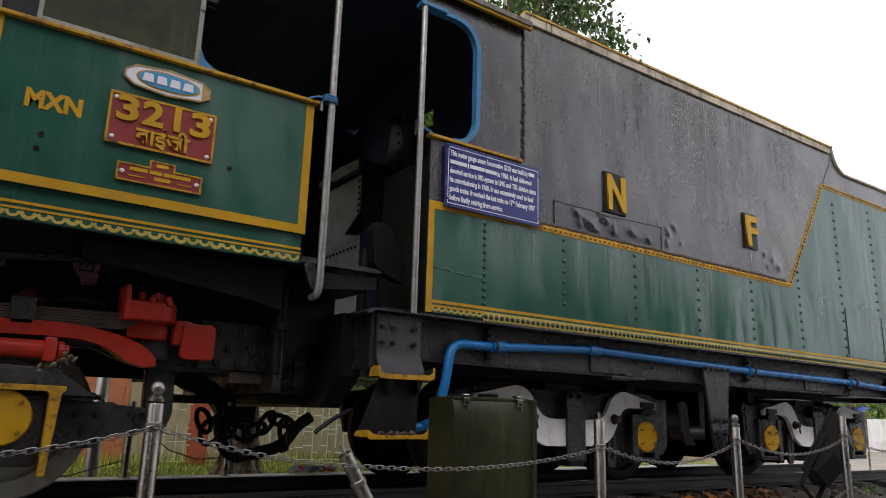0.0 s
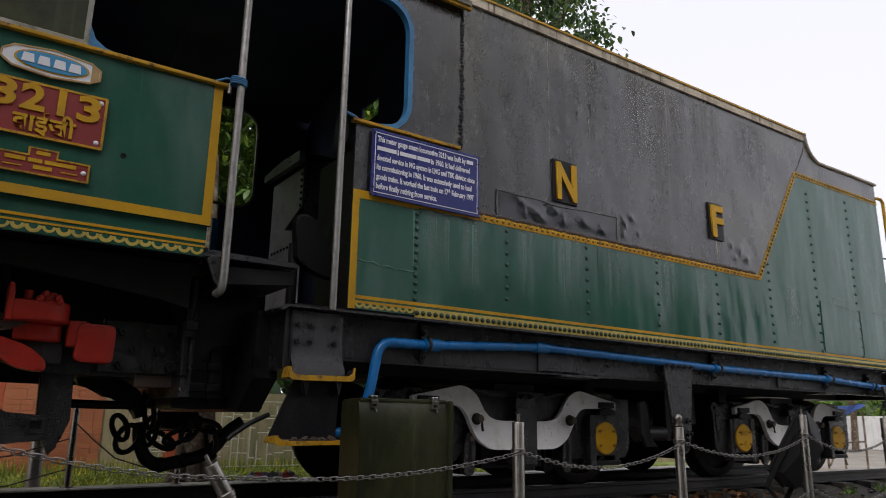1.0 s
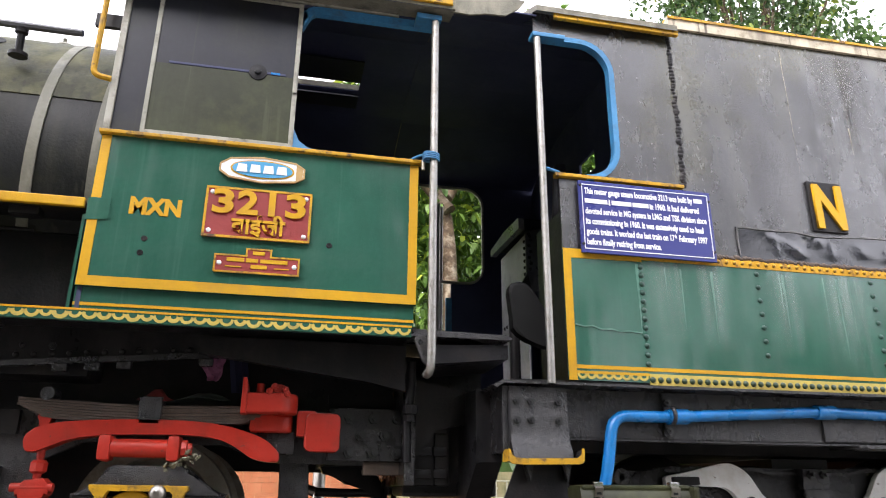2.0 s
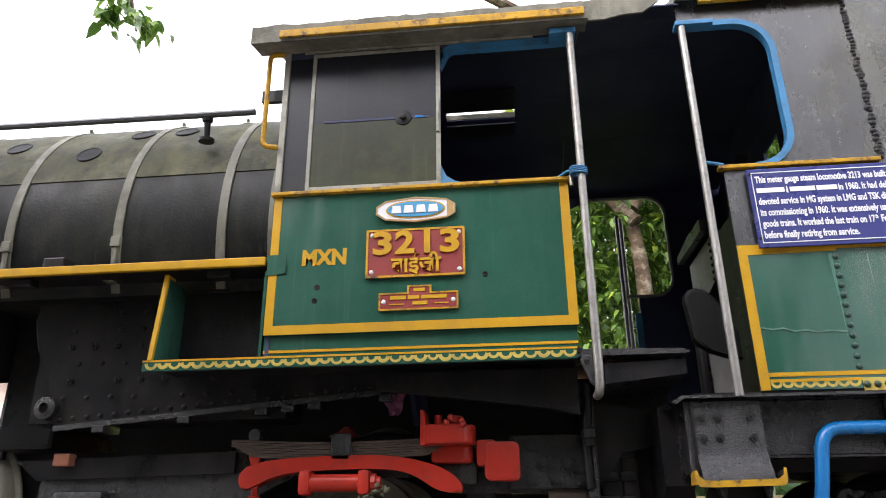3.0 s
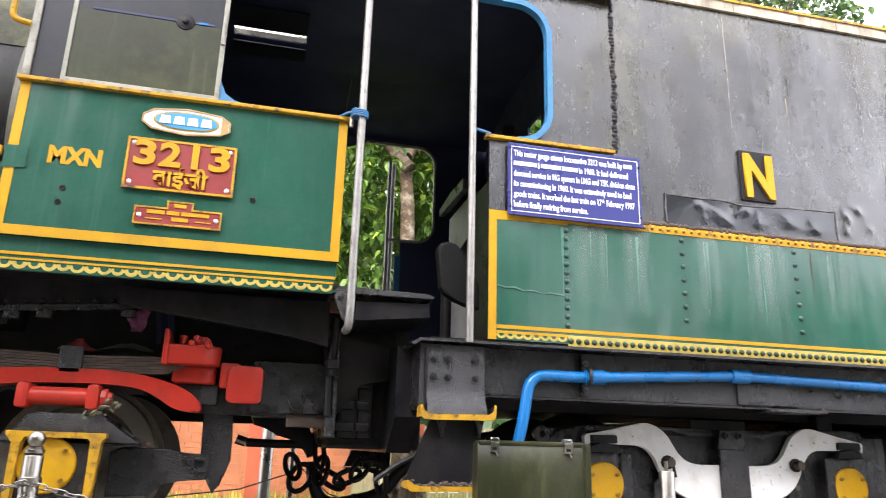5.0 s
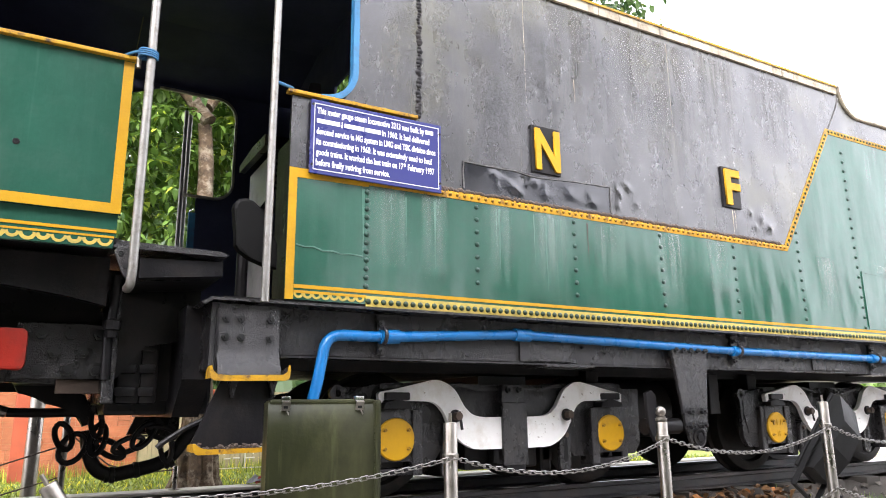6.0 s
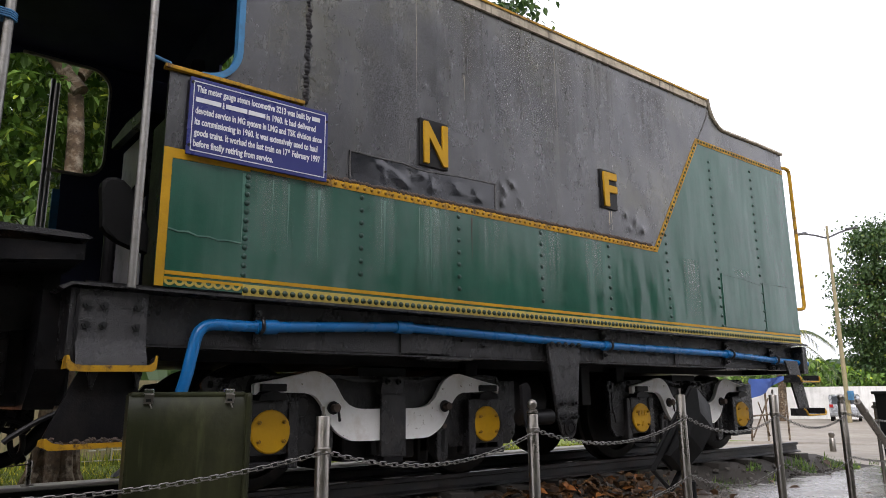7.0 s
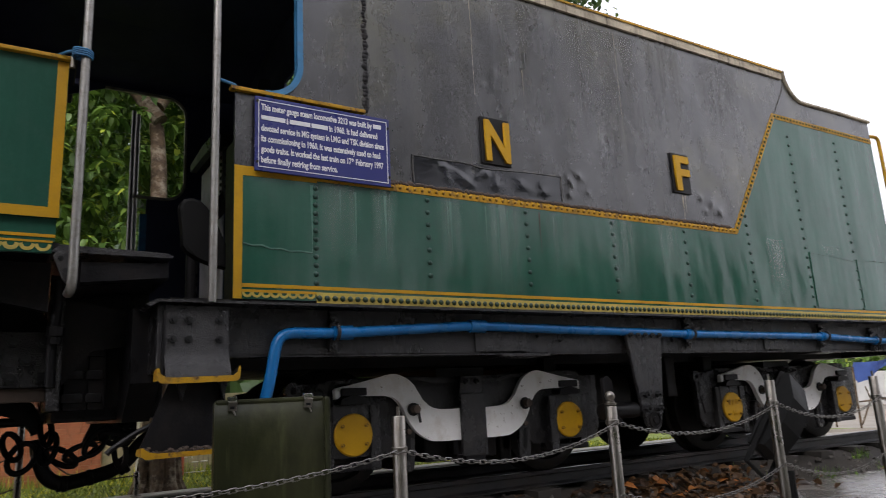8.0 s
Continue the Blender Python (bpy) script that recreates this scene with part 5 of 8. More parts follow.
    part("patch_plate", slab([(-2.475, 1.83), (-2.37, 1.84), (-2.37, 1.95), (-2.475, 1.95)], CAB - 0.008, CAB - 0.004), GREEN, side)


def plates():
    """Cast plates on the cab side; the maker's emblem stays unlettered."""
    side = bpy.data.objects["cab_side"]
    y = CAB
    # the locomotive's number plate: running number over the class
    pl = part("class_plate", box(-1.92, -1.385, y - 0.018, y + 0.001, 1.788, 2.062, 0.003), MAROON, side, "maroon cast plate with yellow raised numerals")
    fr = box(-1.922, -1.383, y - 0.022, y - 0.012, 2.052, 2.064)
    for a in ((-1.922, -1.383, 1.786, 1.798), (-1.922, -1.91, 1.798, 2.052), (-1.395, -1.383, 1.798, 2.052)):
        box(a[0], a[1], y - 0.022, y - 0.012, a[2], a[3], bm=fr)
    part("plate_rim", fr, YELLOW_WORN, side, "worn yellow plate rim")
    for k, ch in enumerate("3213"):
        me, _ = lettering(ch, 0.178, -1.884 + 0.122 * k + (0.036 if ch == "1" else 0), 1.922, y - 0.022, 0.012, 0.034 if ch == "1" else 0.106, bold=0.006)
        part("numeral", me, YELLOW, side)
    me, w = lettering("\u0935\u093e\u0908\u091c\u0940", 0.118, -1.782, 1.813, y - 0.022, 0.012, 0.27, bold=0.003)
    part("script_line", me, YELLOW, side)
    for x in (-1.89, -1.415):
        for z in (1.82, 2.032):
            piece("screw", SCREW, Matrix.Translation((x, y - 0.018, z)), side)
    low = [(-1.842, 1.608), (-1.428, 1.608), (-1.428, 1.695), (-1.57, 1.695), (-1.57, 1.733), (-1.69, 1.733), (-1.69, 1.695), (-1.842, 1.695)]
    part("maker_plate", slab(low, y - 0.015, y + 0.001, 0.002), MAROON, side, "small stepped maroon cast plate")
    part("maker_rim", strip(low + low[:1], 0.009, y - 0.019, y - 0.01), YELLOW_WORN, side)
    for x0, x1, z0, z1 in ((-1.66, -1.6, 1.703, 1.722), (-1.785, -1.7, 1.662, 1.682), (-1.69, -1.63, 1.662, 1.682), (-1.62, -1.485, 1.662, 1.682), (-1.665, -1.585, 1.63, 1.65), (-1.79, -1.71, 1.633, 1.639), (-1.55, -1.475, 1.633, 1.639)):
        part("plain_bar", box(x0, x1, y - 0.019, y - 0.012, z0, z1), YELLOW, side)
    for x in (-1.82, -1.45):
        piece("screw", SCREW, Matrix.Translation((x, y - 0.015, 1.652)), side)
    # emblem: a six-sided cream plate with a blue oval and four plain blocks
    hexa = [(-1.868, 2.196), (-1.868, 2.158), (-1.82, 2.124), (-1.652, 2.106), (-1.482, 2.124), (-1.436, 2.15), (-1.436, 2.2), (-1.482, 2.23), (-1.652, 2.248), (-1.82, 2.23)]
    part("emblem_plate", slab(hexa, y - 0.02, y + 0.001, 0.003), LETTER, side, "cream six-sided emblem plate")
    part("emblem_end", slab([(-1.478, 2.128), (-1.442, 2.152), (-1.442, 2.198), (-1.478, 2.226)], y - 0.0215, y - 0.012), TAN, side, "tan end of the emblem plate")
    part("emblem_rim", strip(hexa + hexa[:1], 0.009, y - 0.023, y - 0.012), TAN, side)
    def oval(rx, rz, n=28):
        return [(-1.652 + rx * math.copysign(abs(math.cos(2 * math.pi * k / n)) ** 0.8, math.cos(2 * math.pi * k / n)), 2.177 + rz * math.sin(2 * math.pi * k / n)) for k in range(n)]
    part("emblem_oval", slab(oval(0.165, 0.052), y - 0.023, y - 0.015), YELLOW, side)
    part("emblem_field", slab(oval(0.155, 0.045), y - 0.026, y - 0.02), LOGO_BLUE, side)
    for k in range(4):
        x = -1.785 + 0.068 * k
        part("plain_bar", slab([(x, 2.155), (x + 0.056, 2.155), (x + 0.05, 2.2), (x + 0.006, 2.2)], y - 0.03, y - 0.024), LETTER, side)
    me, _ = lettering("MXN", 0.122, -2.282, 1.885, y - 0.0015, 0.003, 0.248, bold=0.006)
    part("painted_letters", me, YELLOW, side, "hand-painted yellow letters")


def boiler():
    n = 72
    ys = [(MID - BOIL_R * math.cos(radians(-24 + 228 * k / n)), BOIL_Z + BOIL_R * math.sin(radians(-24 + 228 * k / n))) for k in range(n + 1)]
    bo = part("boiler", cross(ys, -9.5, -2.5), BOILER, loco, "mossy dark boiler cladding", True)
    # upper sheet, paler with lichen, lapped over the lower one
    bm = bmesh.new()
    a0, a1 = radians(16), radians(164)
    rows = []
    for x in (-9.4, -2.52):
        rows.append([[bm.verts.new((x, MID - r * math.cos(a0 + (a1 - a0) * k / 40), BOIL_Z + r * math.sin(a0 + (a1 - a0) * k / 40))) for k in range(41)] for r in (BOIL_R - 0.005, BOIL_R + 0.006)])
    for i in range(40):
        bm.faces.new((rows[0][1][i], rows[0][1][i + 1], rows[1][1][i + 1], rows[1][1][i]))
    for k in (0, 40):
        bm.faces.new((rows[0][0][k], rows[0][1][k], rows[1][1][k], rows[1][0][k]))
    part("upper_sheet", bm, BOILER_TOP, bo, "lichen-covered upper boiler sheet", True)

    def hoop(x, w, a_from, mat, name, r=0.012):
        bm = bmesh.new()
        m = 44
        prof = []
        for k in range(m + 1):
            a = radians(a_from) + radians(180 - 2 * a_from) * k / m
            c, s_ = math.cos(a), math.sin(a)
            prof.append([bm.verts.new((x + dx, MID - q * c, BOIL_Z + q * s_)) for dx, q in ((-w / 2, BOIL_R), (-w / 2, BOIL_R + r), (w / 2, BOIL_R + r), (w / 2, BOIL_R))])
        for p, q in zip(prof, prof[1:]):
            for i in range(3):
                bm.faces.new((p[i], p[i + 1], q[i + 1], q[i]))
        part(name, bm, mat, bo, "pale metal boiler band", True)
    for x in (-2.845, -3.495, -4.2, -4.9, -5.6):
        hoop(x, 0.055, -23, BAND, "boiler_band")
    hoop(-2.53, 0.05, -23, BAND, "boiler_band", 0.02)
    # tension screws at the ends of two bands
    for x in (-3.495, -4.2):
        a = radians(-13)
        y, z = MID - (BOIL_R + 0.02) * math.cos(a), BOIL_Z + (BOIL_R + 0.02) * math.sin(a)
        part("band_screw", rod((x, y - 0.01, z - 0.1), (x, y - 0.005, z + 0.1), 0.014, 10), BAND, bo, "", True)
        part("band_lug", box(x - 0.03, x + 0.03, y - 0.03, y + 0.03, z + 0.08, z + 0.15, 0.008), BAND, bo)
        part("band_lug", box(x - 0.03, x + 0.03, y - 0.03, y + 0.03, z - 0.14, z - 0.07, 0.008), BAND, bo)
    # hand holes in the upper sheet, with rims; black discs paint the dark openings
    for x, a in ((-4.46, 37.5), (-3.88, 29.5), (-3.62, 43.5), (-3.31, 44.0), (-5.2, 38), (-5.9, 44)):
        c, s_ = math.cos(radians(a)), math.sin(radians(a))
        p = Vector((x, MID - (BOIL_R + 0.001) * c, BOIL_Z + (BOIL_R + 0.001) * s_))
        part("hand_hole", turned(p, (0, -c, s_), [(0, 0.085), (0.012, 0.08), (0.0121, 0.07), (0.009, 0.066)], 18), LAMP_BLACK, bo, "hand hole, its dark opening painted as a disc", True)
    for x, a in ((-3.55, 68), (-3.05, 68), (-4.3, 69)):
        c, s_ = math.cos(radians(a)), math.sin(radians(a))
        p = Vector((x, MID - BOIL_R * c, BOIL_Z + BOIL_R * s_))
        part("wash_plug", turned(p, (0, -c, s_), [(0, 0.055), (0.02, 0.055), (0.03, 0.035), (0.035, 0.014), (0.06, 0.012)], 14), BAND, bo, "", True)
    part("handrail", tube([(-9.0, 0.25, 3.07), (-2.72, 0.25, 3.012)], 0.021, 8), DARKGREY, bo, "dark boiler handrail", True)
    for x in (-3.04, -4.6, -6.2):
        part("rail_stay", turned((x, 0.29, 2.84), (0, -0.12, 1.0), [(0, 0.05), (0.02, 0.05), (0.03, 0.02), (0.13, 0.022), (0.14, 0.034), (0.18, 0.034)], 12), BLACK, bo, "", True)
    part("inspection_cover", box(-3.86, -3.73, 0.12, 0.26, 1.95, 2.03, 0.01), BLACK, bo)
    # running board with its yellow edge
    part("running_board", box(-9.5, -2.49, CAB + 0.02, 0.62, 1.905, 1.93), BLACK, loco, "black running board")
    part("running_board_edge", box(-9.5, -2.49, CAB - 0.01, CAB + 0.02, 1.895, 1.945, 0.006), YELLOW, loco, "yellow running board edge")
    for x in (-4.05, -2.85):
        part("board_bracket", box(x, x + 0.14, 0.12, 0.2, 1.86, 1.905, 0.008), BLACK, loco)
    # firebox flank with rivets and studs
    fb = [(-4.03, 1.9), (-4.05, 1.72), (-4.0, 1.55), (-3.92, 1.46), (-3.82, 1.15), (-3.8, 1.08), (-1.0, 1.31), (-1.0, 1.36), (-2.5, 1.37), (-2.5, 1.9)]
    fx = part("firebox_side", slab(fb, 0.42, 0.46, 0.006), BLACK, loco, "black riveted firebox side")
    part("throat_plate", box(-4.38, -3.99, 0.7, WIDE - 0.6, 1.0, 1.92, 0.03), BLACK, loco, "black firebox throat plate")
    part("barrel_underside", cross([(0.5, 1.38), (0.62, 1.4), (1.2, 1.53), (1.85, 1.7), (1.85, 1.93), (0.5, 1.93)], -9.5, -4.38), BLACK, loco, "black underside of the boiler barrel")
    part("frame_stay", box(-9.5, -4.35, 0.76, 0.8, 0.95, 1.2), BLACK, loco)
    part("firebox_body", box(-4.0, -2.45, 0.46, WIDE - 0.46, 1.12, 2.0), BLACK, loco)
    rnd = random.Random(5)
    for k in range(34):
        x = -3.78 + 0.046 * k * 1.8
        if x < -1.1:
            piece("rivet", RIVET_BLACK, Matrix.Translation((x, 0.42, 1.135 + (x + 3.8) * 0.075)), fx)
    for i in range(6):
        for j in range(9):
            x, z = -3.78 + 0.145 * j + 0.03 * i * (i < 3), 1.26 + 0.1 * i
            if rnd.random() < 0.8 and not (-3.12 < x < -2.5 and z > 1.38):
                piece("stay_bolt", BOLT_BLACK if rnd.random() < 0.4 else RIVET_BLACK, Matrix.Translation((x, 0.42, z)), fx)
    part("mud_ring_joint", strip([(-3.8, 1.085), (-1.0, 1.315)], 0.03, 0.4, 0.43), BLACK_ROUGH, fx)
    for x in (-3.55, -3.05, -2.6, -2.45, -2.3, -1.9):
        part("cleat", box(x, x + 0.07, 0.38, 0.43, 1.035 + (x + 3.8) * 0.08, 1.075 + (x + 3.8) * 0.08, 0.006), BLACK_ROUGH, fx)
    part("stay_knuckle", turned((-3.86, 0.43, 1.2), (0, -1, 0), [(0, 0.07), (0.05, 0.065), (0.06, 0.03), (0.03, 0.028)], 16), BLACK_ROUGH, fx, "", True)
    # step pocket beside the cab
    po = part("step_pocket", box(-3.08, -2.48, 0.36, 0.38, 1.385, 1.88), BLACK, loco, "open step pocket beside the cab")
    part("pocket_cheek", cross([(CAB + 0.005, 1.385), (0.36, 1.385), (0.36, 1.87), (CAB + 0.06, 1.87)], -3.09, -3.075), GREEN, po, "green pocket cheek")
    part("cheek_line", cross([(CAB - 0.008, 1.385), (CAB + 0.012, 1.385), (CAB + 0.075, 1.87), (0.2, 1.87), (0.2, 1.885), (CAB + 0.055, 1.885)], -3.094, -3.07), YELLOW, po)
    part("pocket_cheek", cross([(CAB + 0.03, 1.385), (0.36, 1.385), (0.36, 1.87), (CAB + 0.03, 1.87)], -2.5, -2.485), GREEN, po)
    part("pocket_hook", rod((-2.98, 0.3, 1.835), (-2.78, 0.3, 1.835), 0.007, 6), BLACK, po)


def lying(outline, z0, z1, bevel=0.0):
    """A level plate: its outline in x and y, from z0 to z1."""
    bm = bmesh.new()
    a = [bm.verts.new((x, y, z0)) for x, y in outline]
    b = [bm.verts.new((x, y, z1)) for x, y in outline]
    f0, f1 = bm.faces.new(a), bm.faces.new(b[::-1])
    n = len(a)
    for i in range(n):
        bm.faces.new((a[i], b[i], b[(i + 1) % n], a[(i + 1) % n]))
    if bevel:
        bmesh.ops.bevel(bm, geom=list(set(f0.edges) | set(f1.edges)), offset=bevel, segments=3, affect="EDGES", profile=0.6)
    return bm


def running_gear():
    y = 0.5
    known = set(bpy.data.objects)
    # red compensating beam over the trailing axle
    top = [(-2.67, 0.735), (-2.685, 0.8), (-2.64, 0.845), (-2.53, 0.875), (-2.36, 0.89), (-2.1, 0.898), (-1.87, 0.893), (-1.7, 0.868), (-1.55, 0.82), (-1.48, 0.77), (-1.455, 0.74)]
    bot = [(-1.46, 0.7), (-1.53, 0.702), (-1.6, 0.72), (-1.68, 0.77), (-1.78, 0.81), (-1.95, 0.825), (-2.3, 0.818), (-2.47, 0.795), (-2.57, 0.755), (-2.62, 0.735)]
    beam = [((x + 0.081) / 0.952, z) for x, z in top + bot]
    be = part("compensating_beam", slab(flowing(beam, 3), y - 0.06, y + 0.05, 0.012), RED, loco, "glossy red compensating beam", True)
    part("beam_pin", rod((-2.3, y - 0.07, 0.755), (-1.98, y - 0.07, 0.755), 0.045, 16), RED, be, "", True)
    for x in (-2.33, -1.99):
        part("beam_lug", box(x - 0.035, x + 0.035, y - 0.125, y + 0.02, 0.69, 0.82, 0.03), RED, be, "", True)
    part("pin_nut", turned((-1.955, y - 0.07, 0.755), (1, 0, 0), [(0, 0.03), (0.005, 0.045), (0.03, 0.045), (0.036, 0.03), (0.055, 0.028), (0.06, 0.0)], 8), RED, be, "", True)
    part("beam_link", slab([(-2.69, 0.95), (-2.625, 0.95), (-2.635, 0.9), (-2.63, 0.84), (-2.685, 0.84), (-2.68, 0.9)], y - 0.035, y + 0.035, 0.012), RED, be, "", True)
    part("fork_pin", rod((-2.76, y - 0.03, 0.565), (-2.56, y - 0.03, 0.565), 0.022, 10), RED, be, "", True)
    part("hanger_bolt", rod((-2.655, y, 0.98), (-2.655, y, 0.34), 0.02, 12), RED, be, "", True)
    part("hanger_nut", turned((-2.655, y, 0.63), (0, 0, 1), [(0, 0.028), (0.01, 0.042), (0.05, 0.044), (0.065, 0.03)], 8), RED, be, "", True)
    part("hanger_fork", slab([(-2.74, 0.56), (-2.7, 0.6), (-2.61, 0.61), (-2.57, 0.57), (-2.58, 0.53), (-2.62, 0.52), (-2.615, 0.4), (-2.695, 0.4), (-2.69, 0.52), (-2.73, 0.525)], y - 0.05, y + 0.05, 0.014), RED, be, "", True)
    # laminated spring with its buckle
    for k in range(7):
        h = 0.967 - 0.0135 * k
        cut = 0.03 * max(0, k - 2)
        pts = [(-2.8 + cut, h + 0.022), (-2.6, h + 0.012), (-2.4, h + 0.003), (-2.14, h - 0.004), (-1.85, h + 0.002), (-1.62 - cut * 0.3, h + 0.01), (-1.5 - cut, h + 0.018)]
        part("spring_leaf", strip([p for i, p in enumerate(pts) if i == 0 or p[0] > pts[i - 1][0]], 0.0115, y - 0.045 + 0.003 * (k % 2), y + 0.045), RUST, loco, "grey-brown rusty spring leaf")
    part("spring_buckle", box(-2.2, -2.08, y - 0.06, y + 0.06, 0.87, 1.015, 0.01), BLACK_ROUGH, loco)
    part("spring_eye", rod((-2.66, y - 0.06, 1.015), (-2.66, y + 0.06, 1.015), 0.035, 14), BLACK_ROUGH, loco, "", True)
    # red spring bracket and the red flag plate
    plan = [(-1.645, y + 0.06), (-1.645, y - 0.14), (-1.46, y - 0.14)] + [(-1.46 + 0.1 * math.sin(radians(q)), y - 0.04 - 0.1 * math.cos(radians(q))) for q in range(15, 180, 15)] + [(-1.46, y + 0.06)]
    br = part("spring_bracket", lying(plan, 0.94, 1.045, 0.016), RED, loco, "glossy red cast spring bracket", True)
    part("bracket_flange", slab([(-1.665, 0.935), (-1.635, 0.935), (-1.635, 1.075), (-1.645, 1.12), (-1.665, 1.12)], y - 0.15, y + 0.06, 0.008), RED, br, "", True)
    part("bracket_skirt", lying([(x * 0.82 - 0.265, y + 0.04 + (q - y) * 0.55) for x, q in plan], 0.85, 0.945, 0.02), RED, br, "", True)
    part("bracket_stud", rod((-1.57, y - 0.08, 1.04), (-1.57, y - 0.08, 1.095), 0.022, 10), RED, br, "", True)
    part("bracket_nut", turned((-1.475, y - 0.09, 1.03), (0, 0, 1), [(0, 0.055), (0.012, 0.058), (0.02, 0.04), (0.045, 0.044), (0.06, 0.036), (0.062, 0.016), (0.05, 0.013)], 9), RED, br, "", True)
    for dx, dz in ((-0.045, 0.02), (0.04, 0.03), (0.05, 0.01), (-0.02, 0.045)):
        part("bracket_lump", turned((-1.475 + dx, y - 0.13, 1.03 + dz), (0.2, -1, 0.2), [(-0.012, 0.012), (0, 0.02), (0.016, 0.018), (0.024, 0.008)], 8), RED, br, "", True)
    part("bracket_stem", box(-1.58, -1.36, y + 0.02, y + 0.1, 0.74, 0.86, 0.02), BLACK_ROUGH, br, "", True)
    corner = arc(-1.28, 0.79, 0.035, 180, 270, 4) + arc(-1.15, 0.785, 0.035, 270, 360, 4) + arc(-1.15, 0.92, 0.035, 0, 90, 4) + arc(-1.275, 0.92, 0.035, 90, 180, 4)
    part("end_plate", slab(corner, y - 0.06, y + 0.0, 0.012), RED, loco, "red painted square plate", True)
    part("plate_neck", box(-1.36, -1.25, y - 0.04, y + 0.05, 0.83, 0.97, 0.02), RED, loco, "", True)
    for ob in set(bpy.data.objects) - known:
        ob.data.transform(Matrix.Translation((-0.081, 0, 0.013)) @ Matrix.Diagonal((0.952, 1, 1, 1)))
    # lump of old grease and leaves on the axle box
    y = 0.56
    gm = bmesh.new()
    rnd = random.Random(19)
    for k in range(40):
        c = Vector((-1.93 + rnd.gauss(0, 0.05), y - 0.1 + rnd.gauss(0, 0.03), 0.71 + rnd.gauss(0, 0.022)))
        turned(c, (rnd.uniform(-1, 1), rnd.uniform(-1, 1), 0.6), [(0, 0.01), (0.008, 0.02), (0.014, 0.012), (0.016, 0.0)], 6, gm)
    part("grease_lump", gm, CRUST, loco, "crusted grease and dry leaves")
    # frame behind, bolted end plate
    fr = [(-3.95, 0.66), (-3.95, 0.92), (-2.75, 0.96), (-1.3, 0.99), (-0.8, 0.99), (-0.8, 0.7), (-1.2, 0.71), (-1.5, 0.715), (-1.62, 0.75), (-1.75, 0.8), (-2.45, 0.8), (-2.62, 0.72), (-2.74, 0.4), (-3.68, 0.4), (-3.72, 0.62)]
    part("main_frame", slab(fr, 0.6, 0.64), BLACK_ROUGH, loco, "black outer frame plate over the trailing axle")
    part("main_frame", box(-9.5, -3.7, 0.95, 0.99, 0.5, 1.0), BLACK, loco, "black main frame plate")
    ep = part("drag_plate", box(-1.2, -0.757, 0.555, 0.6, 0.728, 1.01, 0.004), BLACK_ROUGH, loco, "black bolted drag box plate")
    nut = shared("drag_bolt", hexbolt(0.029, 0.03), BOLT_PAINT)
    for i in range(3):
        for j in range(3 if i != 1 else 2):
            piece("bolt", nut, Matrix.Translation((-1.086 + 0.132 * j + (0.063 if i == 1 else 0), 0.555, 0.77 + 0.092 * i)), ep)
    part("drag_block", box(-1.0, -0.75, 0.58, 0.62, 0.655, 0.727, 0.006), RUST, loco, "rust-brown block under the drag plate")
    part("far_frame", box(-3.95, -0.8, WIDE - 0.74, WIDE - 0.7, 0.7, 0.98), BLACK, loco)
    part("drag_box", box(-1.2, -0.76, 0.74, WIDE - 0.74, 0.72, 1.1), BLACK, loco)
    part("drag_edge", box(-0.8, -0.74, 0.4, WIDE - 0.4, 0.6, 1.2, 0.01), BLACK_ROUGH, loco)
    part("ash_pan", slab([(-3.7, 1.08), (-1.7, 1.2), (-1.5, 0.98), (-3.4, 0.9)], 0.75, WIDE - 0.75), BLACK, loco)
    # dark fillers added where bright background would show beside the ashpan
    part("pan_side", slab([(-3.75, 0.24), (-2.3, 0.24), (-2.08, 0.5), (-2.0, 0.95), (-3.75, 0.95)], 0.9, WIDE - 0.9), BLACK, loco, "dark plate added to fill the gap behind the trailing wheel")
    part("pan_body", box(-3.6, -0.82, 0.76, WIDE - 0.76, 0.93, 1.36), BLACK, loco)
    part("under_beam", slab([(-1.9, 1.325), (-0.82, 1.325), (-0.82, 1.08), (-1.0, 1.12), (-1.9, 1.24)], 0.3, 0.36), BLACK, loco, "black tapered beam under the cab floor")
    part("fall_plate", slab([(-0.84, 1.33), (-0.8, 1.37), (-0.32, 1.36), (-0.28, 1.345), (-0.3, 1.335), (-0.8, 1.335)], 0.06, WIDE - 0.06), BLACK_ROUGH, loco, "black fall plate between cab and tender")
    part("fall_plate_lip", slab([(-0.7, 1.3), (-0.3, 1.315), (-0.3, 1.24), (-0.7, 1.2)], 0.1, 0.6), BLACK, loco)
    # trailing wheels
    for yw, d in ((MID - 0.555, 1), (MID + 0.555, -1)):
        prof = [(0, 0.05), (0, 0.12), (0.03, 0.13), (0.05, 0.31), (0.0, 0.325), (0.0, 0.415), (0.1, 0.42), (0.11, 0.445), (0.135, 0.445), (0.135, 0.05)]
        part("trailing_wheel", turned((-2.1, yw, 0.42), (0, d, 0), prof, 44), RIM, loco, "rust-flaked pale trailing wheel", True)
    part("trailing_axle", rod((-2.1, 0.6, 0.42), (-2.1, WIDE - 0.6, 0.42), 0.07, 12), BLACK, loco)
    ab = part("trailing_axle_box", box(-2.3, -1.95, 0.43, 0.7, 0.2, 0.6, 0.03), BLACK_ROUGH, loco, "black trailing axle box", True)
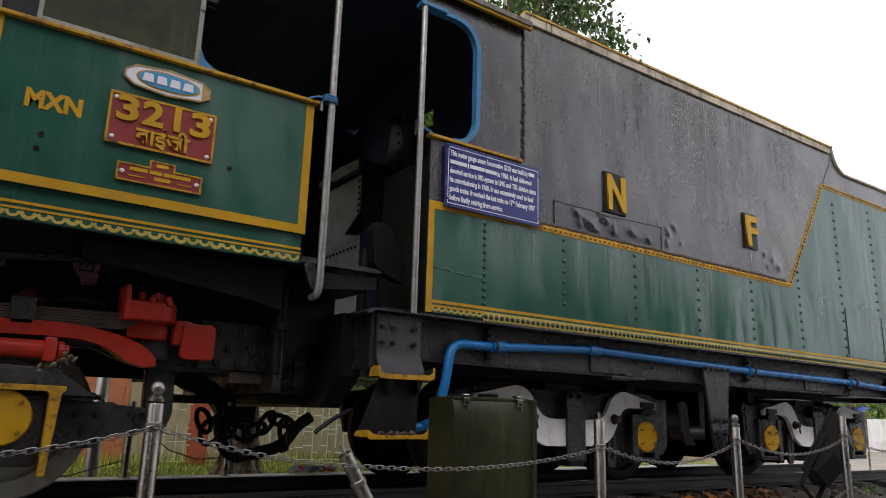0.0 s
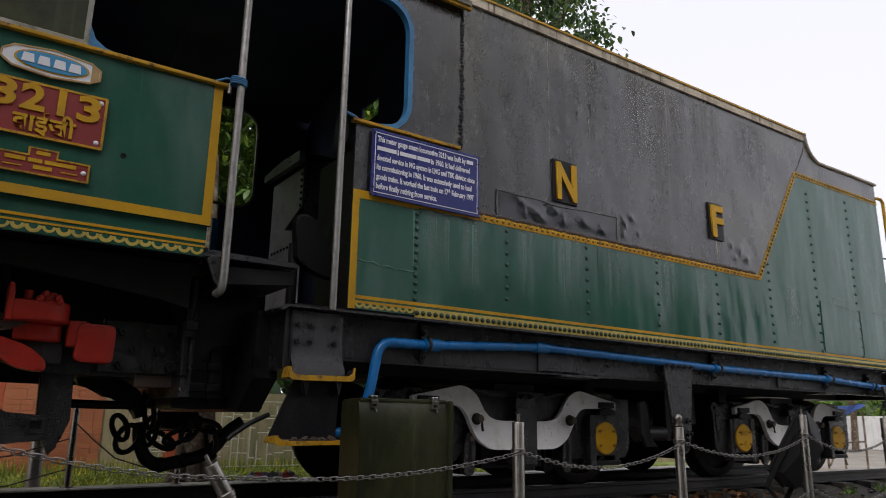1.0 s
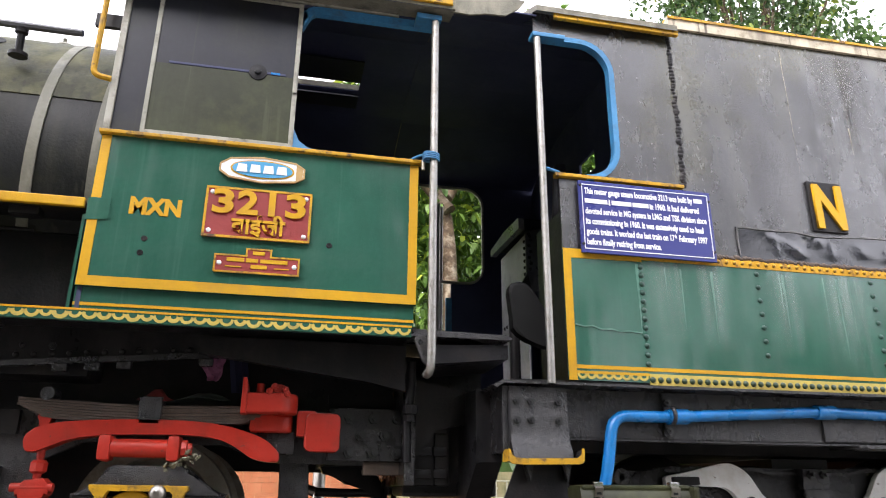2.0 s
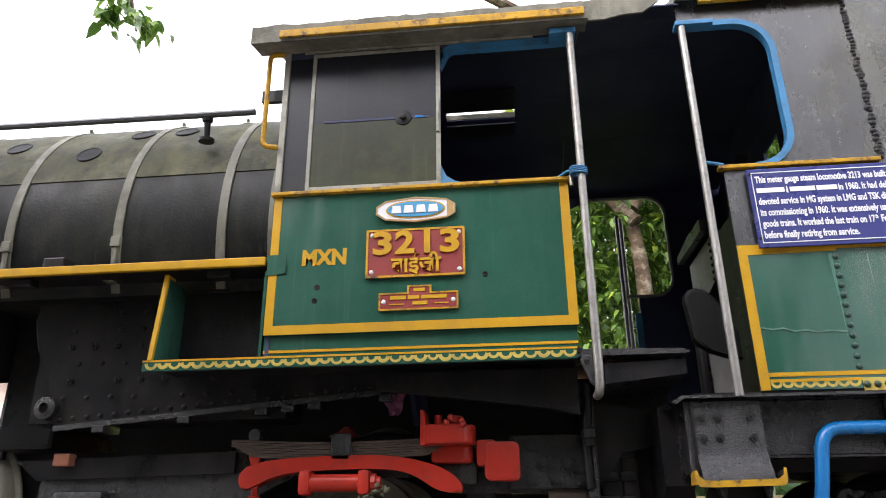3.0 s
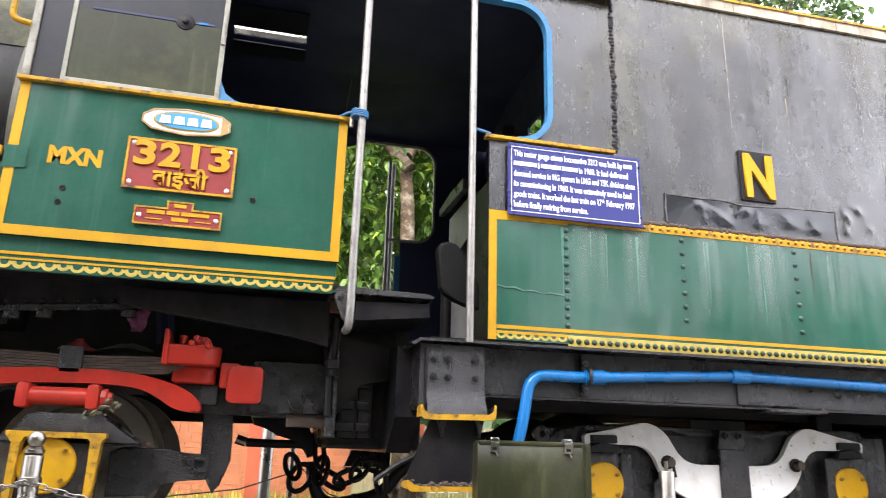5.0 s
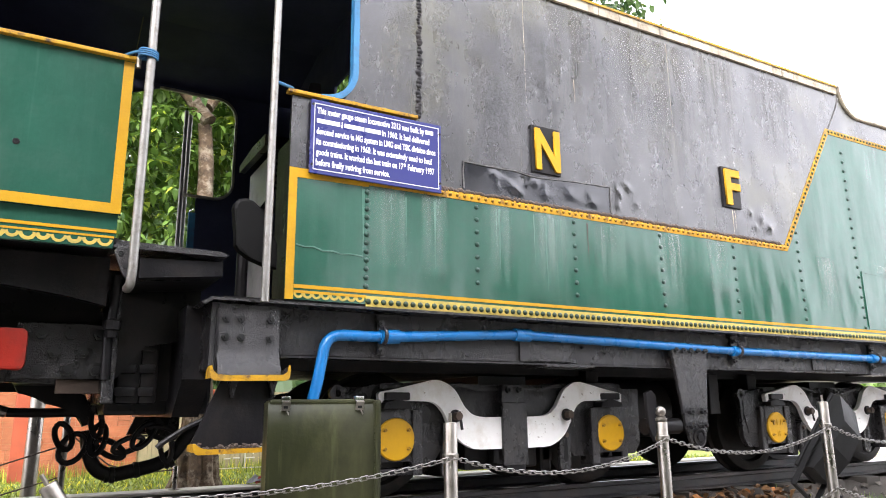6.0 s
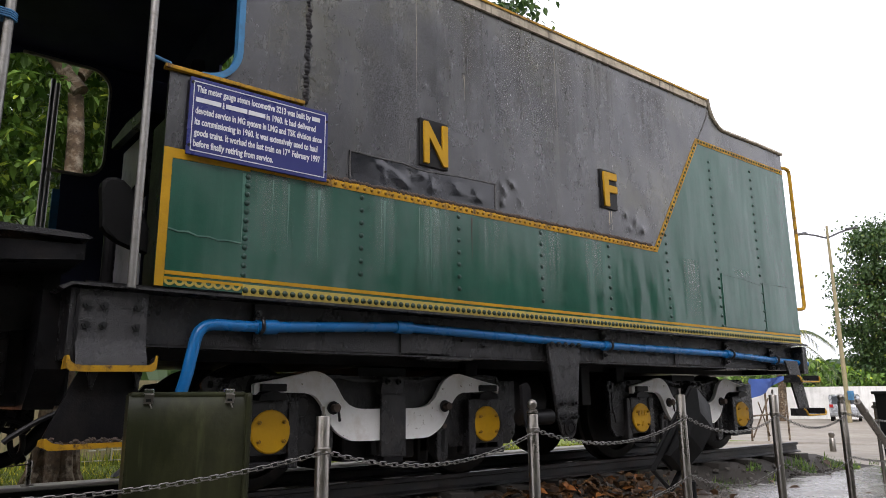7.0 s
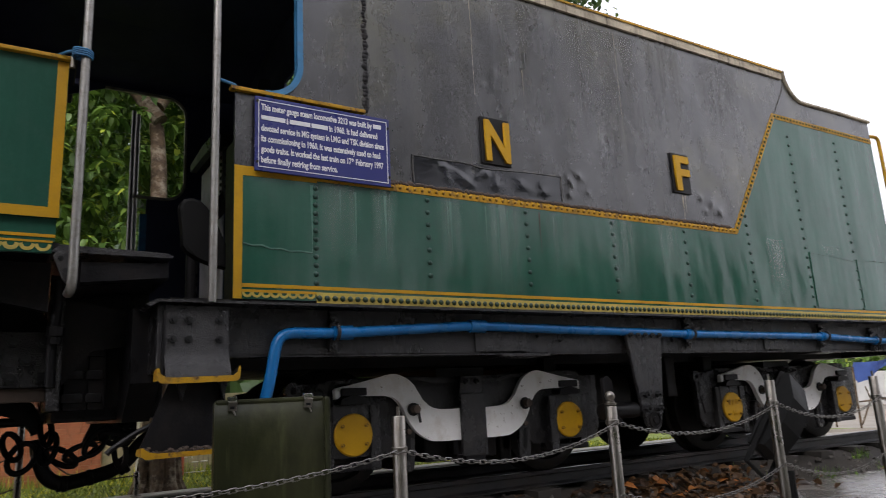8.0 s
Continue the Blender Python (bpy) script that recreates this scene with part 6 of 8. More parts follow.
    part("box_crown", slab([(-2.43, 0.55), (-2.3, 0.6), (-2.28, 0.675), (-2.24, 0.688), (-1.93, 0.685), (-1.89, 0.665), (-1.87, 0.62), (-1.8, 0.57), (-1.7, 0.55), (-1.7, 0.53), (-2.43, 0.53)], 0.43, 0.66, 0.015), BLACK_ROUGH, ab, "", True)
    cp = part("axle_cap", turned((-2.14, 0.425, 0.432), (0, -1, 0), [(0, 0.135), (0.014, 0.135), (0.022, 0.128), (0.024, 0.07), (0.024, 0)], 32), YELLOW, loco, "yellow painted round axle cap", True)
    for a in (42, 138, 222, 318):
        piece("bolt", BOLT_YELLOW, Matrix.Translation((-2.14 + 0.105 * math.cos(radians(a)), 0.402, 0.432 + 0.105 * math.sin(radians(a)))), cp)
    yk = [(-2.335, 0.594), (-1.878, 0.59), (-1.878, 0.568), (-1.9, 0.55), (-1.92, 0.16), (-1.95, 0.16), (-1.945, 0.55), (-1.96, 0.566), (-2.25, 0.568), (-2.265, 0.54), (-2.275, 0.16), (-2.305, 0.16), (-2.3, 0.54), (-2.335, 0.572)]
    part("axle_guard", slab(yk, 0.37, 0.43, 0.003), YELLOW_WORN, loco, "worn yellow axle guard")
    arm = [(-1.9, 0.5), (-1.84, 0.525), (-1.6, 0.52), (-1.58, 0.5), (-1.4, 0.495), (-1.4, 0.365), (-1.62, 0.35), (-1.68, 0.28), (-1.9, 0.27)]
    ra = part("radius_arm", slab(arm, 0.64, 0.7, 0.008), BLACK_ROUGH, loco, "black radius arm")
    for x, z in ((-1.78, 0.45), (-1.68, 0.455), (-1.74, 0.37), (-1.65, 0.33), (-1.5, 0.46)):
        piece("bolt", BOLT_BLACK, Matrix.Translation((x, 0.64, z)), ra)
    part("arm_eye", strip([(-1.48, 0.415), (-1.405, 0.415), (-1.405, 0.475), (-1.48, 0.475), (-1.48, 0.415)], 0.02, 0.625, 0.641), BLACK_ROUGH, ra)
    # black plate paints the shade inside the arm's eye
    part("eye_hollow", box(-1.47, -1.415, 0.6385, 0.641, 0.425, 0.465), LAMP_BLACK, ra)
    part("stretcher", slab([(-1.45, 0.74), (-1.29, 0.74), (-1.28, 0.47), (-1.31, 0.38), (-1.345, 0.335), (-1.36, 0.29), (-1.385, 0.335), (-1.41, 0.38), (-1.44, 0.43)], 0.655, 0.755, 0.015), BLACK_ROUGH, loco, "", True)
    # rear driving wheel, pale rim and yellow hub
    for yw, d in ((MID - 0.575, 1), (MID + 0.575, -1)):
        prof = [(0.02, 0.05), (0.02, 0.3), (0.045, 0.31), (0.045, 0.47), (0.0, 0.485), (0.0, 0.6), (0.02, 0.615), (0.1, 0.62), (0.11, 0.65), (0.13, 0.65), (0.13, 0.05)]
        dw = part("driving_wheel", turned((-4.9, yw, 0.62), (0, d, 0), prof, 56), RIM, loco, "pale grey driving wheel with a worn tyre", True)
        part("hub_face", turned((-4.9, yw + 0.03 * d, 0.62), (0, -d, 0), [(0, 0.24), (0.03, 0.23), (0.032, 0.1), (0.05, 0.09), (0.05, 0.0)], 40), YELLOW, dw, "yellow painted wheel centre", True)
    part("driving_axle", rod((-4.9, 0.8, 0.62), (-4.9, WIDE - 0.8, 0.62), 0.09, 14), BLACK, loco)
    part("lever_knuckle", box(-3.8, -3.5, 0.5, 0.6, 0.55, 0.75, 0.03), BLACK_ROUGH, loco, "", True)
    part("lever_pin", rod((-3.65, 0.48, 0.55), (-3.65, 0.48, 0.68), 0.018, 8), STEEL, loco)
    part("brake_rod", box(-3.6, -2.8, 0.56, 0.6, 0.6, 0.68, 0.008), BLACK, loco)
    part("side_rod", slab([(-4.1, 0.92), (-2.76, 0.953), (-2.76, 0.835), (-3.95, 0.81)], 0.56, 0.6), BLACK, loco)
    part("rust_block", box(-3.83, -3.73, 0.5, 0.57, 0.885, 0.955, 0.008), material("brick_red_rust", (0.25, 0.09, 0.05), 0.8), loco)


def couplings():
    """Hoses, links and hooks in the gap between locomotive and tender."""
    yc = 1.1
    known = set(bpy.data.objects)
    arch = [(-1.22, 0.71), (-1.1, 0.73), (-0.95, 0.71), (-0.86, 0.66), (-0.81, 0.57), (-0.8, 0.5), (-0.86, 0.48), (-0.89, 0.56), (-0.96, 0.6), (-1.06, 0.61), (-1.1, 0.655), (-1.2, 0.67)]
    part("coupling_arch", slab(arch, yc - 0.05, yc + 0.05, 0.015), BLACK, loco, "black cast coupling arch", True)
    part("brake_hose", tube(rounded([(-1.24, yc, 0.565), (-1.05, yc, 0.56), (-0.9, yc, 0.563), (-0.82, yc, 0.545)], 0.06), 0.026, 10), BLACK, loco, "black rubber brake hose", True)
    part("hose_clip", rod((-1.3, yc, 0.585), (-1.24, yc, 0.565), 0.03, 10), STEEL, loco)
    hose = part("lower_hose", tube(rounded([(-0.18, yc, 0.47), (-0.28, yc, 0.405), (-0.35, yc, 0.3), (-0.44, yc, 0.25), (-0.56, yc, 0.225), (-0.69, yc, 0.2), (-0.77, yc, 0.24), (-0.81, yc, 0.33), (-0.83, yc, 0.46)], 0.06), 0.041, 12), BLACK, loco, "thick black vacuum hose", True)
    for x, z, dx, dz in ((-0.56, 0.225, -1, -0.2), (-0.69, 0.2, -1, -0.05), (-0.38, 0.28, -0.8, -0.5)):
        part("hose_collar", turned((x + 0.03, yc, z + 0.006), (dx, 0, dz), [(0, 0.036), (0.004, 0.046), (0.03, 0.048), (0.034, 0.04), (0.055, 0.043), (0.06, 0.035)], 10), BLACK, hose, "", True)
    rnd = random.Random(14)
    for x, z, tilt, w, h in ((-0.95, 0.43, 20, 0.05, 0.075), (-0.9, 0.365, -30, 0.075, 0.085), (-0.79, 0.51, 6, 0.035, 0.085), (-0.775, 0.41, -12, 0.05, 0.085), (-0.705, 0.355, 60, 0.045, 0.085), (-0.61, 0.375, -70, 0.045, 0.085), (-0.53, 0.425, -38, 0.05, 0.085), (-0.43, 0.44, 75, 0.04, 0.08), (-0.4, 0.36, 5, 0.04, 0.085)):
        c, s_ = math.cos(radians(tilt)), math.sin(radians(tilt))
        pts = []
        for i in range(17):
            u, v = 0.8 * w * math.cos(2 * math.pi * i / 16), h * math.sin(2 * math.pi * i / 16)
            pts.append((x + u * c - v * s_, yc - 0.08 + rnd.uniform(-0.002, 0.002) + 0.02 * math.sin(2 * math.pi * i / 16), z + u * s_ + v * c))
        part("coupling_link", tube(pts, 0.0165, 8), BLACK, loco, "heavy black coupling chain link", True)
    part("link_pin", turned((-0.78, yc - 0.06, 0.598), (0, -1, 0), [(0, 0.05), (0.03, 0.05), (0.03, 0.022), (0.06, 0.018)], 14), BLACK_ROUGH, loco, "", True)
    for ob in set(bpy.data.objects) - known:
        ob.data.transform(Matrix.Translation((0.085, 0.25, -0.029)) @ Matrix.Diagonal((1.053, 1, 1.053, 1)))
    part("safety_hook", tube(rounded([(-0.52, 0.36, 0.38), (-0.5, 0.36, 0.4), (-0.394, 0.36, 0.472), (-0.29, 0.36, 0.52)], 0.04), 0.014, 8), BLACK, tender, "", True)
    # black fillers added to keep the gap dark
    part("buffer_block", box(-0.76, -0.2, 0.7, WIDE - 0.7, 0.545, 1.12, 0.02), BLACK, tender, "black block filling the dark gap in place of draw gear")
    part("tender_front_beam", cross([(0.25, 1.1), (0.25, 0.72), (0.5, 0.53), (WIDE - 0.4, 0.53), (WIDE - 0.25, 0.6), (WIDE - 0.25, 1.1)], -0.44, -0.3), BLACK, tender, "black beam filling the dark gap at the tender front")
    part("gap_apron", box(-0.8, -0.3, 0.66, 0.68, 0.62, 1.33), BLACK, tender)
    part("draw_bar", box(-0.8, -0.3, MID - 0.1, MID + 0.1, 0.7, 0.8, 0.02), BLACK, tender)
    part("feed_pipe", tube(rounded([(-0.775, 0.36, 1.25), (-0.775, 0.38, 1.1), (-0.79, 0.4, 0.95), (-0.785, 0.4, 0.72)], 0.05), 0.024, 10), BLACK, loco, "black feed pipe", True)
    part("pipe_union", turned((-0.777, 0.37, 1.02), (0, 0.05, -1), [(0, 0.025), (0.005, 0.042), (0.05, 0.042), (0.055, 0.03), (0.09, 0.03)], 8), BLACK, loco, "", True)
    for x, w in ((-0.66, 0.06), (-0.56, 0.045)):
        vb = part("valve_body", box(x - w, x + w, 0.55, 0.64, 0.6, 1.12, 0.025), BLACK, loco, "", True)
        for k in range(4):
            part("valve_rib", box(x - w - 0.01, x + w * 0.6, 0.53, 0.56, 0.64 + 0.12 * k, 0.69 + 0.12 * k, 0.012), BLACK, vb, "", True)
    part("frame_gusset", slab([(-0.75, 1.18), (-0.35, 1.1), (-0.35, 0.95), (-0.6, 0.9), (-0.75, 0.7)], 0.5, 0.52), BLACK, loco)


def rags():
    """Cloths left on the spring and hanging from the ashpan."""
    def cloth(name, label, mat, grid, parent=None):
        bm = bmesh.new()
        vs = [[bm.verts.new(p) for p in row] for row in grid]
        for a, b in zip(vs, vs[1:]):
            for i in range(len(a) - 1):
                bm.faces.new((a[i], a[i + 1], b[i + 1], b[i]))
        bmesh.ops.solidify(bm, geom=list(bm.faces), thickness=0.006)
        ob = part(name, bm, mat, None, "", True)
        tagged(ob, label, "cloth")
    rnd = random.Random(8)
    purple = material("patterned_purple_cloth", (0.42, 0.15, 0.28), 0.9, vary=0.4, grain=70, dirt=(0.08, 0.03, 0.06), dirt_amount=0.9, dirt_scale=45, bump=0.4)
    g = [[(-1.84 + 0.068 * u * (1 - abs(2 * v - 0.9) * 0.5) + 0.01 * math.sin(9 * v), 0.53 + 0.02 * math.sin(7 * u + 4 * v), 1.33 - 0.2 * v) for u in (-1, -0.5, 0, 0.5, 1)] for v in [k / 9 for k in range(10)]]
    cloth("rag", "purple patterned rag hanging from the firebox edge", purple, g)
    dark = material("dark_red_cloth", (0.22, 0.02, 0.015), 0.9, vary=0.3, bump=0.4)
    g = [[(-2.1 + 0.09 * u, 0.5 + 0.06 * v, 1.01 + 0.075 * math.exp(-3 * (u * u)) * (1 - v * v) + rnd.uniform(-0.006, 0.006)) for u in (-1, -0.6, -0.2, 0.2, 0.6, 1)] for v in (-1, -0.5, 0, 0.5, 1)]
    cloth("rag", "red rag lying on the leaf spring", dark, g)
    black = material("black_embroidered_cloth", (0.03, 0.04, 0.03), 0.9, vary=0.5, dirt=(0.12, 0.16, 0.08), dirt_amount=0.6, dirt_scale=18, bump=0.5)
    g = [[(-1.9 + 0.17 * u, 0.5 + 0.06 * v, 1.0 + 0.065 * math.exp(-2 * (u - 0.3) ** 2) * (1 - 0.5 * v * v) + rnd.uniform(-0.008, 0.008)) for u in (-1, -0.7, -0.4, 0, 0.4, 0.7, 1)] for v in (-1, -0.5, 0, 0.5, 1)]
    cloth("rag", "black embroidered rag lying on the leaf spring", black, g)
    g = [[(-1.72 + 0.05 * u + 0.03 * v, 0.62 + 0.02 * math.sin(6 * u), 1.28 - 0.2 * v) for u in (-1, -0.4, 0.3, 1)] for v in [k / 6 for k in range(7)]]
    cloth("rag", "dark grey rag hanging beside the spring bracket", HAZY_SOOT, g)


cab()
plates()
boiler()
running_gear()
couplings()
rags()

# ---- ground, track and surroundings ----
PAVING = material("wet_grey_concrete", (0.2, 0.185, 0.165), 0.2, vary=0.3, big=0.5, dirt=(0.11, 0.1, 0.088), dirt_amount=0.8, dirt_scale=0.7, bump=0.5, relief=30, mottle=(0.34, 0.31, 0.27), mottle_amount=0.4)
YARD = material("dry_tan_concrete", (0.27, 0.235, 0.19), 0.6, vary=0.25, big=0.4, dirt=(0.16, 0.14, 0.11), dirt_amount=0.7, dirt_scale=0.5, bump=0.5, relief=30, mottle=(0.36, 0.32, 0.26), mottle_amount=0.4)
KERB = material("worn_concrete_kerb", (0.4, 0.38, 0.33), 0.7, vary=0.25, dirt=(0.16, 0.15, 0.1), dirt_amount=0.7, dirt_scale=3, bump=0.5)
BALLAST = material("ballast_stone", (0.1, 0.09, 0.08), 0.8, vary=0.4, bump=0.6, spread=0.6)
GRASSY = material("mossy_soil", (0.19, 0.25, 0.04), 0.9, vary=0.5, big=3, dirt=(0.13, 0.1, 0.06), dirt_amount=0.6, dirt_scale=2, bump=1.0, relief=25)
BRICK = material("terracotta_brick", (0.38, 0.12, 0.048), 0.8, vary=0.22, dirt=(0.36, 0.19, 0.1), dirt_amount=0.6, dirt_scale=5, bump=0.4, spread=0.4)
MORTAR = material("tan_mortar", (0.42, 0.25, 0.14), 0.9, vary=0.25, dirt=(0.3, 0.18, 0.1), dirt_amount=0.6)
PLASTER = material("stained_pale_plaster", (0.32, 0.26, 0.15), 0.85, vary=0.25, dirt=(0.13, 0.13, 0.06), dirt_amount=0.9, dirt_scale=1.3, streak=(0.09, 0.085, 0.05), streak_amount=0.7, bump=0.4, mottle=(0.2, 0.2, 0.1), mottle_amount=0.6)
WHITEWALL = material("whitewashed_wall", (0.7, 0.69, 0.66), 0.8, vary=0.08, dirt=(0.3, 0.29, 0.25), dirt_amount=0.6, dirt_scale=0.5, streak=(0.3, 0.29, 0.26), streak_amount=0.5)
LATTICE = material("white_painted_fence", (0.55, 0.52, 0.43), 0.6, vary=0.2, dirt=(0.25, 0.2, 0.15), dirt_amount=0.6, dirt_scale=9)
ORANGE = material("orange_red_post_paint", (0.4, 0.08, 0.035), 0.6, vary=0.2, dirt=(0.2, 0.06, 0.04), dirt_amount=0.5)
BARK = material("mottled_bark", (0.1, 0.065, 0.036), 0.9, vary=0.7, big=9, dirt=(0.4, 0.34, 0.25), dirt_amount=0.9, dirt_scale=7, bump=1.0, relief=18)
LEAF = leaf_material("fresh_green_leaf", (0.04, 0.1, 0.015), (0.2, 0.33, 0.055))
GRASS = leaf_material("mossy_grass", (0.07, 0.1, 0.015), (0.36, 0.42, 0.05), 0.2)
LEAF_DARK = leaf_material("dark_tree_leaf", (0.022, 0.055, 0.014), (0.085, 0.15, 0.04))
LEAF_PALE = leaf_material("dry_leaf", (0.035, 0.02, 0.012), (0.19, 0.1, 0.042), 0.25)
PALM = leaf_material("palm_leaf", (0.05, 0.08, 0.025), (0.16, 0.2, 0.08))
GLASS = bpy.data.materials.new("dark_car_glass")
GLASS.use_nodes = True
GLASS.node_tree.nodes["Principled BSDF"].inputs["Base Color"].default_value = (0.03, 0.035, 0.04, 1)
GLASS.node_tree.nodes["Principled BSDF"].inputs["Roughness"].default_value = 0.08


def ramp_step(v, a, b):
    t = max(0.0, min(1.0, (v - a) / (b - a)))
    return t * t * (3 - 2 * t)


def ground_height(x, y):
    """A low platform under the track, a verge that falls away behind it, the yard half a metre lower."""
    out = max(ramp_step(-y, 1.7, 2.6), ramp_step(y, 12.0, 16.0), ramp_step(x, 9.0, 26.0), ramp_step(-x, 12.0, 16.0))
    if 4.1 < y:
        verge = -0.24 - 0.34 * min(1.0, (y - 4.1) / 7.0)
        return verge + (-0.88 - verge) * out
    bed = (1 - ramp_step(abs(y - MID), 0.7, 1.0)) * (1 - ramp_step(x, 8.3, 9.2))
    return -0.3 - 0.58 * out + 0.15 * bed


def ground():
    xs = sorted(set([-900, -300, -120, -60, -30, -20] + [-14 + 0.5 * k for k in range(62)] + [18, 20, 24, 28, 34, 40, 50, 65, 90, 150, 350, 900]))
    ys = sorted(set([4.09, 4.11, -900, -300, -100, -40, -20, -12, -9] + [-6 + 0.25 * k for k in range(64)] + [0.31, 0.37, 0.44] + [11, 13, 16, 20, 26, 34, 45, 60, 90, 150, 350, 900]))
    bm = bmesh.new()
    rnd = random.Random(1)
    vs = [[bm.verts.new((x, y, ground_height(x, y) + (rnd.uniform(-0.008, 0.008) if abs(y - MID) < 1.8 else 0))) for y in ys] for x in xs]
    for i in range(len(xs) - 1):
        for j in range(len(ys) - 1):
            f = bm.faces.new((vs[i][j], vs[i + 1][j], vs[i + 1][j + 1], vs[i][j + 1]))
            cy, cx = (ys[j] + ys[j + 1]) / 2, (xs[i] + xs[i + 1]) / 2
            f.material_index = 1 if 0.2 < cy < 4.0 and -14 < cx < 9.2 else 2 if (4.0 + max(0, 0.35 * (cx - 9)) < cy < 13 and -14 < cx < 20) else 3 if cx > 9.0 and cy > -5 else 0
    ob = part("ground", bm, [PAVING, material("gritty_track_bed", (0.036, 0.03, 0.024), 0.9, vary=0.4, bump=1.0, relief=40), GRASSY, YARD], None, "", True)
    tagged(ob, "wet grey paving and tan yard round a gritty track bed and mossy verge", "ground", kind="structure")
    # rails with their head, web and foot
    prof = [(-0.06, -0.115), (0.06, -0.115), (0.06, -0.105), (0.01, -0.09), (0.008, -0.035), (0.03, -0.028), (0.03, -0.002), (0.025, 0.0), (-0.025, 0.0), (-0.03, -0.002), (-0.03, -0.028), (-0.008, -0.035), (-0.01, -0.09), (-0.06, -0.105)]
    for y in (MID - 0.53, MID + 0.53):
        ob = part("rail", cross([(y + a, z) for a, z in prof], -14, 8.15), RAIL)
        tagged(ob, "black painted steel rail under the wheels", "rail", "track rails", "structure")
    sl = shared("sleeper_mesh", box(-0.11, 0.11, -0.74, 0.74, -0.22, -0.118, 0.01), material("dark_sleeper", (0.035, 0.03, 0.025), 0.9, vary=0.3))
    for k in range(30):
        ob = new("sleeper", sl)
        ob.location = (-9.5 + 0.6 * k, MID, 0)
        tagged(ob, "dark sleeper half sunk in the track bed", "sleeper", "sleepers", "structure")
    # kerb between track bed and verge
    ob = part("kerb", box(-14, 8.6, 3.9, 4.16, -0.6, -0.172, 0.015), KERB)
    tagged(ob, "pale concrete kerb behind the track", "kerb", kind="structure")


def stones():
    """Loose stones and fallen leaves along the rail."""
    rnd = random.Random(11)
    bm = bmesh.new()
    for k in range(900):
        x, y = rnd.uniform(-2.5, 8.4), rnd.choice((rnd.uniform(0.22, 0.58), rnd.uniform(0.22, 0.58), rnd.uniform(0.75, 1.6)))
        z = ground_height(x, y)
        s = rnd.uniform(0.012, 0.04)
        m = pose(x, y, z + s * 0.3, rnd.uniform(0, 360), rnd.uniform(0, 360), rnd.uniform(0, 360)) @ Matrix.Diagonal((s, s * rnd.uniform(0.6, 1), s * rnd.uniform(0.4, 0.8), 1))
        pts = [m @ Vector(p) for p in ((1, 0, 0), (0, 1, 0), (-1, 0.2, 0), (0, -1, 0.1), (0.1, 0, 1), (0, 0.1, -1))]
        solid(bm, pts, [(0, 1, 4), (1, 2, 4), (2, 3, 4), (3, 0, 4), (1, 0, 5), (2, 1, 5), (3, 2, 5), (0, 3, 5)])
    ob = part("gravel", bm, BALLAST)
    tagged(ob, "loose dark ballast stones along the rail", "gravel", kind="stuff")
    bm = bmesh.new()
    for k in range(560):
        x, y = rnd.gauss(3.65, 0.68), 0.6 * rnd.random() ** 0.75
        if k > 530:
            x, y = rnd.uniform(-2, 9.5), rnd.uniform(-1.2, 0.5)
        leaf(bm, Vector((x, y, ground_height(x, y) + rnd.uniform(0.01, 0.07))), rnd, rnd.uniform(0.05, 0.14), flat=k % 3 > 0)
    ob = part("fallen_leaves", bm, LEAF_PALE)
    tagged(ob, "fallen brown and yellow leaves beside the rail", "leaves", kind="stuff")


def leaf(bm, p, rnd, size, flat=False, droop=0.3, slim=0.32):
    """One pointed leaf, folded along its midrib."""
    yaw = rnd.uniform(0, 360)
    if flat:
        m = Matrix.Translation(p) @ pose(0, 0, 0, rnd.uniform(-35, 35), rnd.uniform(-35, 35), yaw)
    else:
        m = Matrix.Translation(p) @ pose(0, 0, 0, rnd.uniform(-40, 40), rnd.uniform(-10, 70), yaw)
    w = size * slim
    rib = [(0, 0, 0), (size * 0.3, 0, size * 0.02), (size * 0.65, 0, -size * droop * 0.35), (size, 0, -size * droop)]
    r = [bm.verts.new(m @ Vector(q)) for q in rib]
    for s in (-1, 1):
        e = [bm.verts.new(m @ Vector((size * 0.28, s * w * 0.9, size * 0.08))), bm.verts.new(m @ Vector((size * 0.62, s * w * 0.8, size * 0.04 - size * droop * 0.3)))]
        bm.faces.new((r[0], r[1], e[0])), bm.faces.new((r[1], r[2], e[1], e[0])), bm.faces.new((r[2], r[3], e[1]))


def whorl(bm, c, rnd, n, size):
    """A shoot with long leaves spread round it."""
    turn, lean = rnd.uniform(0, 360), rnd.uniform(-35, 35)
    for k in range(n):
        m = Matrix.Translation(c) @ pose(0, 0, 0, lean, 0, 0) @ pose(0, 0, 0, 0, rnd.uniform(-25, 55), turn + 360 * k / n + rnd.uniform(-20, 20))
        s = size * rnd.uniform(0.7, 1.2)
        w, d = s * 0.2, s * rnd.uniform(0.2, 0.5)
        r = [bm.verts.new(m @ Vector(q)) for q in ((0.02, 0, 0), (s * 0.35, 0, s * 0.03), (s * 0.7, 0, -d * 0.4), (s, 0, -d))]
        for g in (-1, 1):
            e = [bm.verts.new(m @ Vector((s * 0.33, g * w * 0.85, s * 0.07))), bm.verts.new(m @ Vector((s * 0.66, g * w * 0.85, s * 0.02 - d * 0.35)))]
            bm.faces.new((r[0], r[1], e[0])), bm.faces.new((r[1], r[2], e[1], e[0])), bm.faces.new((r[2], r[3], e[1]))


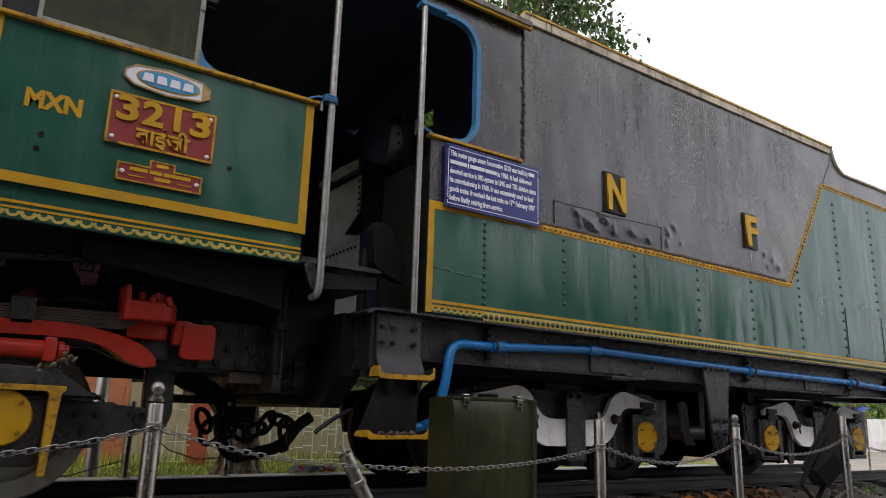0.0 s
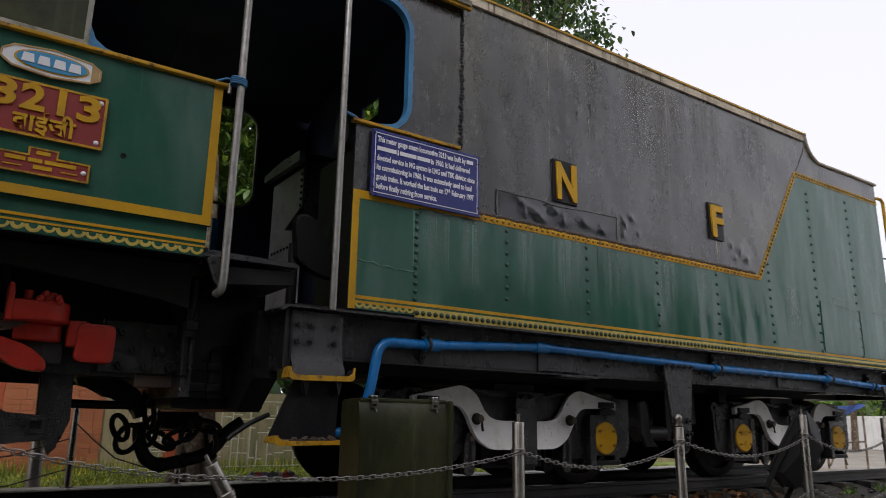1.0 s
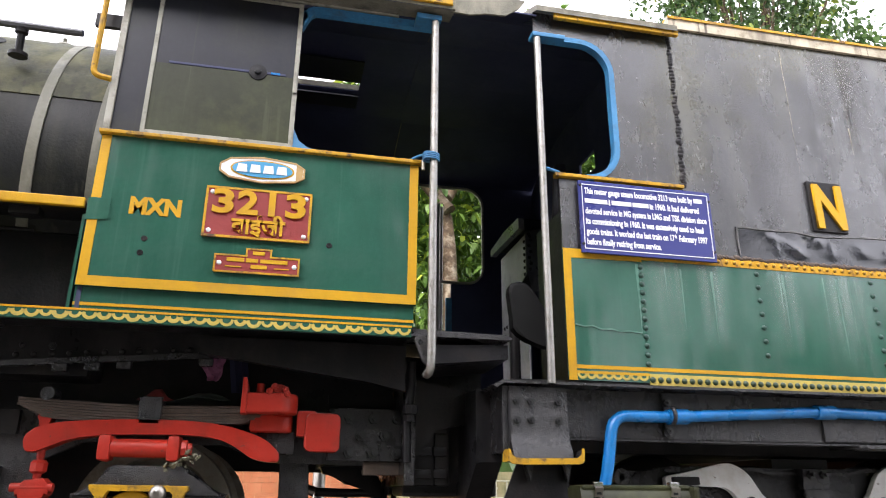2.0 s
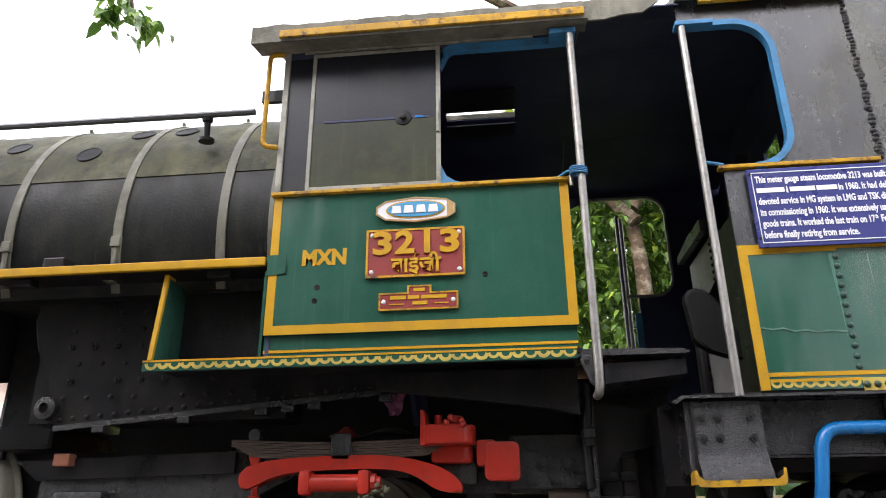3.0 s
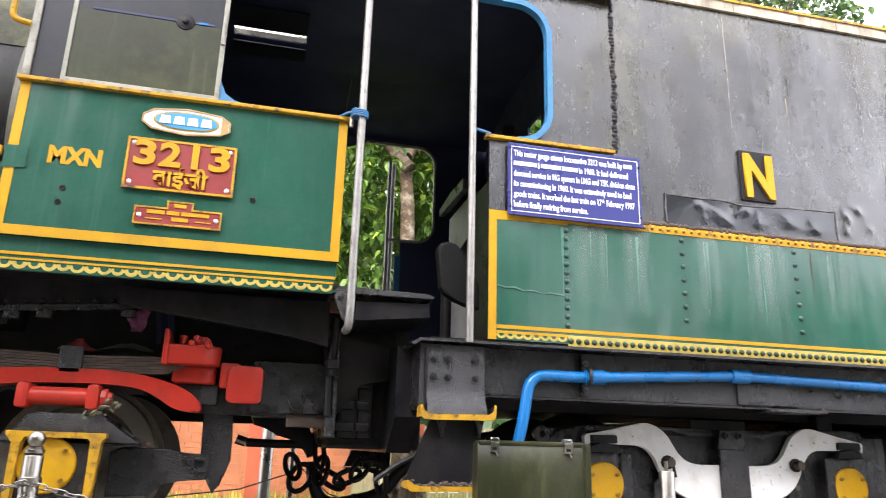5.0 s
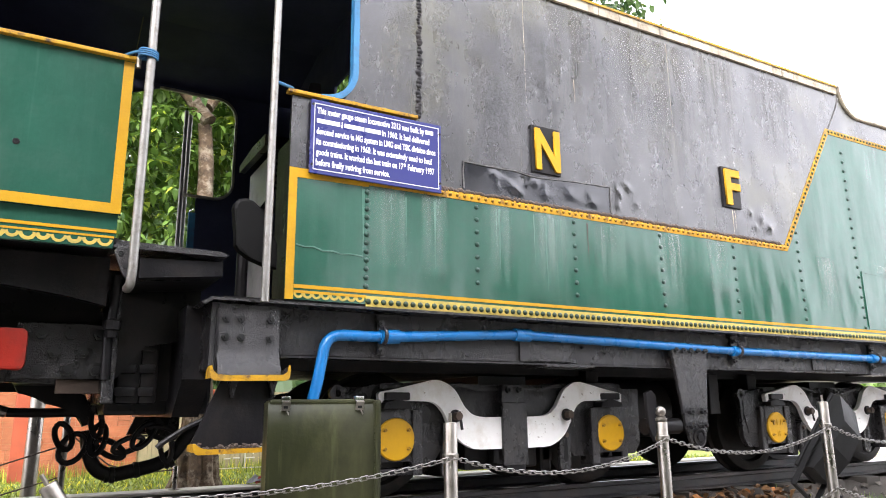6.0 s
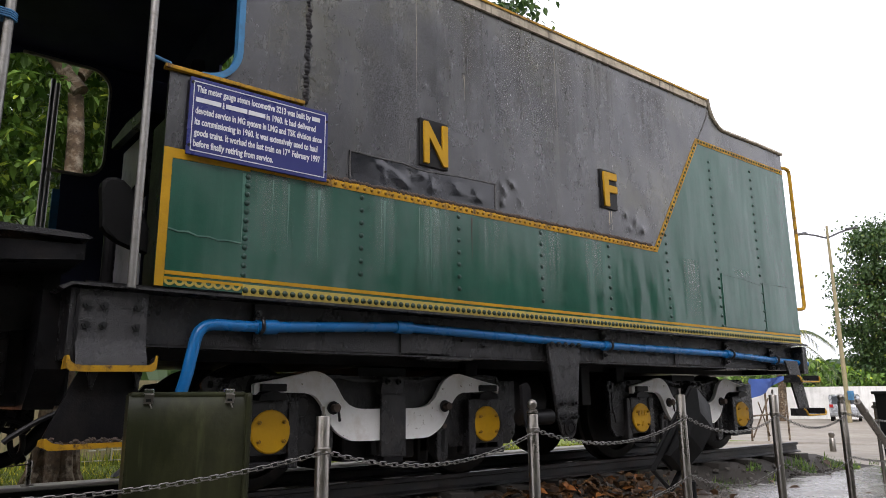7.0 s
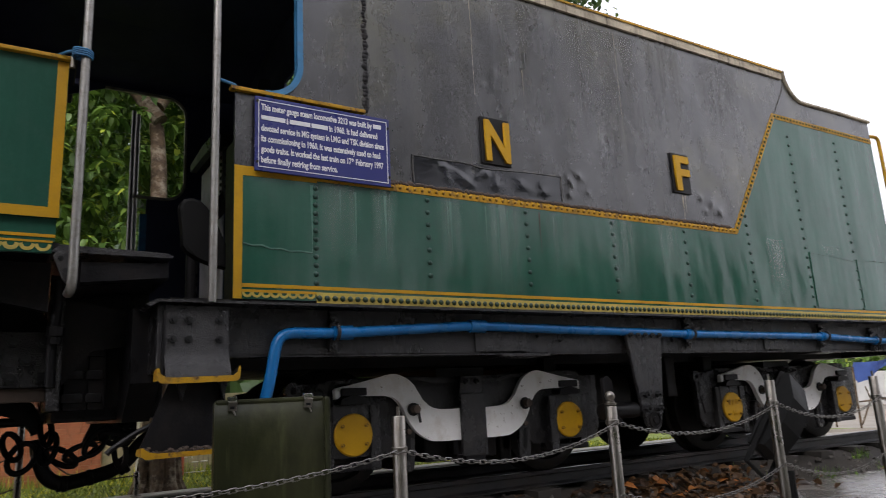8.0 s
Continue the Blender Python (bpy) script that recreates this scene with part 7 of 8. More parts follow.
def limb(bm, pts, r0, r1, seg=9):
    rings, n = [], len(pts)
    for i, p in enumerate(pts):
        w = (Vector(pts[min(i + 1, n - 1)]) - Vector(pts[max(i - 1, 0)])).normalized()
        rings.append(ring(bm, p, w, r0 + (r1 - r0) * i / (n - 1), seg))
    skin(bm, rings)


def tree(name, label, base, height, spread, clumps, per, size, mat, seed, trunk_r=0.2, bare=0.35, group=""):
    rnd = random.Random(seed)
    t = thing(name, label, "tree", base, group)
    bx, by, bz = base
    bm = bmesh.new()
    top = Vector((bx + rnd.uniform(-0.3, 0.3), by, bz + height * 0.72))
    limb(bm, [(bx, by, bz - 0.1), (bx + rnd.uniform(-0.1, 0.1), by, bz + height * 0.3), tuple(top)], trunk_r, trunk_r * 0.35)
    cents = []
    for k in range(clumps):
        a, u = rnd.uniform(0, 2 * math.pi), rnd.random()
        zz = bz + height * (bare + (1 - bare) * u)
        rr = spread * (0.35 + 0.65 * math.sin(math.pi * (0.15 + 0.75 * u))) * rnd.uniform(0.35, 1.0)
        cents.append(Vector((bx + rr * math.cos(a), by + rr * math.sin(a), zz)))
    for c in cents[:max(8, clumps // 4)]:
        s = Vector((bx, by, bz + height * rnd.uniform(0.25, 0.6)))
        limb(bm, [tuple(s), tuple((s + c) / 2 + Vector((0, 0, 0.05 * height))), tuple(c)], trunk_r * 0.35, trunk_r * 0.08, 6)
    part("trunk", bm, BARK, t, "mottled trunk and limbs", True)
    bm = bmesh.new()
    for c in cents:
        rad = spread * rnd.uniform(0.14, 0.3)
        for k in range(per):
            d = Vector((rnd.gauss(0, 0.5), rnd.gauss(0, 0.5), rnd.gauss(0, 0.38))) * rad
            leaf(bm, c + d, rnd, size * rnd.uniform(0.6, 1.3))
    part("crown", bm, mat, t, "leafy crown")
    return t


def barrier():
    """Steel posts with two slack chains."""
    def post(x, y, top, knob=True, lean=None):
        z0 = ground_height(x, y)
        h = top - z0
        th = thing("barrier_post", "stainless steel barrier post with a ball top" if knob else "stainless steel barrier post with a missing ball top", "post", (x, y, z0), "barrier posts")
        part("tube", turned((x, y, z0), (0, 0, 1), [(0, 0.028), (h - 0.075, 0.028), (h - 0.072, 0.026), (h - 0.07, 0.021)] if knob else [(0, 0.028), (h - 0.02, 0.028), (h - 0.017, 0.026), (h - 0.016, 0.0)], 18), STEEL, th, "", True)
        if knob:
            prof = [(0, 0.021), (0.004, 0.0285), (0.014, 0.0285), (0.016, 0.022), (0.022, 0.022)] + [(0.045 - 0.025 * math.cos(radians(a)), 0.025 * math.sin(radians(a))) for a in range(35, 181, 18)]
            part("ball_top", turned((x, y, z0 + h - 0.07), (0, 0, 1), prof, 18), STEEL, th, "", True)
        else:
            part("stud", rod((x, y, z0 + h - 0.02), (x, y, z0 + h + 0.02), 0.007, 8), STEEL, th)
        part("base_flange", turned((x, y, z0), (0, 0, 1), [(0, 0.05), (0.006, 0.05), (0.012, 0.03)], 18), STEEL, th, "", True)
        part("chain_collar", turned((x, y, top - 0.16), (0, 0, 1), [(0, 0.0285), (0.004, 0.033), (0.022, 0.033), (0.026, 0.0285)], 18), STEEL, th, "", True)
        if lean:
            th.matrix_basis = Matrix.Translation(th.location) @ pose(0, 0, 0, *lean)
        return Vector((x, y, top))
    row = [post(-4.6, -1.15, 0.6), post(-3.2, -1.15, 0.59), post(-1.79, -1.1, 0.585)]
    tilt_base = (-0.62, -1.0)
    post(tilt_base[0], tilt_base[1], 0.47, False, (0, -32, 0))
    tilted = Vector((-0.95, -1.06, 0.345))
    row += [post(0.37, -1.08, 0.52, False), post(1.534, -1.08, 0.56), post(2.81, -1.08, 0.595, False), post(3.94, -1.08, 0.59, False), post(5.03, -1.08, 0.575), post(7.4, -1.1, 0.6)]
    post(6.26, -1.15, 1.09, False, (0, -53.6, 0))
    bm = bmesh.new()
    n, m = 12, 5
    rr = []
    for i in range(n):
        a = 2 * math.pi * i / n
        c = Vector((0.0085 * math.cos(a) + math.copysign(0.0095, math.cos(a)), 0.0088 * math.sin(a), 0))
        d = Vector((math.cos(a), math.sin(a), 0))
        rr.append([bm.verts.new(c + 0.0023 * (math.cos(2 * math.pi * k / m) * d + math.sin(2 * math.pi * k / m) * Vector((0, 0, 1)))) for k in range(m)])
    skin(bm, rr, False, True)
    link = shared("chain_link", bm, CHAIN)

    def chain(a, b, sag):
        length = (b - a).length * (1 + 2.6 * (sag / (b - a).length) ** 2)
        n = max(6, round(length / 0.0285))
        pts = [a.lerp(b, k / n) - Vector((0, 0, 4 * sag * (k / n) * (1 - k / n))) for k in range(n + 1)]
        th = thing("barrier_chain", "slack galvanised steel chain between barrier posts", "chain", tuple(a), "barrier chains")
        for k in range(n):
            w = (pts[k + 1] - pts[k]).normalized()
            q = w.to_track_quat("X", "Z").to_matrix().to_4x4()
            piece("link", link, Matrix.Translation((pts[k] + pts[k + 1]) / 2) @ q @ pose(0, 0, 0, 90 * (k % 2) + 20), th)
    tops = row[:3] + [tilted] + row[3:]
    for i, (a, b) in enumerate(zip(tops, tops[1:])):
        da = Vector((0, -0.03, -0.15 if a is not tilted else -0.05))
        db = Vector((0, -0.03, -0.15 if b is not tilted else -0.05))
        chain(a + da, b + db, 0.1 if a is not tilted and b is not tilted else 0.045 if a is tilted else 0.03)
        if i >= 3:
            lo = Vector((0, -0.03, -0.48))
            if a is not tilted:
                chain(a + lo, b + lo, 0.1)


def verge_things():
    """Steel posts beyond the track, a heap of litter on the kerb, weeds by the rail end."""
    for x, y, r, top in ((-0.81, 3.98, 0.03, 0.56), (-1.06, 4.3, 0.065, 0.85), (0.175, 3.97, 0.028, 0.06)):
        z0 = -0.172 if y < 4.1 else ground_height(x, y)
        th = thing("verge_post", "weathered steel post on the verge behind the track", "post", (x, y, z0), "verge posts")
        part("tube", turned((x, y, z0), (0, 0, 1), [(0, r), (top - z0 - 0.03, r), (top - z0 - 0.01, r * 0.8), (top - z0, 0.0)], 16), STEEL, th, "", True)
        part("base_flange", turned((x, y, z0), (0, 0, 1), [(0, r * 1.9), (0.01, r * 1.9), (0.014, r)], 16), STEEL, th, "", True)
    for pts in ([(-0.81, 3.98, 0.28), (-1.3, 3.98, 0.12), (-2.2, 3.98, 0.02)], [(-0.81, 3.98, 0.0), (-1.3, 3.98, -0.14), (-2.2, 3.98, -0.17)], [(-0.81, 3.94, 0.42), (-0.66, 3.94, 0.28), (-0.43, 3.94, 0.09), (-0.15, 3.94, 0.0), (0.17, 3.94, 0.02)]):
        wi = part("verge_wire", tube(pts, 0.007, 6), RUST)
        tagged(wi, "thin rusty wire strung from the verge post", "wire", "verge wires")
    rnd = random.Random(77)
    cols = [material("litter_" + n, c, 0.7, vary=0.3, dirt=(0.1, 0.09, 0.08), dirt_amount=0.6, dirt_scale=12) for n, c in (("grey", (0.3, 0.3, 0.32)), ("red", (0.42, 0.06, 0.05)), ("violet", (0.2, 0.16, 0.25)), ("dark", (0.05, 0.05, 0.055)))]
    for k in range(7):
        c = Vector((0.98 + 0.075 * k, 4.03 + rnd.uniform(-0.03, 0.03), -0.172))
        bm = bmesh.new()
        g = [[bm.verts.new(c + Vector((0.08 * (u - 2) / 2 + rnd.uniform(-0.012, 0.012), 0.06 * (v - 2) / 2 + rnd.uniform(-0.01, 0.01), 0.09 * math.exp(-((u - 2) ** 2 + (v - 2) ** 2) / 3) + rnd.uniform(0, 0.02)))) for v in range(5)] for u in range(5)]
        for a, b in zip(g, g[1:]):
            for v in range(4):
                bm.faces.new((a[v], a[v + 1], b[v + 1], b[v]))
        bmesh.ops.solidify(bm, geom=list(bm.faces), thickness=0.004)
        ob = part("crumpled_wrapper", bm, cols[k % 4])
        tagged(ob, "crumpled plastic wrapper dumped on the kerb", "litter", "litter heap")
    bm = bmesh.new()
    for k in range(1500):
        x, y = (rnd.gauss(7.3, 0.9), rnd.uniform(0.22, 0.56)) if k % 9 else (rnd.gauss(8.2, 0.1), rnd.gauss(-0.25, 0.06))
        if math.sin(7 * x) + math.sin(11 * y + 2 * x) < 0.5 and k % 9:
            continue
        p = Vector((x, y, ground_height(x, y) - 0.01))
        a = rnd.uniform(0, 6.28)
        w = Vector((math.cos(a), math.sin(a), 0)) * rnd.uniform(0.003, 0.009)
        tip = p + Vector((rnd.uniform(-0.05, 0.05), rnd.uniform(-0.05, 0.05), rnd.uniform(0.04, 0.13)))
        bm.faces.new([bm.verts.new(q) for q in (p - w, p + w, tip)])
        if k % 3 == 0:
            leaf(bm, p + Vector((0, 0, 0.03)), rnd, rnd.uniform(0.03, 0.06))
    ob = part("weeds", bm, LEAF)
    tagged(ob, "small weeds and grass tufts by the rail end", "weeds", kind="stuff")
    # loose orange-red scrap behind the frame
    sc = part("scrap_sheet", box(1.16, 1.32, 0.78, 0.79, 0.8, 0.92), material("orange_scrap", (0.45, 0.09, 0.03), 0.6, vary=0.3, dirt=(0.2, 0.08, 0.04), dirt_amount=0.6), tender, "small orange-red scrap behind the frame")


def olive_box():
    """A rounded olive cabinet on the paving with clip latches and louvres."""
    th = thing("equipment_cabinet", "olive green metal equipment cabinet with two clip latches", "cabinet", (-0.05, -0.78, ground_height(-0.05, -0.78)))
    z0 = th.location.z
    m = Matrix.Translation((0.015, -0.588, 0)) @ pose(0, 0, 0, 0, 0, -12.8)

    def put(bm):
        bmesh.ops.transform(bm, matrix=m, verts=bm.verts)
        return bm
    prof = [(0.0, z0 + 0.02), (-0.06, -0.35), (-0.12, -0.1), (-0.155, 0.12), (-0.17, 0.35)] + [(-0.17 + 0.06 * (1 - math.cos(radians(a))), 0.35 + 0.242 * math.sin(radians(a))) for a in range(10, 91, 10)] + [(0.2, 0.592), (0.2, z0 + 0.02)]
    body = part("cover", put(cross(prof, -0.24, 0.2)), OLIVE, th, "olive green curved cover", True)
    part("lid_rim", put(box(-0.235, 0.205, -0.13, 0.2, 0.58, 0.602, 0.011)), OLIVE, th, "", True)
    part("side_rim", put(box(0.197, 0.222, -0.185, 0.2, z0, 0.597, 0.012)), OLIVE, th, "edge frame")
    for x in (-0.17, 0.135):
        la = part("latch", put(box(x - 0.019, x + 0.019, -0.15, -0.1, 0.592, 0.614, 0.005)), CHROME, th, "bright clip latch")
        part("latch_hook", put(slab([(x - 0.019, 0.556), (x + 0.015, 0.556), (x + 0.02, 0.592), (x - 0.014, 0.592)], -0.158, -0.148, 0.002)), STEEL, la)
        part("latch_slot", put(box(x - 0.01, x + 0.008, -0.161, -0.157, 0.564, 0.574)), LAMP_BLACK, la)
        part("latch_tail", put(rod((x + 0.004, -0.158, 0.556), (x + 0.012, -0.16, 0.538), 0.003, 6)), STEEL, la)
    for k in range(6):
        part("louvre", put(box(-0.13 + 0.035 * k, -0.112 + 0.035 * k, -0.155, -0.12, -0.05, 0.1)), HAZY_SOOT, body)
    part("plinth", put(box(-0.2, 0.2, -0.15, 0.19, z0 - 0.02, z0 + 0.03)), BLACK, th)


def floodlight():
    """A black floodlight on a short stand, tilted up at the tender."""
    x, y = 3.82, -0.46
    z0 = ground_height(x, y)
    th = thing("floodlight", "black square floodlight tilted on a short steel stand by the rail", "floodlight", (x, y, z0))
    part("stand", rod((x, y, z0), (x, y, z0 + 0.25), 0.03, 10), LAMP_BLACK, th)
    part("base_plate", box(x - 0.09, x + 0.09, y - 0.09, y + 0.09, z0, z0 + 0.012), LAMP_BLACK, th)
    m = Matrix.Translation((3.79, -0.48, 0.33)) @ pose(0, 0, 0, 8, 38, 0)
    def put(bm):
        bmesh.ops.transform(bm, matrix=m, verts=bm.verts)
        return bm
    sec = [(-0.06, -0.3), (0.05, -0.3), (0.05, 0.3), (0.0, 0.3), (-0.12, 0.1), (-0.12, -0.1)]
    part("housing", put(cross(sec, -0.1, 0.1)), LAMP_BLACK, th, "black lamp housing")
    part("bezel", put(box(-0.115, 0.115, 0.05, 0.075, -0.31, 0.31, 0.008)), LAMP_BLACK, th)
    for sx in (-0.13, 0.12):
        part("yoke", put(box(sx, sx + 0.01, -0.02, 0.02, -0.45, 0.05)), LAMP_BLACK, th)
    part("yoke", put(box(-0.13, 0.13, -0.02, 0.02, -0.46, -0.45)), LAMP_BLACK, th)


def back_wall():
    """Terracotta stone-clad wall, pale wall and lattice fence beyond the verge."""
    y, z0 = 12.0, -0.9
    wl_ = part("wall_brick", box(-14.0, 0.76, y + 0.02, y + 0.25, z0 - 0.2, z0 + 2.3), MORTAR)
    tagged(wl_, "wall clad in terracotta blocks behind the track", "wall", kind="structure")
    pa = part("wall_pale", box(0.76, 24.0, y + 0.05, y + 0.25, z0 - 0.3, z0 + 1.9), PLASTER)
    tagged(pa, "stained pale boundary wall behind the track", "wall", kind="structure")
    for x in (-1.22, 1.85):
        ob = part("fence_pillar", box(x - 0.16, x + 0.16, 10.6, 10.9, z0 - 0.1, z0 + 1.9, 0.02), ORANGE)
        tagged(ob, "orange-red painted pillar at the fence", "pillar", "fence pillars")
    yf, z0 = 10.7, -0.56
    fe = thing("lattice_fence", "rusty white metal lattice fence on the verge", "fence", (0, yf, z0))
    rnd = random.Random(29)
    for k in range(6):
        x = 1.2 + 2.1 * k
        part("post", rod((x, yf, z0), (x, yf, z0 + 1.5), 0.022, 8), LATTICE, fe)
    for zz in (0.08, 1.35):
        part("rail_bar", rod((1.2, yf, z0 + zz), (12, yf, z0 + zz), 0.012, 6), LATTICE, fe)
    up = shared("lattice_upright", rod((0, 0, 0), (0, 0, 1), 0.014, 5), LATTICE)
    tie = shared("lattice_tie", rod((0, 0, 0), (1, 0, 0), 0.014, 5), LATTICE)
    for k in range(56):
        x = 1.2 + 0.19 * k + rnd.uniform(-0.03, 0.03)
        lo = 0.08 + rnd.choice((0, 0, 0.25, 0.5))
        piece("bar", up, Matrix.Translation((x, yf, z0 + lo)) @ Matrix.Diagonal((1, 1, rnd.choice((1.27 - lo + 0.08, 0.7, 0.5)), 1)), fe)
        for j in range(3):
            piece("bar", tie, Matrix.Translation((x, yf, z0 + 0.18 + 0.38 * j + 0.3 * rnd.random())) @ Matrix.Diagonal((rnd.choice((0.19, 0.38, 0.12)), 1, 1, 1)), fe)
    z0 = -0.9
    # cladding blocks: rows of mixed lengths, some two rows high
    me = shared("block", box(0, 1, -0.012, 0.03, 0, 1), BRICK, False)
    rest = bmesh.new()
    n, row = 0, 0
    while row < 20:
        x = -13.9
        while x < 0.74:
            w = min(rnd.choice((0.16, 0.22, 0.3, 0.38)), 0.75 - x)
            halves = ((0, 0.5), (0.5, 0.5)) if rnd.random() < 0.55 else ((0, 1.0),)
            for a, h in halves:
                z = z0 + 0.03 + 0.2 * (row / 2 + 0) * 1.0 + 0.2 * a
                if row % 2 == 0:
                    if -3.2 < x and z < z0 + 1.35 and n < 300:
                        piece("block", me, Matrix.Translation((x + 0.004, y + 0.012, z + 0.003)) @ Matrix.Diagonal((w - 0.008, 1, 0.2 * h - 0.006, 1)), wl_)
                        n += 1
                    else:
                        box(x + 0.004, x + w - 0.004, y, y + 0.04, z + 0.003, z + 0.2 * h - 0.003, bm=rest)
            x += w
        row += 1
    tagged(part("far_blocks", rest, BRICK, wl_), kind="stuff")
    # grass along the verge
    rnd = random.Random(21)
    bm = bmesh.new()
    for k in range(22000):
        x, yy = rnd.uniform(-6, 10), 4.18 + 7.7 * rnd.random() ** 1.3
        h = rnd.uniform(0.025, 0.08) * (1 + 3 * (yy > 10.4))
        a = rnd.uniform(0, math.pi)
        p = Vector((x, yy, ground_height(x, yy)))
        w = Vector((math.cos(a), math.sin(a), 0)) * rnd.uniform(0.006, 0.016)
        tip = p + Vector((rnd.uniform(-0.05, 0.05), rnd.uniform(-0.05, 0.05), h))
        vs = [bm.verts.new(q) for q in (p - w, p + w, tip)]
        bm.faces.new(vs)
    ob = part("grass", bm, GRASS)
    tagged(ob, "short grass and moss on the verge behind the track", "grass", kind="stuff")


def vine_tree():
    """The mottled trunk behind the cab with big climbing leaves."""
    base = (0.45, 4.35, ground_height(0.45, 4.35))
    t = thing("vine_covered_tree", "mottled tree trunk overgrown by broad glossy climbing leaves", "tree", base)
    bm = bmesh.new()
    rnd = random.Random(4)
    limb(bm, [(0.45, 4.4, -0.5), (0.45, 4.4, -0.15), (0.44, 4.4, 0.5), (0.42, 4.4, 1.1)], 0.25, 0.12, 18)
    limb(bm, [(0.42, 4.4, 1.0), (0.38, 4.4, 2.0), (0.36, 4.5, 3.4), (0.3, 4.8, 4.7), (0.2, 5.4, 7.5)], 0.12, 0.05, 14)
    for k in range(9):
        q = 2 * math.pi * k / 9 + 0.3
        limb(bm, [(0.45 + 0.26 * math.cos(q), 4.4 + 0.24 * math.sin(q), -0.34), (0.45 + 0.17 * math.cos(q), 4.4 + 0.16 * math.sin(q), -0.1), (0.44 + 0.12 * math.cos(q), 4.4 + 0.11 * math.sin(q), rnd.uniform(0.3, 0.8))], 0.09, 0.06, 8)
    limb(bm, [(0.36, 4.5, 3.9), (-0.1, 4.8, 4.6), (-0.6, 5.4, 5.6)], 0.09, 0.05, 10)
    limb(bm, [(0.34, 4.6, 4.1), (0.9, 5.2, 5.2), (1.4, 6.2, 6.4)], 0.08, 0.05, 10)
    part("trunk", bm, BARK, t, "mottled grey-brown bark", True)
    bm = bmesh.new()
    for k in range(7600):
        x, y, z = rnd.uniform(-3.0, 3.4), rnd.uniform(4.2, 7.6), rnd.uniform(1.75, 6.8)
        if math.hypot(x - 0.4, y - 4.5) < 0.22 and rnd.random() < 0.8:
            continue
        if x < -1.05 and z > 4.7:
            continue
        if math.sin(2.1 * x + 1.3 * z) + math.sin(1.7 * z - x) < -1.7:
            continue
        whorl(bm, Vector((x, y, z)), rnd, rnd.choice((5, 6, 7)), rnd.uniform(0.11, 0.22))
    part("climbing_leaves", bm, LEAF, t, "broad glossy green leaves")
    # back layer in dark leaves, the thicket's shade put into their colour
    bm = bmesh.new()
    for k in range(6800):
        x = rnd.uniform(-6.0, 10.0)
        leaf(bm, Vector((x, rnd.uniform(12.8, 15.0), rnd.uniform(1.2, 10.5 if x > -0.9 else 8.6))), rnd, rnd.uniform(0.4, 0.75), droop=0.45, slim=0.34)
    part("shaded_leaves", bm, LEAF_DARK, t, "shaded leaves deeper in the thicket")
    # lower foliage beside the trunk
    bm = bmesh.new()
    for k in range(1500):
        leaf(bm, Vector((rnd.gauss(-2.0, 0.9), rnd.gauss(6.0, 0.4), rnd.uniform(1.8, 3.3))), rnd, rnd.uniform(0.1, 0.24), droop=0.4, slim=0.26)
    part("low_leaves", bm, LEAF, t)
    # leaves that stand over the far bunker side
    bm = bmesh.new()
    for k in range(2600):
        leaf(bm, Vector((rnd.uniform(1.8, 5.2), rnd.uniform(5.6, 8.0), rnd.uniform(4.6, 8.2))), rnd, rnd.uniform(0.16, 0.34), droop=0.45, slim=0.26)
    part("upper_leaves", bm, LEAF, t)
    # an overhanging bough whose tip hangs into the sky above the boiler
    bm = bmesh.new()
    limb(bm, [(0.2, 5.3, 7.0), (-1.4, 4.6, 7.6), (-3.2, 2.6, 6.7), (-4.5, 1.6, 5.6), (-4.55, 1.42, 5.2), (-4.4, 1.4, 4.7)], 0.09, 0.006, 7)
    limb(bm, [(-4.5, 1.6, 5.6), (-4.68, 1.4, 5.2), (-4.75, 1.38, 4.92)], 0.01, 0.004, 5)
    part("bough", bm, BARK, t, "", True)
    bm = bmesh.new()
    for k in range(64):
        u = rnd.random()
        c = Vector((-4.5, 1.42, 5.0)).lerp(Vector((-4.25, 1.38, 4.68)), u) if k % 2 else Vector((-4.6, 1.42, 5.1)).lerp(Vector((-4.68, 1.36, 4.8)), u)
        leaf(bm, c + Vector((rnd.gauss(0, 0.06), rnd.gauss(0, 0.06), rnd.gauss(-0.02, 0.05))), rnd, rnd.uniform(0.1, 0.2), droop=0.6, slim=0.3)
    part("bough_leaves", bm, LEAF, t)


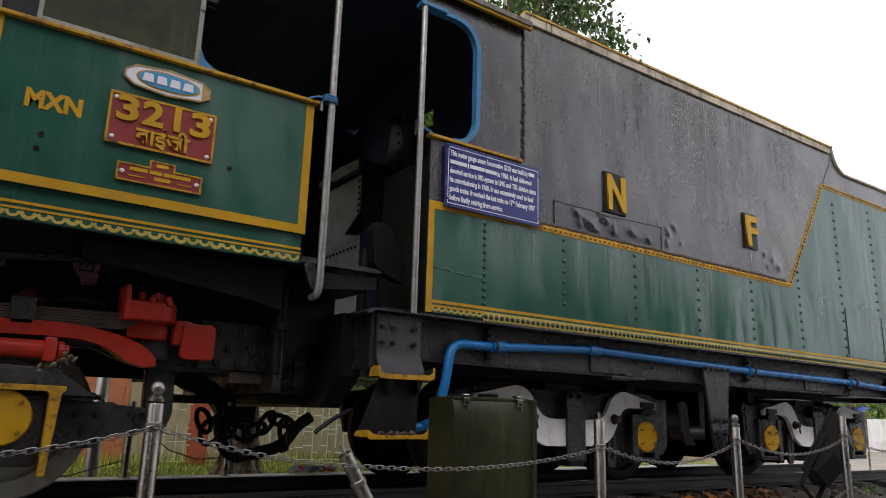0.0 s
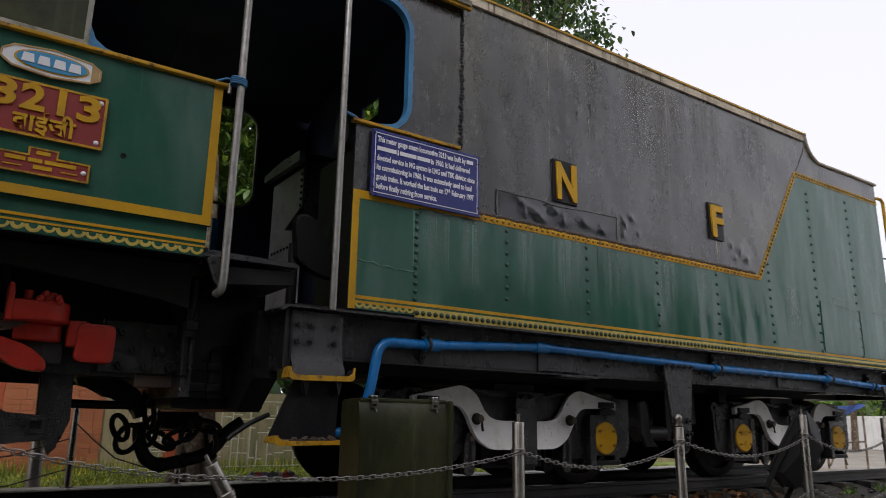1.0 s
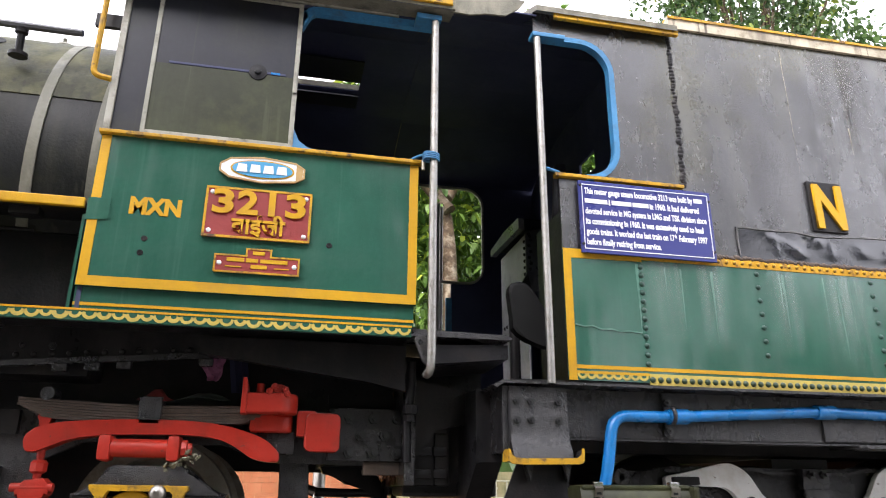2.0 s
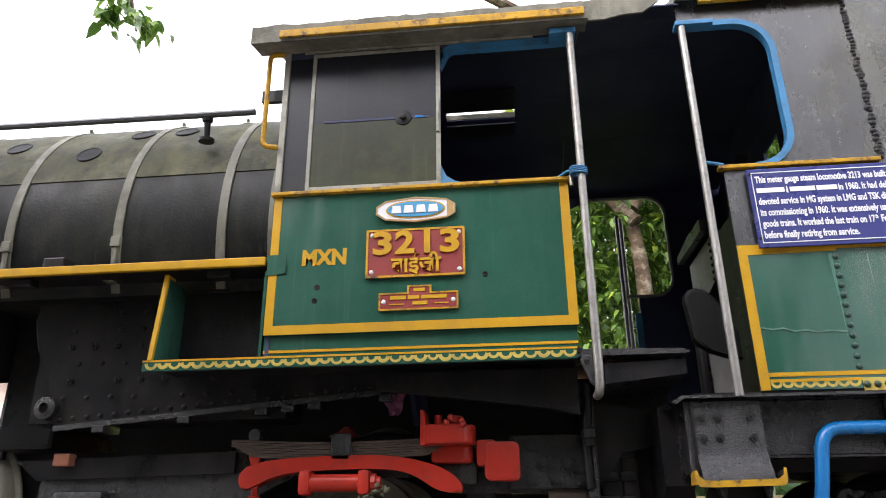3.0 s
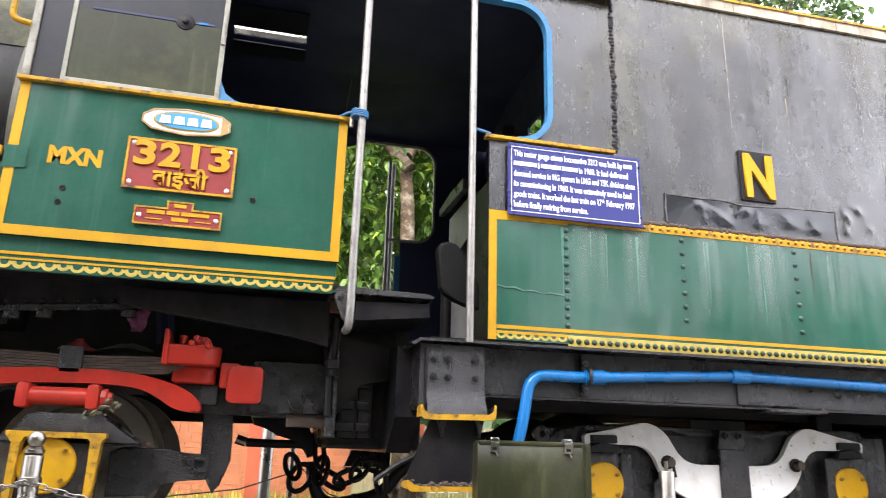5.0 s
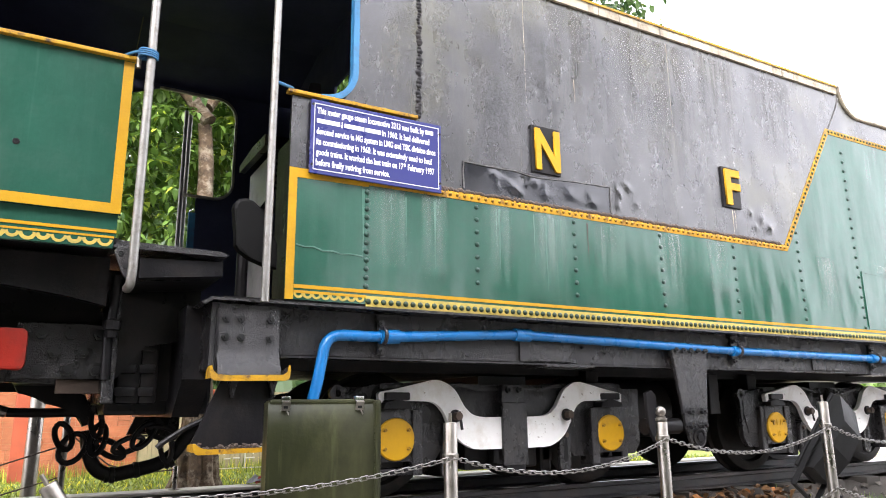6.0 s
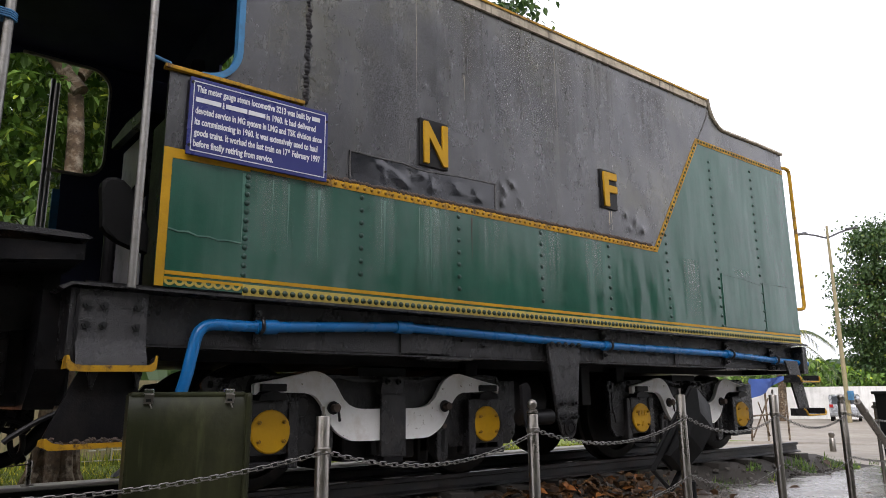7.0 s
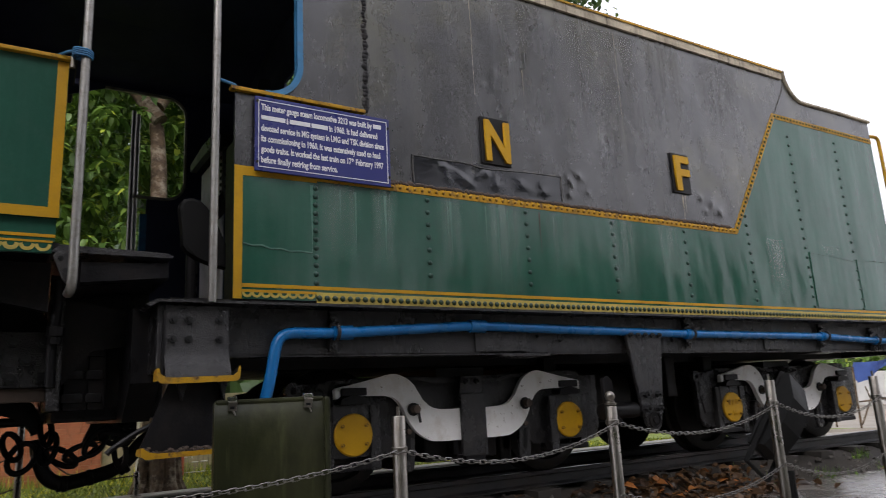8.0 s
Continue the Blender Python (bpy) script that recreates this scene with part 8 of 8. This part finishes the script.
def distance():
    """White boundary wall, street lamp, parked car, trees and stall beyond the yard."""
    gz = -0.88
    w = part("wall_white", slab([(0, gz - 0.2), (60, gz - 0.2), (60, gz + 2.0), (0, gz + 2.0)], -0.15, 0.15), WHITEWALL)
    w.matrix_basis = Matrix.Translation((38, 32, 0)) @ pose(0, 0, 0, 0, 0, -60)
    tagged(w, "whitewashed boundary wall across the yard", "wall", kind="structure")
    lx, ly = 40.84, 13.45
    lp = thing("street_lamp", "tall grey street lamp post with two arms", "street lamp", (lx, ly, gz))
    part("pole", turned((lx, ly, gz), (0.003, -0.004, 1), [(0, 0.13), (5.0, 0.11), (11.0, 0.06)], 12), PLASTER, lp, "", True)
    for s in (-1, 1):
        part("arm", tube([(lx, ly, gz + 10.3), (lx + s * 0.25, ly - s * 0.6, gz + 10.55), (lx + s * 0.45, ly - s * 1.1, gz + 10.7)], 0.05, 6), DARKGREY, lp, "", True)
        part("lamp_head", box(lx + s * 0.45 - 0.15, lx + s * 0.45 + 0.15, ly - s * 1.2 - 0.3, ly - s * 1.2 + 0.3, gz + 10.66, gz + 10.76, 0.02), DARKGREY, lp)
    part("meter_box", box(lx - 0.2, lx + 0.2, ly - 0.3, ly - 0.14, gz + 1.2, gz + 1.7), BLUE_RIM, lp)
    car_at(43.8, 14.8, gz, 21)
    tree("broadleaf_tree", "large dark broadleaf tree beyond the white wall", (54.3, 14.2, gz), 13.0, 4.5, 280, 140, 0.25, LEAF_DARK, 31, 0.35, 0.12, "far trees")
    tree("broadleaf_tree", "dense dark tree beyond the white wall", (56, 9.0, gz), 13.0, 5.0, 220, 120, 0.26, LEAF_DARK, 32, 0.3, 0.12, "far trees")
    tree("broadleaf_tree", "tall tree rising behind the tender", (9.6, 10.4, -0.88), 16.5, 3.1, 190, 110, 0.17, LEAF_DARK, 33, 0.22, 0.45, "near trees")
    # unseen trees on the yard's near side, heights set for reflections in the gloss paint
    for k, (x, y, h) in enumerate(((-19.0, -17.0, 7.0), (-12.5, -16.0, 7.5), (-6.0, -17.0, 14.0), (-0.8, -16.5, 13.2), (3.6, -17.5, 7.5), (10.0, -15.5, 13.6), (16.0, -17.5, 6.6), (23.0, -18.0, 6.6))):
        tree("broadleaf_tree", "unseen tall dark broadleaf tree at the edge of the yard", (x, y, gz), h, 4.3, 150 if x < 0 else 100, 70, 0.5, LEAF_DARK, 60 + k, 0.3, 0.08 if x < 0 else 0.7, "yard trees")
    # two more unseen trees, added to darken the cab and shade the locomotive
    tree("broadleaf_tree", "unseen dark tree added to shade the locomotive", (-3.2, -8.8, gz), 9.6, 2.0, 110, 80, 0.34, LEAF_DARK, 71, 0.24, 0.3, "yard trees")
    tree("broadleaf_tree", "unseen dark tree added to shade the locomotive", (-11.2, -9.6, gz), 12.2, 4.4, 210, 80, 0.36, LEAF_DARK, 72, 0.26, 0.3, "yard trees")
    # palm
    px, py = 41.0, 17.2
    pm = thing("palm_tree", "coconut palm with drooping fronds before the wall", "palm tree", (px, py, gz))
    bm = bmesh.new()
    limb(bm, [(px, py, gz), (px + 0.2, py, gz + 2), (px + 0.1, py, gz + 4.6)], 0.2, 0.13, 10)
    part("trunk", bm, BARK, pm, "", True)
    rnd = random.Random(17)
    for k in range(17):
        bm = bmesh.new()
        a = 2 * math.pi * k / 17 + rnd.uniform(-0.2, 0.2)
        up = rnd.uniform(0.2, 1.3)
        c = Vector((px + 0.1, py, gz + 4.6))
        pts = []
        for i in range(10):
            t = i / 9
            pts.append(c + Vector((math.cos(a), math.sin(a), 0)) * 3.2 * t + Vector((0, 0, up * 2.6 * t - 3.6 * t * t)))
        for i in range(9):
            w_ = (pts[i + 1] - pts[i]).normalized()
            sd = w_.cross(Vector((0, 0, 1))).normalized()
            for j in range(4):
                q = pts[i].lerp(pts[i + 1], j / 4)
                for s in (-1, 1):
                    tip = q + sd * s * 0.62 * (1 - 0.6 * i / 9) + w_ * 0.3 - Vector((0, 0, 0.25))
                    vs = [bm.verts.new(v) for v in (q, q + w_ * 0.08, tip)]
                    bm.faces.new(vs)
        part("frond", bm, PALM, pm)
    # greenery over the wall, and a tree belt added to close the yard and its reflections
    rnd = random.Random(41)
    bm = bmesh.new()
    for k in range(6000):
        u = rnd.uniform(0, 45)
        c = Vector((38 + 0.5 * u, 32 - 0.866 * u, 0)) + Vector((0.866, 0.5, 0)) * rnd.uniform(0.4, 2.2)
        c.z = gz + rnd.uniform(0.9, 3.4 + 0.7 * math.sin(0.5 * u))
        leaf(bm, c, rnd, rnd.uniform(0.25, 0.5))
    ob = part("shrubbery", bm, LEAF)
    tagged(ob, "bright green shrubbery behind the white wall", "shrubs", kind="stuff")
    bm = bmesh.new()
    for k in range(30000):
        a = rnd.uniform(0, 2 * math.pi)
        near = 0.5 - 0.5 * math.sin(a)
        r = 75 - 38 * near ** 1.5 + rnd.uniform(0, 7)
        top = 5.6 + 1.7 * math.sin(5 * a + 1) + 1.3 * math.sin(13 * a)
        c = Vector((2 + r * math.cos(a), r * math.sin(a), gz + rnd.random() ** 0.75 * top))
        leaf(bm, c, rnd, rnd.uniform(0.9, 1.7), slim=0.5)
    ob = part("far_woods", bm, LEAF_DARK)
    tagged(ob, "added dark belt of trees closing the yard all round", "woods", kind="stuff")
    # blue sheet stall behind the tender
    st = thing("market_stall", "market stall of bamboo poles under a blue tarpaulin", "stall", (19.8, 7.35, ground_height(19.8, 7.35)))
    bm = bmesh.new()
    vs = [[bm.verts.new((19.2 + 0.36 * i + 0.03 * j, 7.3 + 0.1 * math.sin(1.3 * i + j), 1.08 + 0.02 * i - 0.05 * math.sin(0.52 * i) - (0.19 - 0.028 * i) * j)) for j in range(4)] for i in range(7)]
    for a, b in zip(vs, vs[1:]):
        for j in range(3):
            bm.faces.new((a[j], a[j + 1], b[j + 1], b[j]))
    bmesh.ops.solidify(bm, geom=list(bm.faces), thickness=0.01)
    part("tarpaulin", bm, material("blue_tarpaulin", (0.07, 0.14, 0.42), 0.5, vary=0.2), st, "blue tarpaulin", True)
    for x, y in ((19.15, 7.35), (20.2, 7.4), (21.4, 7.35), (19.3, 9.1), (21.0, 9.1)):
        part("pole", rod((x, y, ground_height(x, y)), (x + 0.05, y, 0.95), 0.03, 7), BARK, st)
    part("pole", rod((19.15, 7.3, -0.6), (20.2, 7.3, 0.5), 0.025, 6), BARK, st)
    part("pole", rod((19.2, 7.3, 0.0), (21.4, 7.35, 0.05), 0.025, 6), BARK, st)
    part("pole", rod((20.2, 7.35, -0.6), (19.6, 7.3, 0.4), 0.02, 6), BARK, st)
    # low stub bollard and litter bin
    sb = thing("stub_bollard", "short stainless stub bollard on the paving", "bollard", (11.45, 1.8, ground_height(11.45, 1.8)))
    bz = sb.location.z
    part("tube", turned((11.45, 1.8, bz), (0, 0, 1), [(0, 0.05), (0.2, 0.05), (0.22, 0.035), (0.26, 0.05), (0.3, 0.04), (0.32, 0.0)], 14), STEEL, sb, "", True)
    bn = thing("litter_bin", "black plastic litter bin hung in a steel frame", "bin", (7.2, -0.82, ground_height(7.2, -0.82)))
    b0 = bn.location.z
    part("tub", slab([(6.96, -0.06), (7.36, -0.06), (7.44, 0.58), (6.88, 0.58)], -1.02, -0.63, 0.02), LAMP_BLACK, bn, "black plastic tub", True)
    part("rim", box(6.86, 7.46, -1.04, -0.61, 0.575, 0.605, 0.012), LAMP_BLACK, bn)
    for x in (6.96, 7.44):
        part("leg", rod((x, -0.6, b0), (x, -0.6, 0.5), 0.018, 8), STEEL, bn)
    part("frame_bar", rod((6.9, -0.6, 0.45), (7.5, -0.6, 0.45), 0.015, 8), STEEL, bn)
    # tin-roofed building far to the front of the locomotive
    ho = thing("tin_roofed_building", "pale pink building with a faded corrugated roof", "building", (-13.5, 13, -0.7))
    part("wall", box(-19, -9.5, 12.6, 16, -1.0, 4.3), material("pale_pink_limewash", (0.62, 0.47, 0.42), 0.8, vary=0.12, dirt=(0.35, 0.28, 0.24), dirt_amount=0.5), ho, "pale pink limewashed wall")
    bm = bmesh.new()
    for k in range(48):
        x = -19.3 + 0.21 * k
        solid(bm, [(x, 11.9, 4.2), (x + 0.105, 11.9, 4.26), (x + 0.21, 11.9, 4.2), (x, 14.3, 5.2), (x + 0.105, 14.3, 5.26), (x + 0.21, 14.3, 5.2)], [(0, 1, 4, 3), (1, 2, 5, 4)])
    part("roof", bm, material("faded_pink_tin", (0.42, 0.25, 0.22), 0.6, vary=0.2), ho, "faded pink corrugated roof")


def car_at(x, y, z, turn):
    """A small silver hatchback, seen from behind."""
    th = thing("car", "small silver hatchback parked in front of the white wall", "car", (x, y, z))
    m = Matrix.Translation((x, y, z)) @ pose(0, 0, 0, 0, 0, turn)
    silver = material("silver_car_paint", (0.36, 0.37, 0.38), 0.25, 0.5, vary=0.05)
    tail = material("red_tail_lens", (0.4, 0.02, 0.02), 0.2)

    def put(bm):
        bmesh.ops.transform(bm, matrix=m, verts=bm.verts)
        return bm
    prof = [(-1.75, 0.28), (-1.78, 0.75), (-1.7, 0.95), (-1.35, 1.42), (-0.9, 1.5), (0.3, 1.48), (0.95, 1.0), (1.65, 0.85), (1.78, 0.6), (1.75, 0.28)]
    body = part("body", put(slab(prof, -0.78, 0.78, 0.06)), silver, th, "silver body", True)
    part("rear_window", put(solid_box([(-1.69, 1.0), (-1.4, 1.38), (-1.42, 1.4), (-1.72, 1.0)], -0.62, 0.62)), GLASS, th)
    for s in (-1, 1):
        part("side_window", put(slab([(-1.2, 1.0), (-1.0, 1.4), (0.25, 1.4), (0.75, 1.0)], s * 0.785 - 0.005, s * 0.785 + 0.005)), GLASS, th)
        part("tail_light", put(box(-1.8, -1.74, s * 0.66 - 0.1, s * 0.66 + 0.1, 0.78, 0.95, 0.01)), tail, th, "red tail light")
        for wx in (-1.15, 1.15):
            wh = part("wheel", put(turned((wx, s * 0.72, 0.29), (0, s, 0), [(-0.1, 0.2), (-0.1, 0.28), (0.05, 0.29), (0.06, 0.2)], 20)), LAMP_BLACK, th, "", True)
            part("rim", put(turned((wx, s * 0.74, 0.29), (0, s, 0), [(0, 0.19), (0.045, 0.18), (0.05, 0.04), (0.06, 0)], 16)), STEEL, wh, "", True)
    part("bumper", put(box(-1.86, -1.7, -0.76, 0.76, 0.32, 0.55, 0.04)), silver, th)


def solid_box(outline, y0, y1):
    return slab(outline, y0, y1)


ground()
stones()
barrier()
verge_things()
olive_box()
floodlight()
vine_tree()
distance()
back_wall()
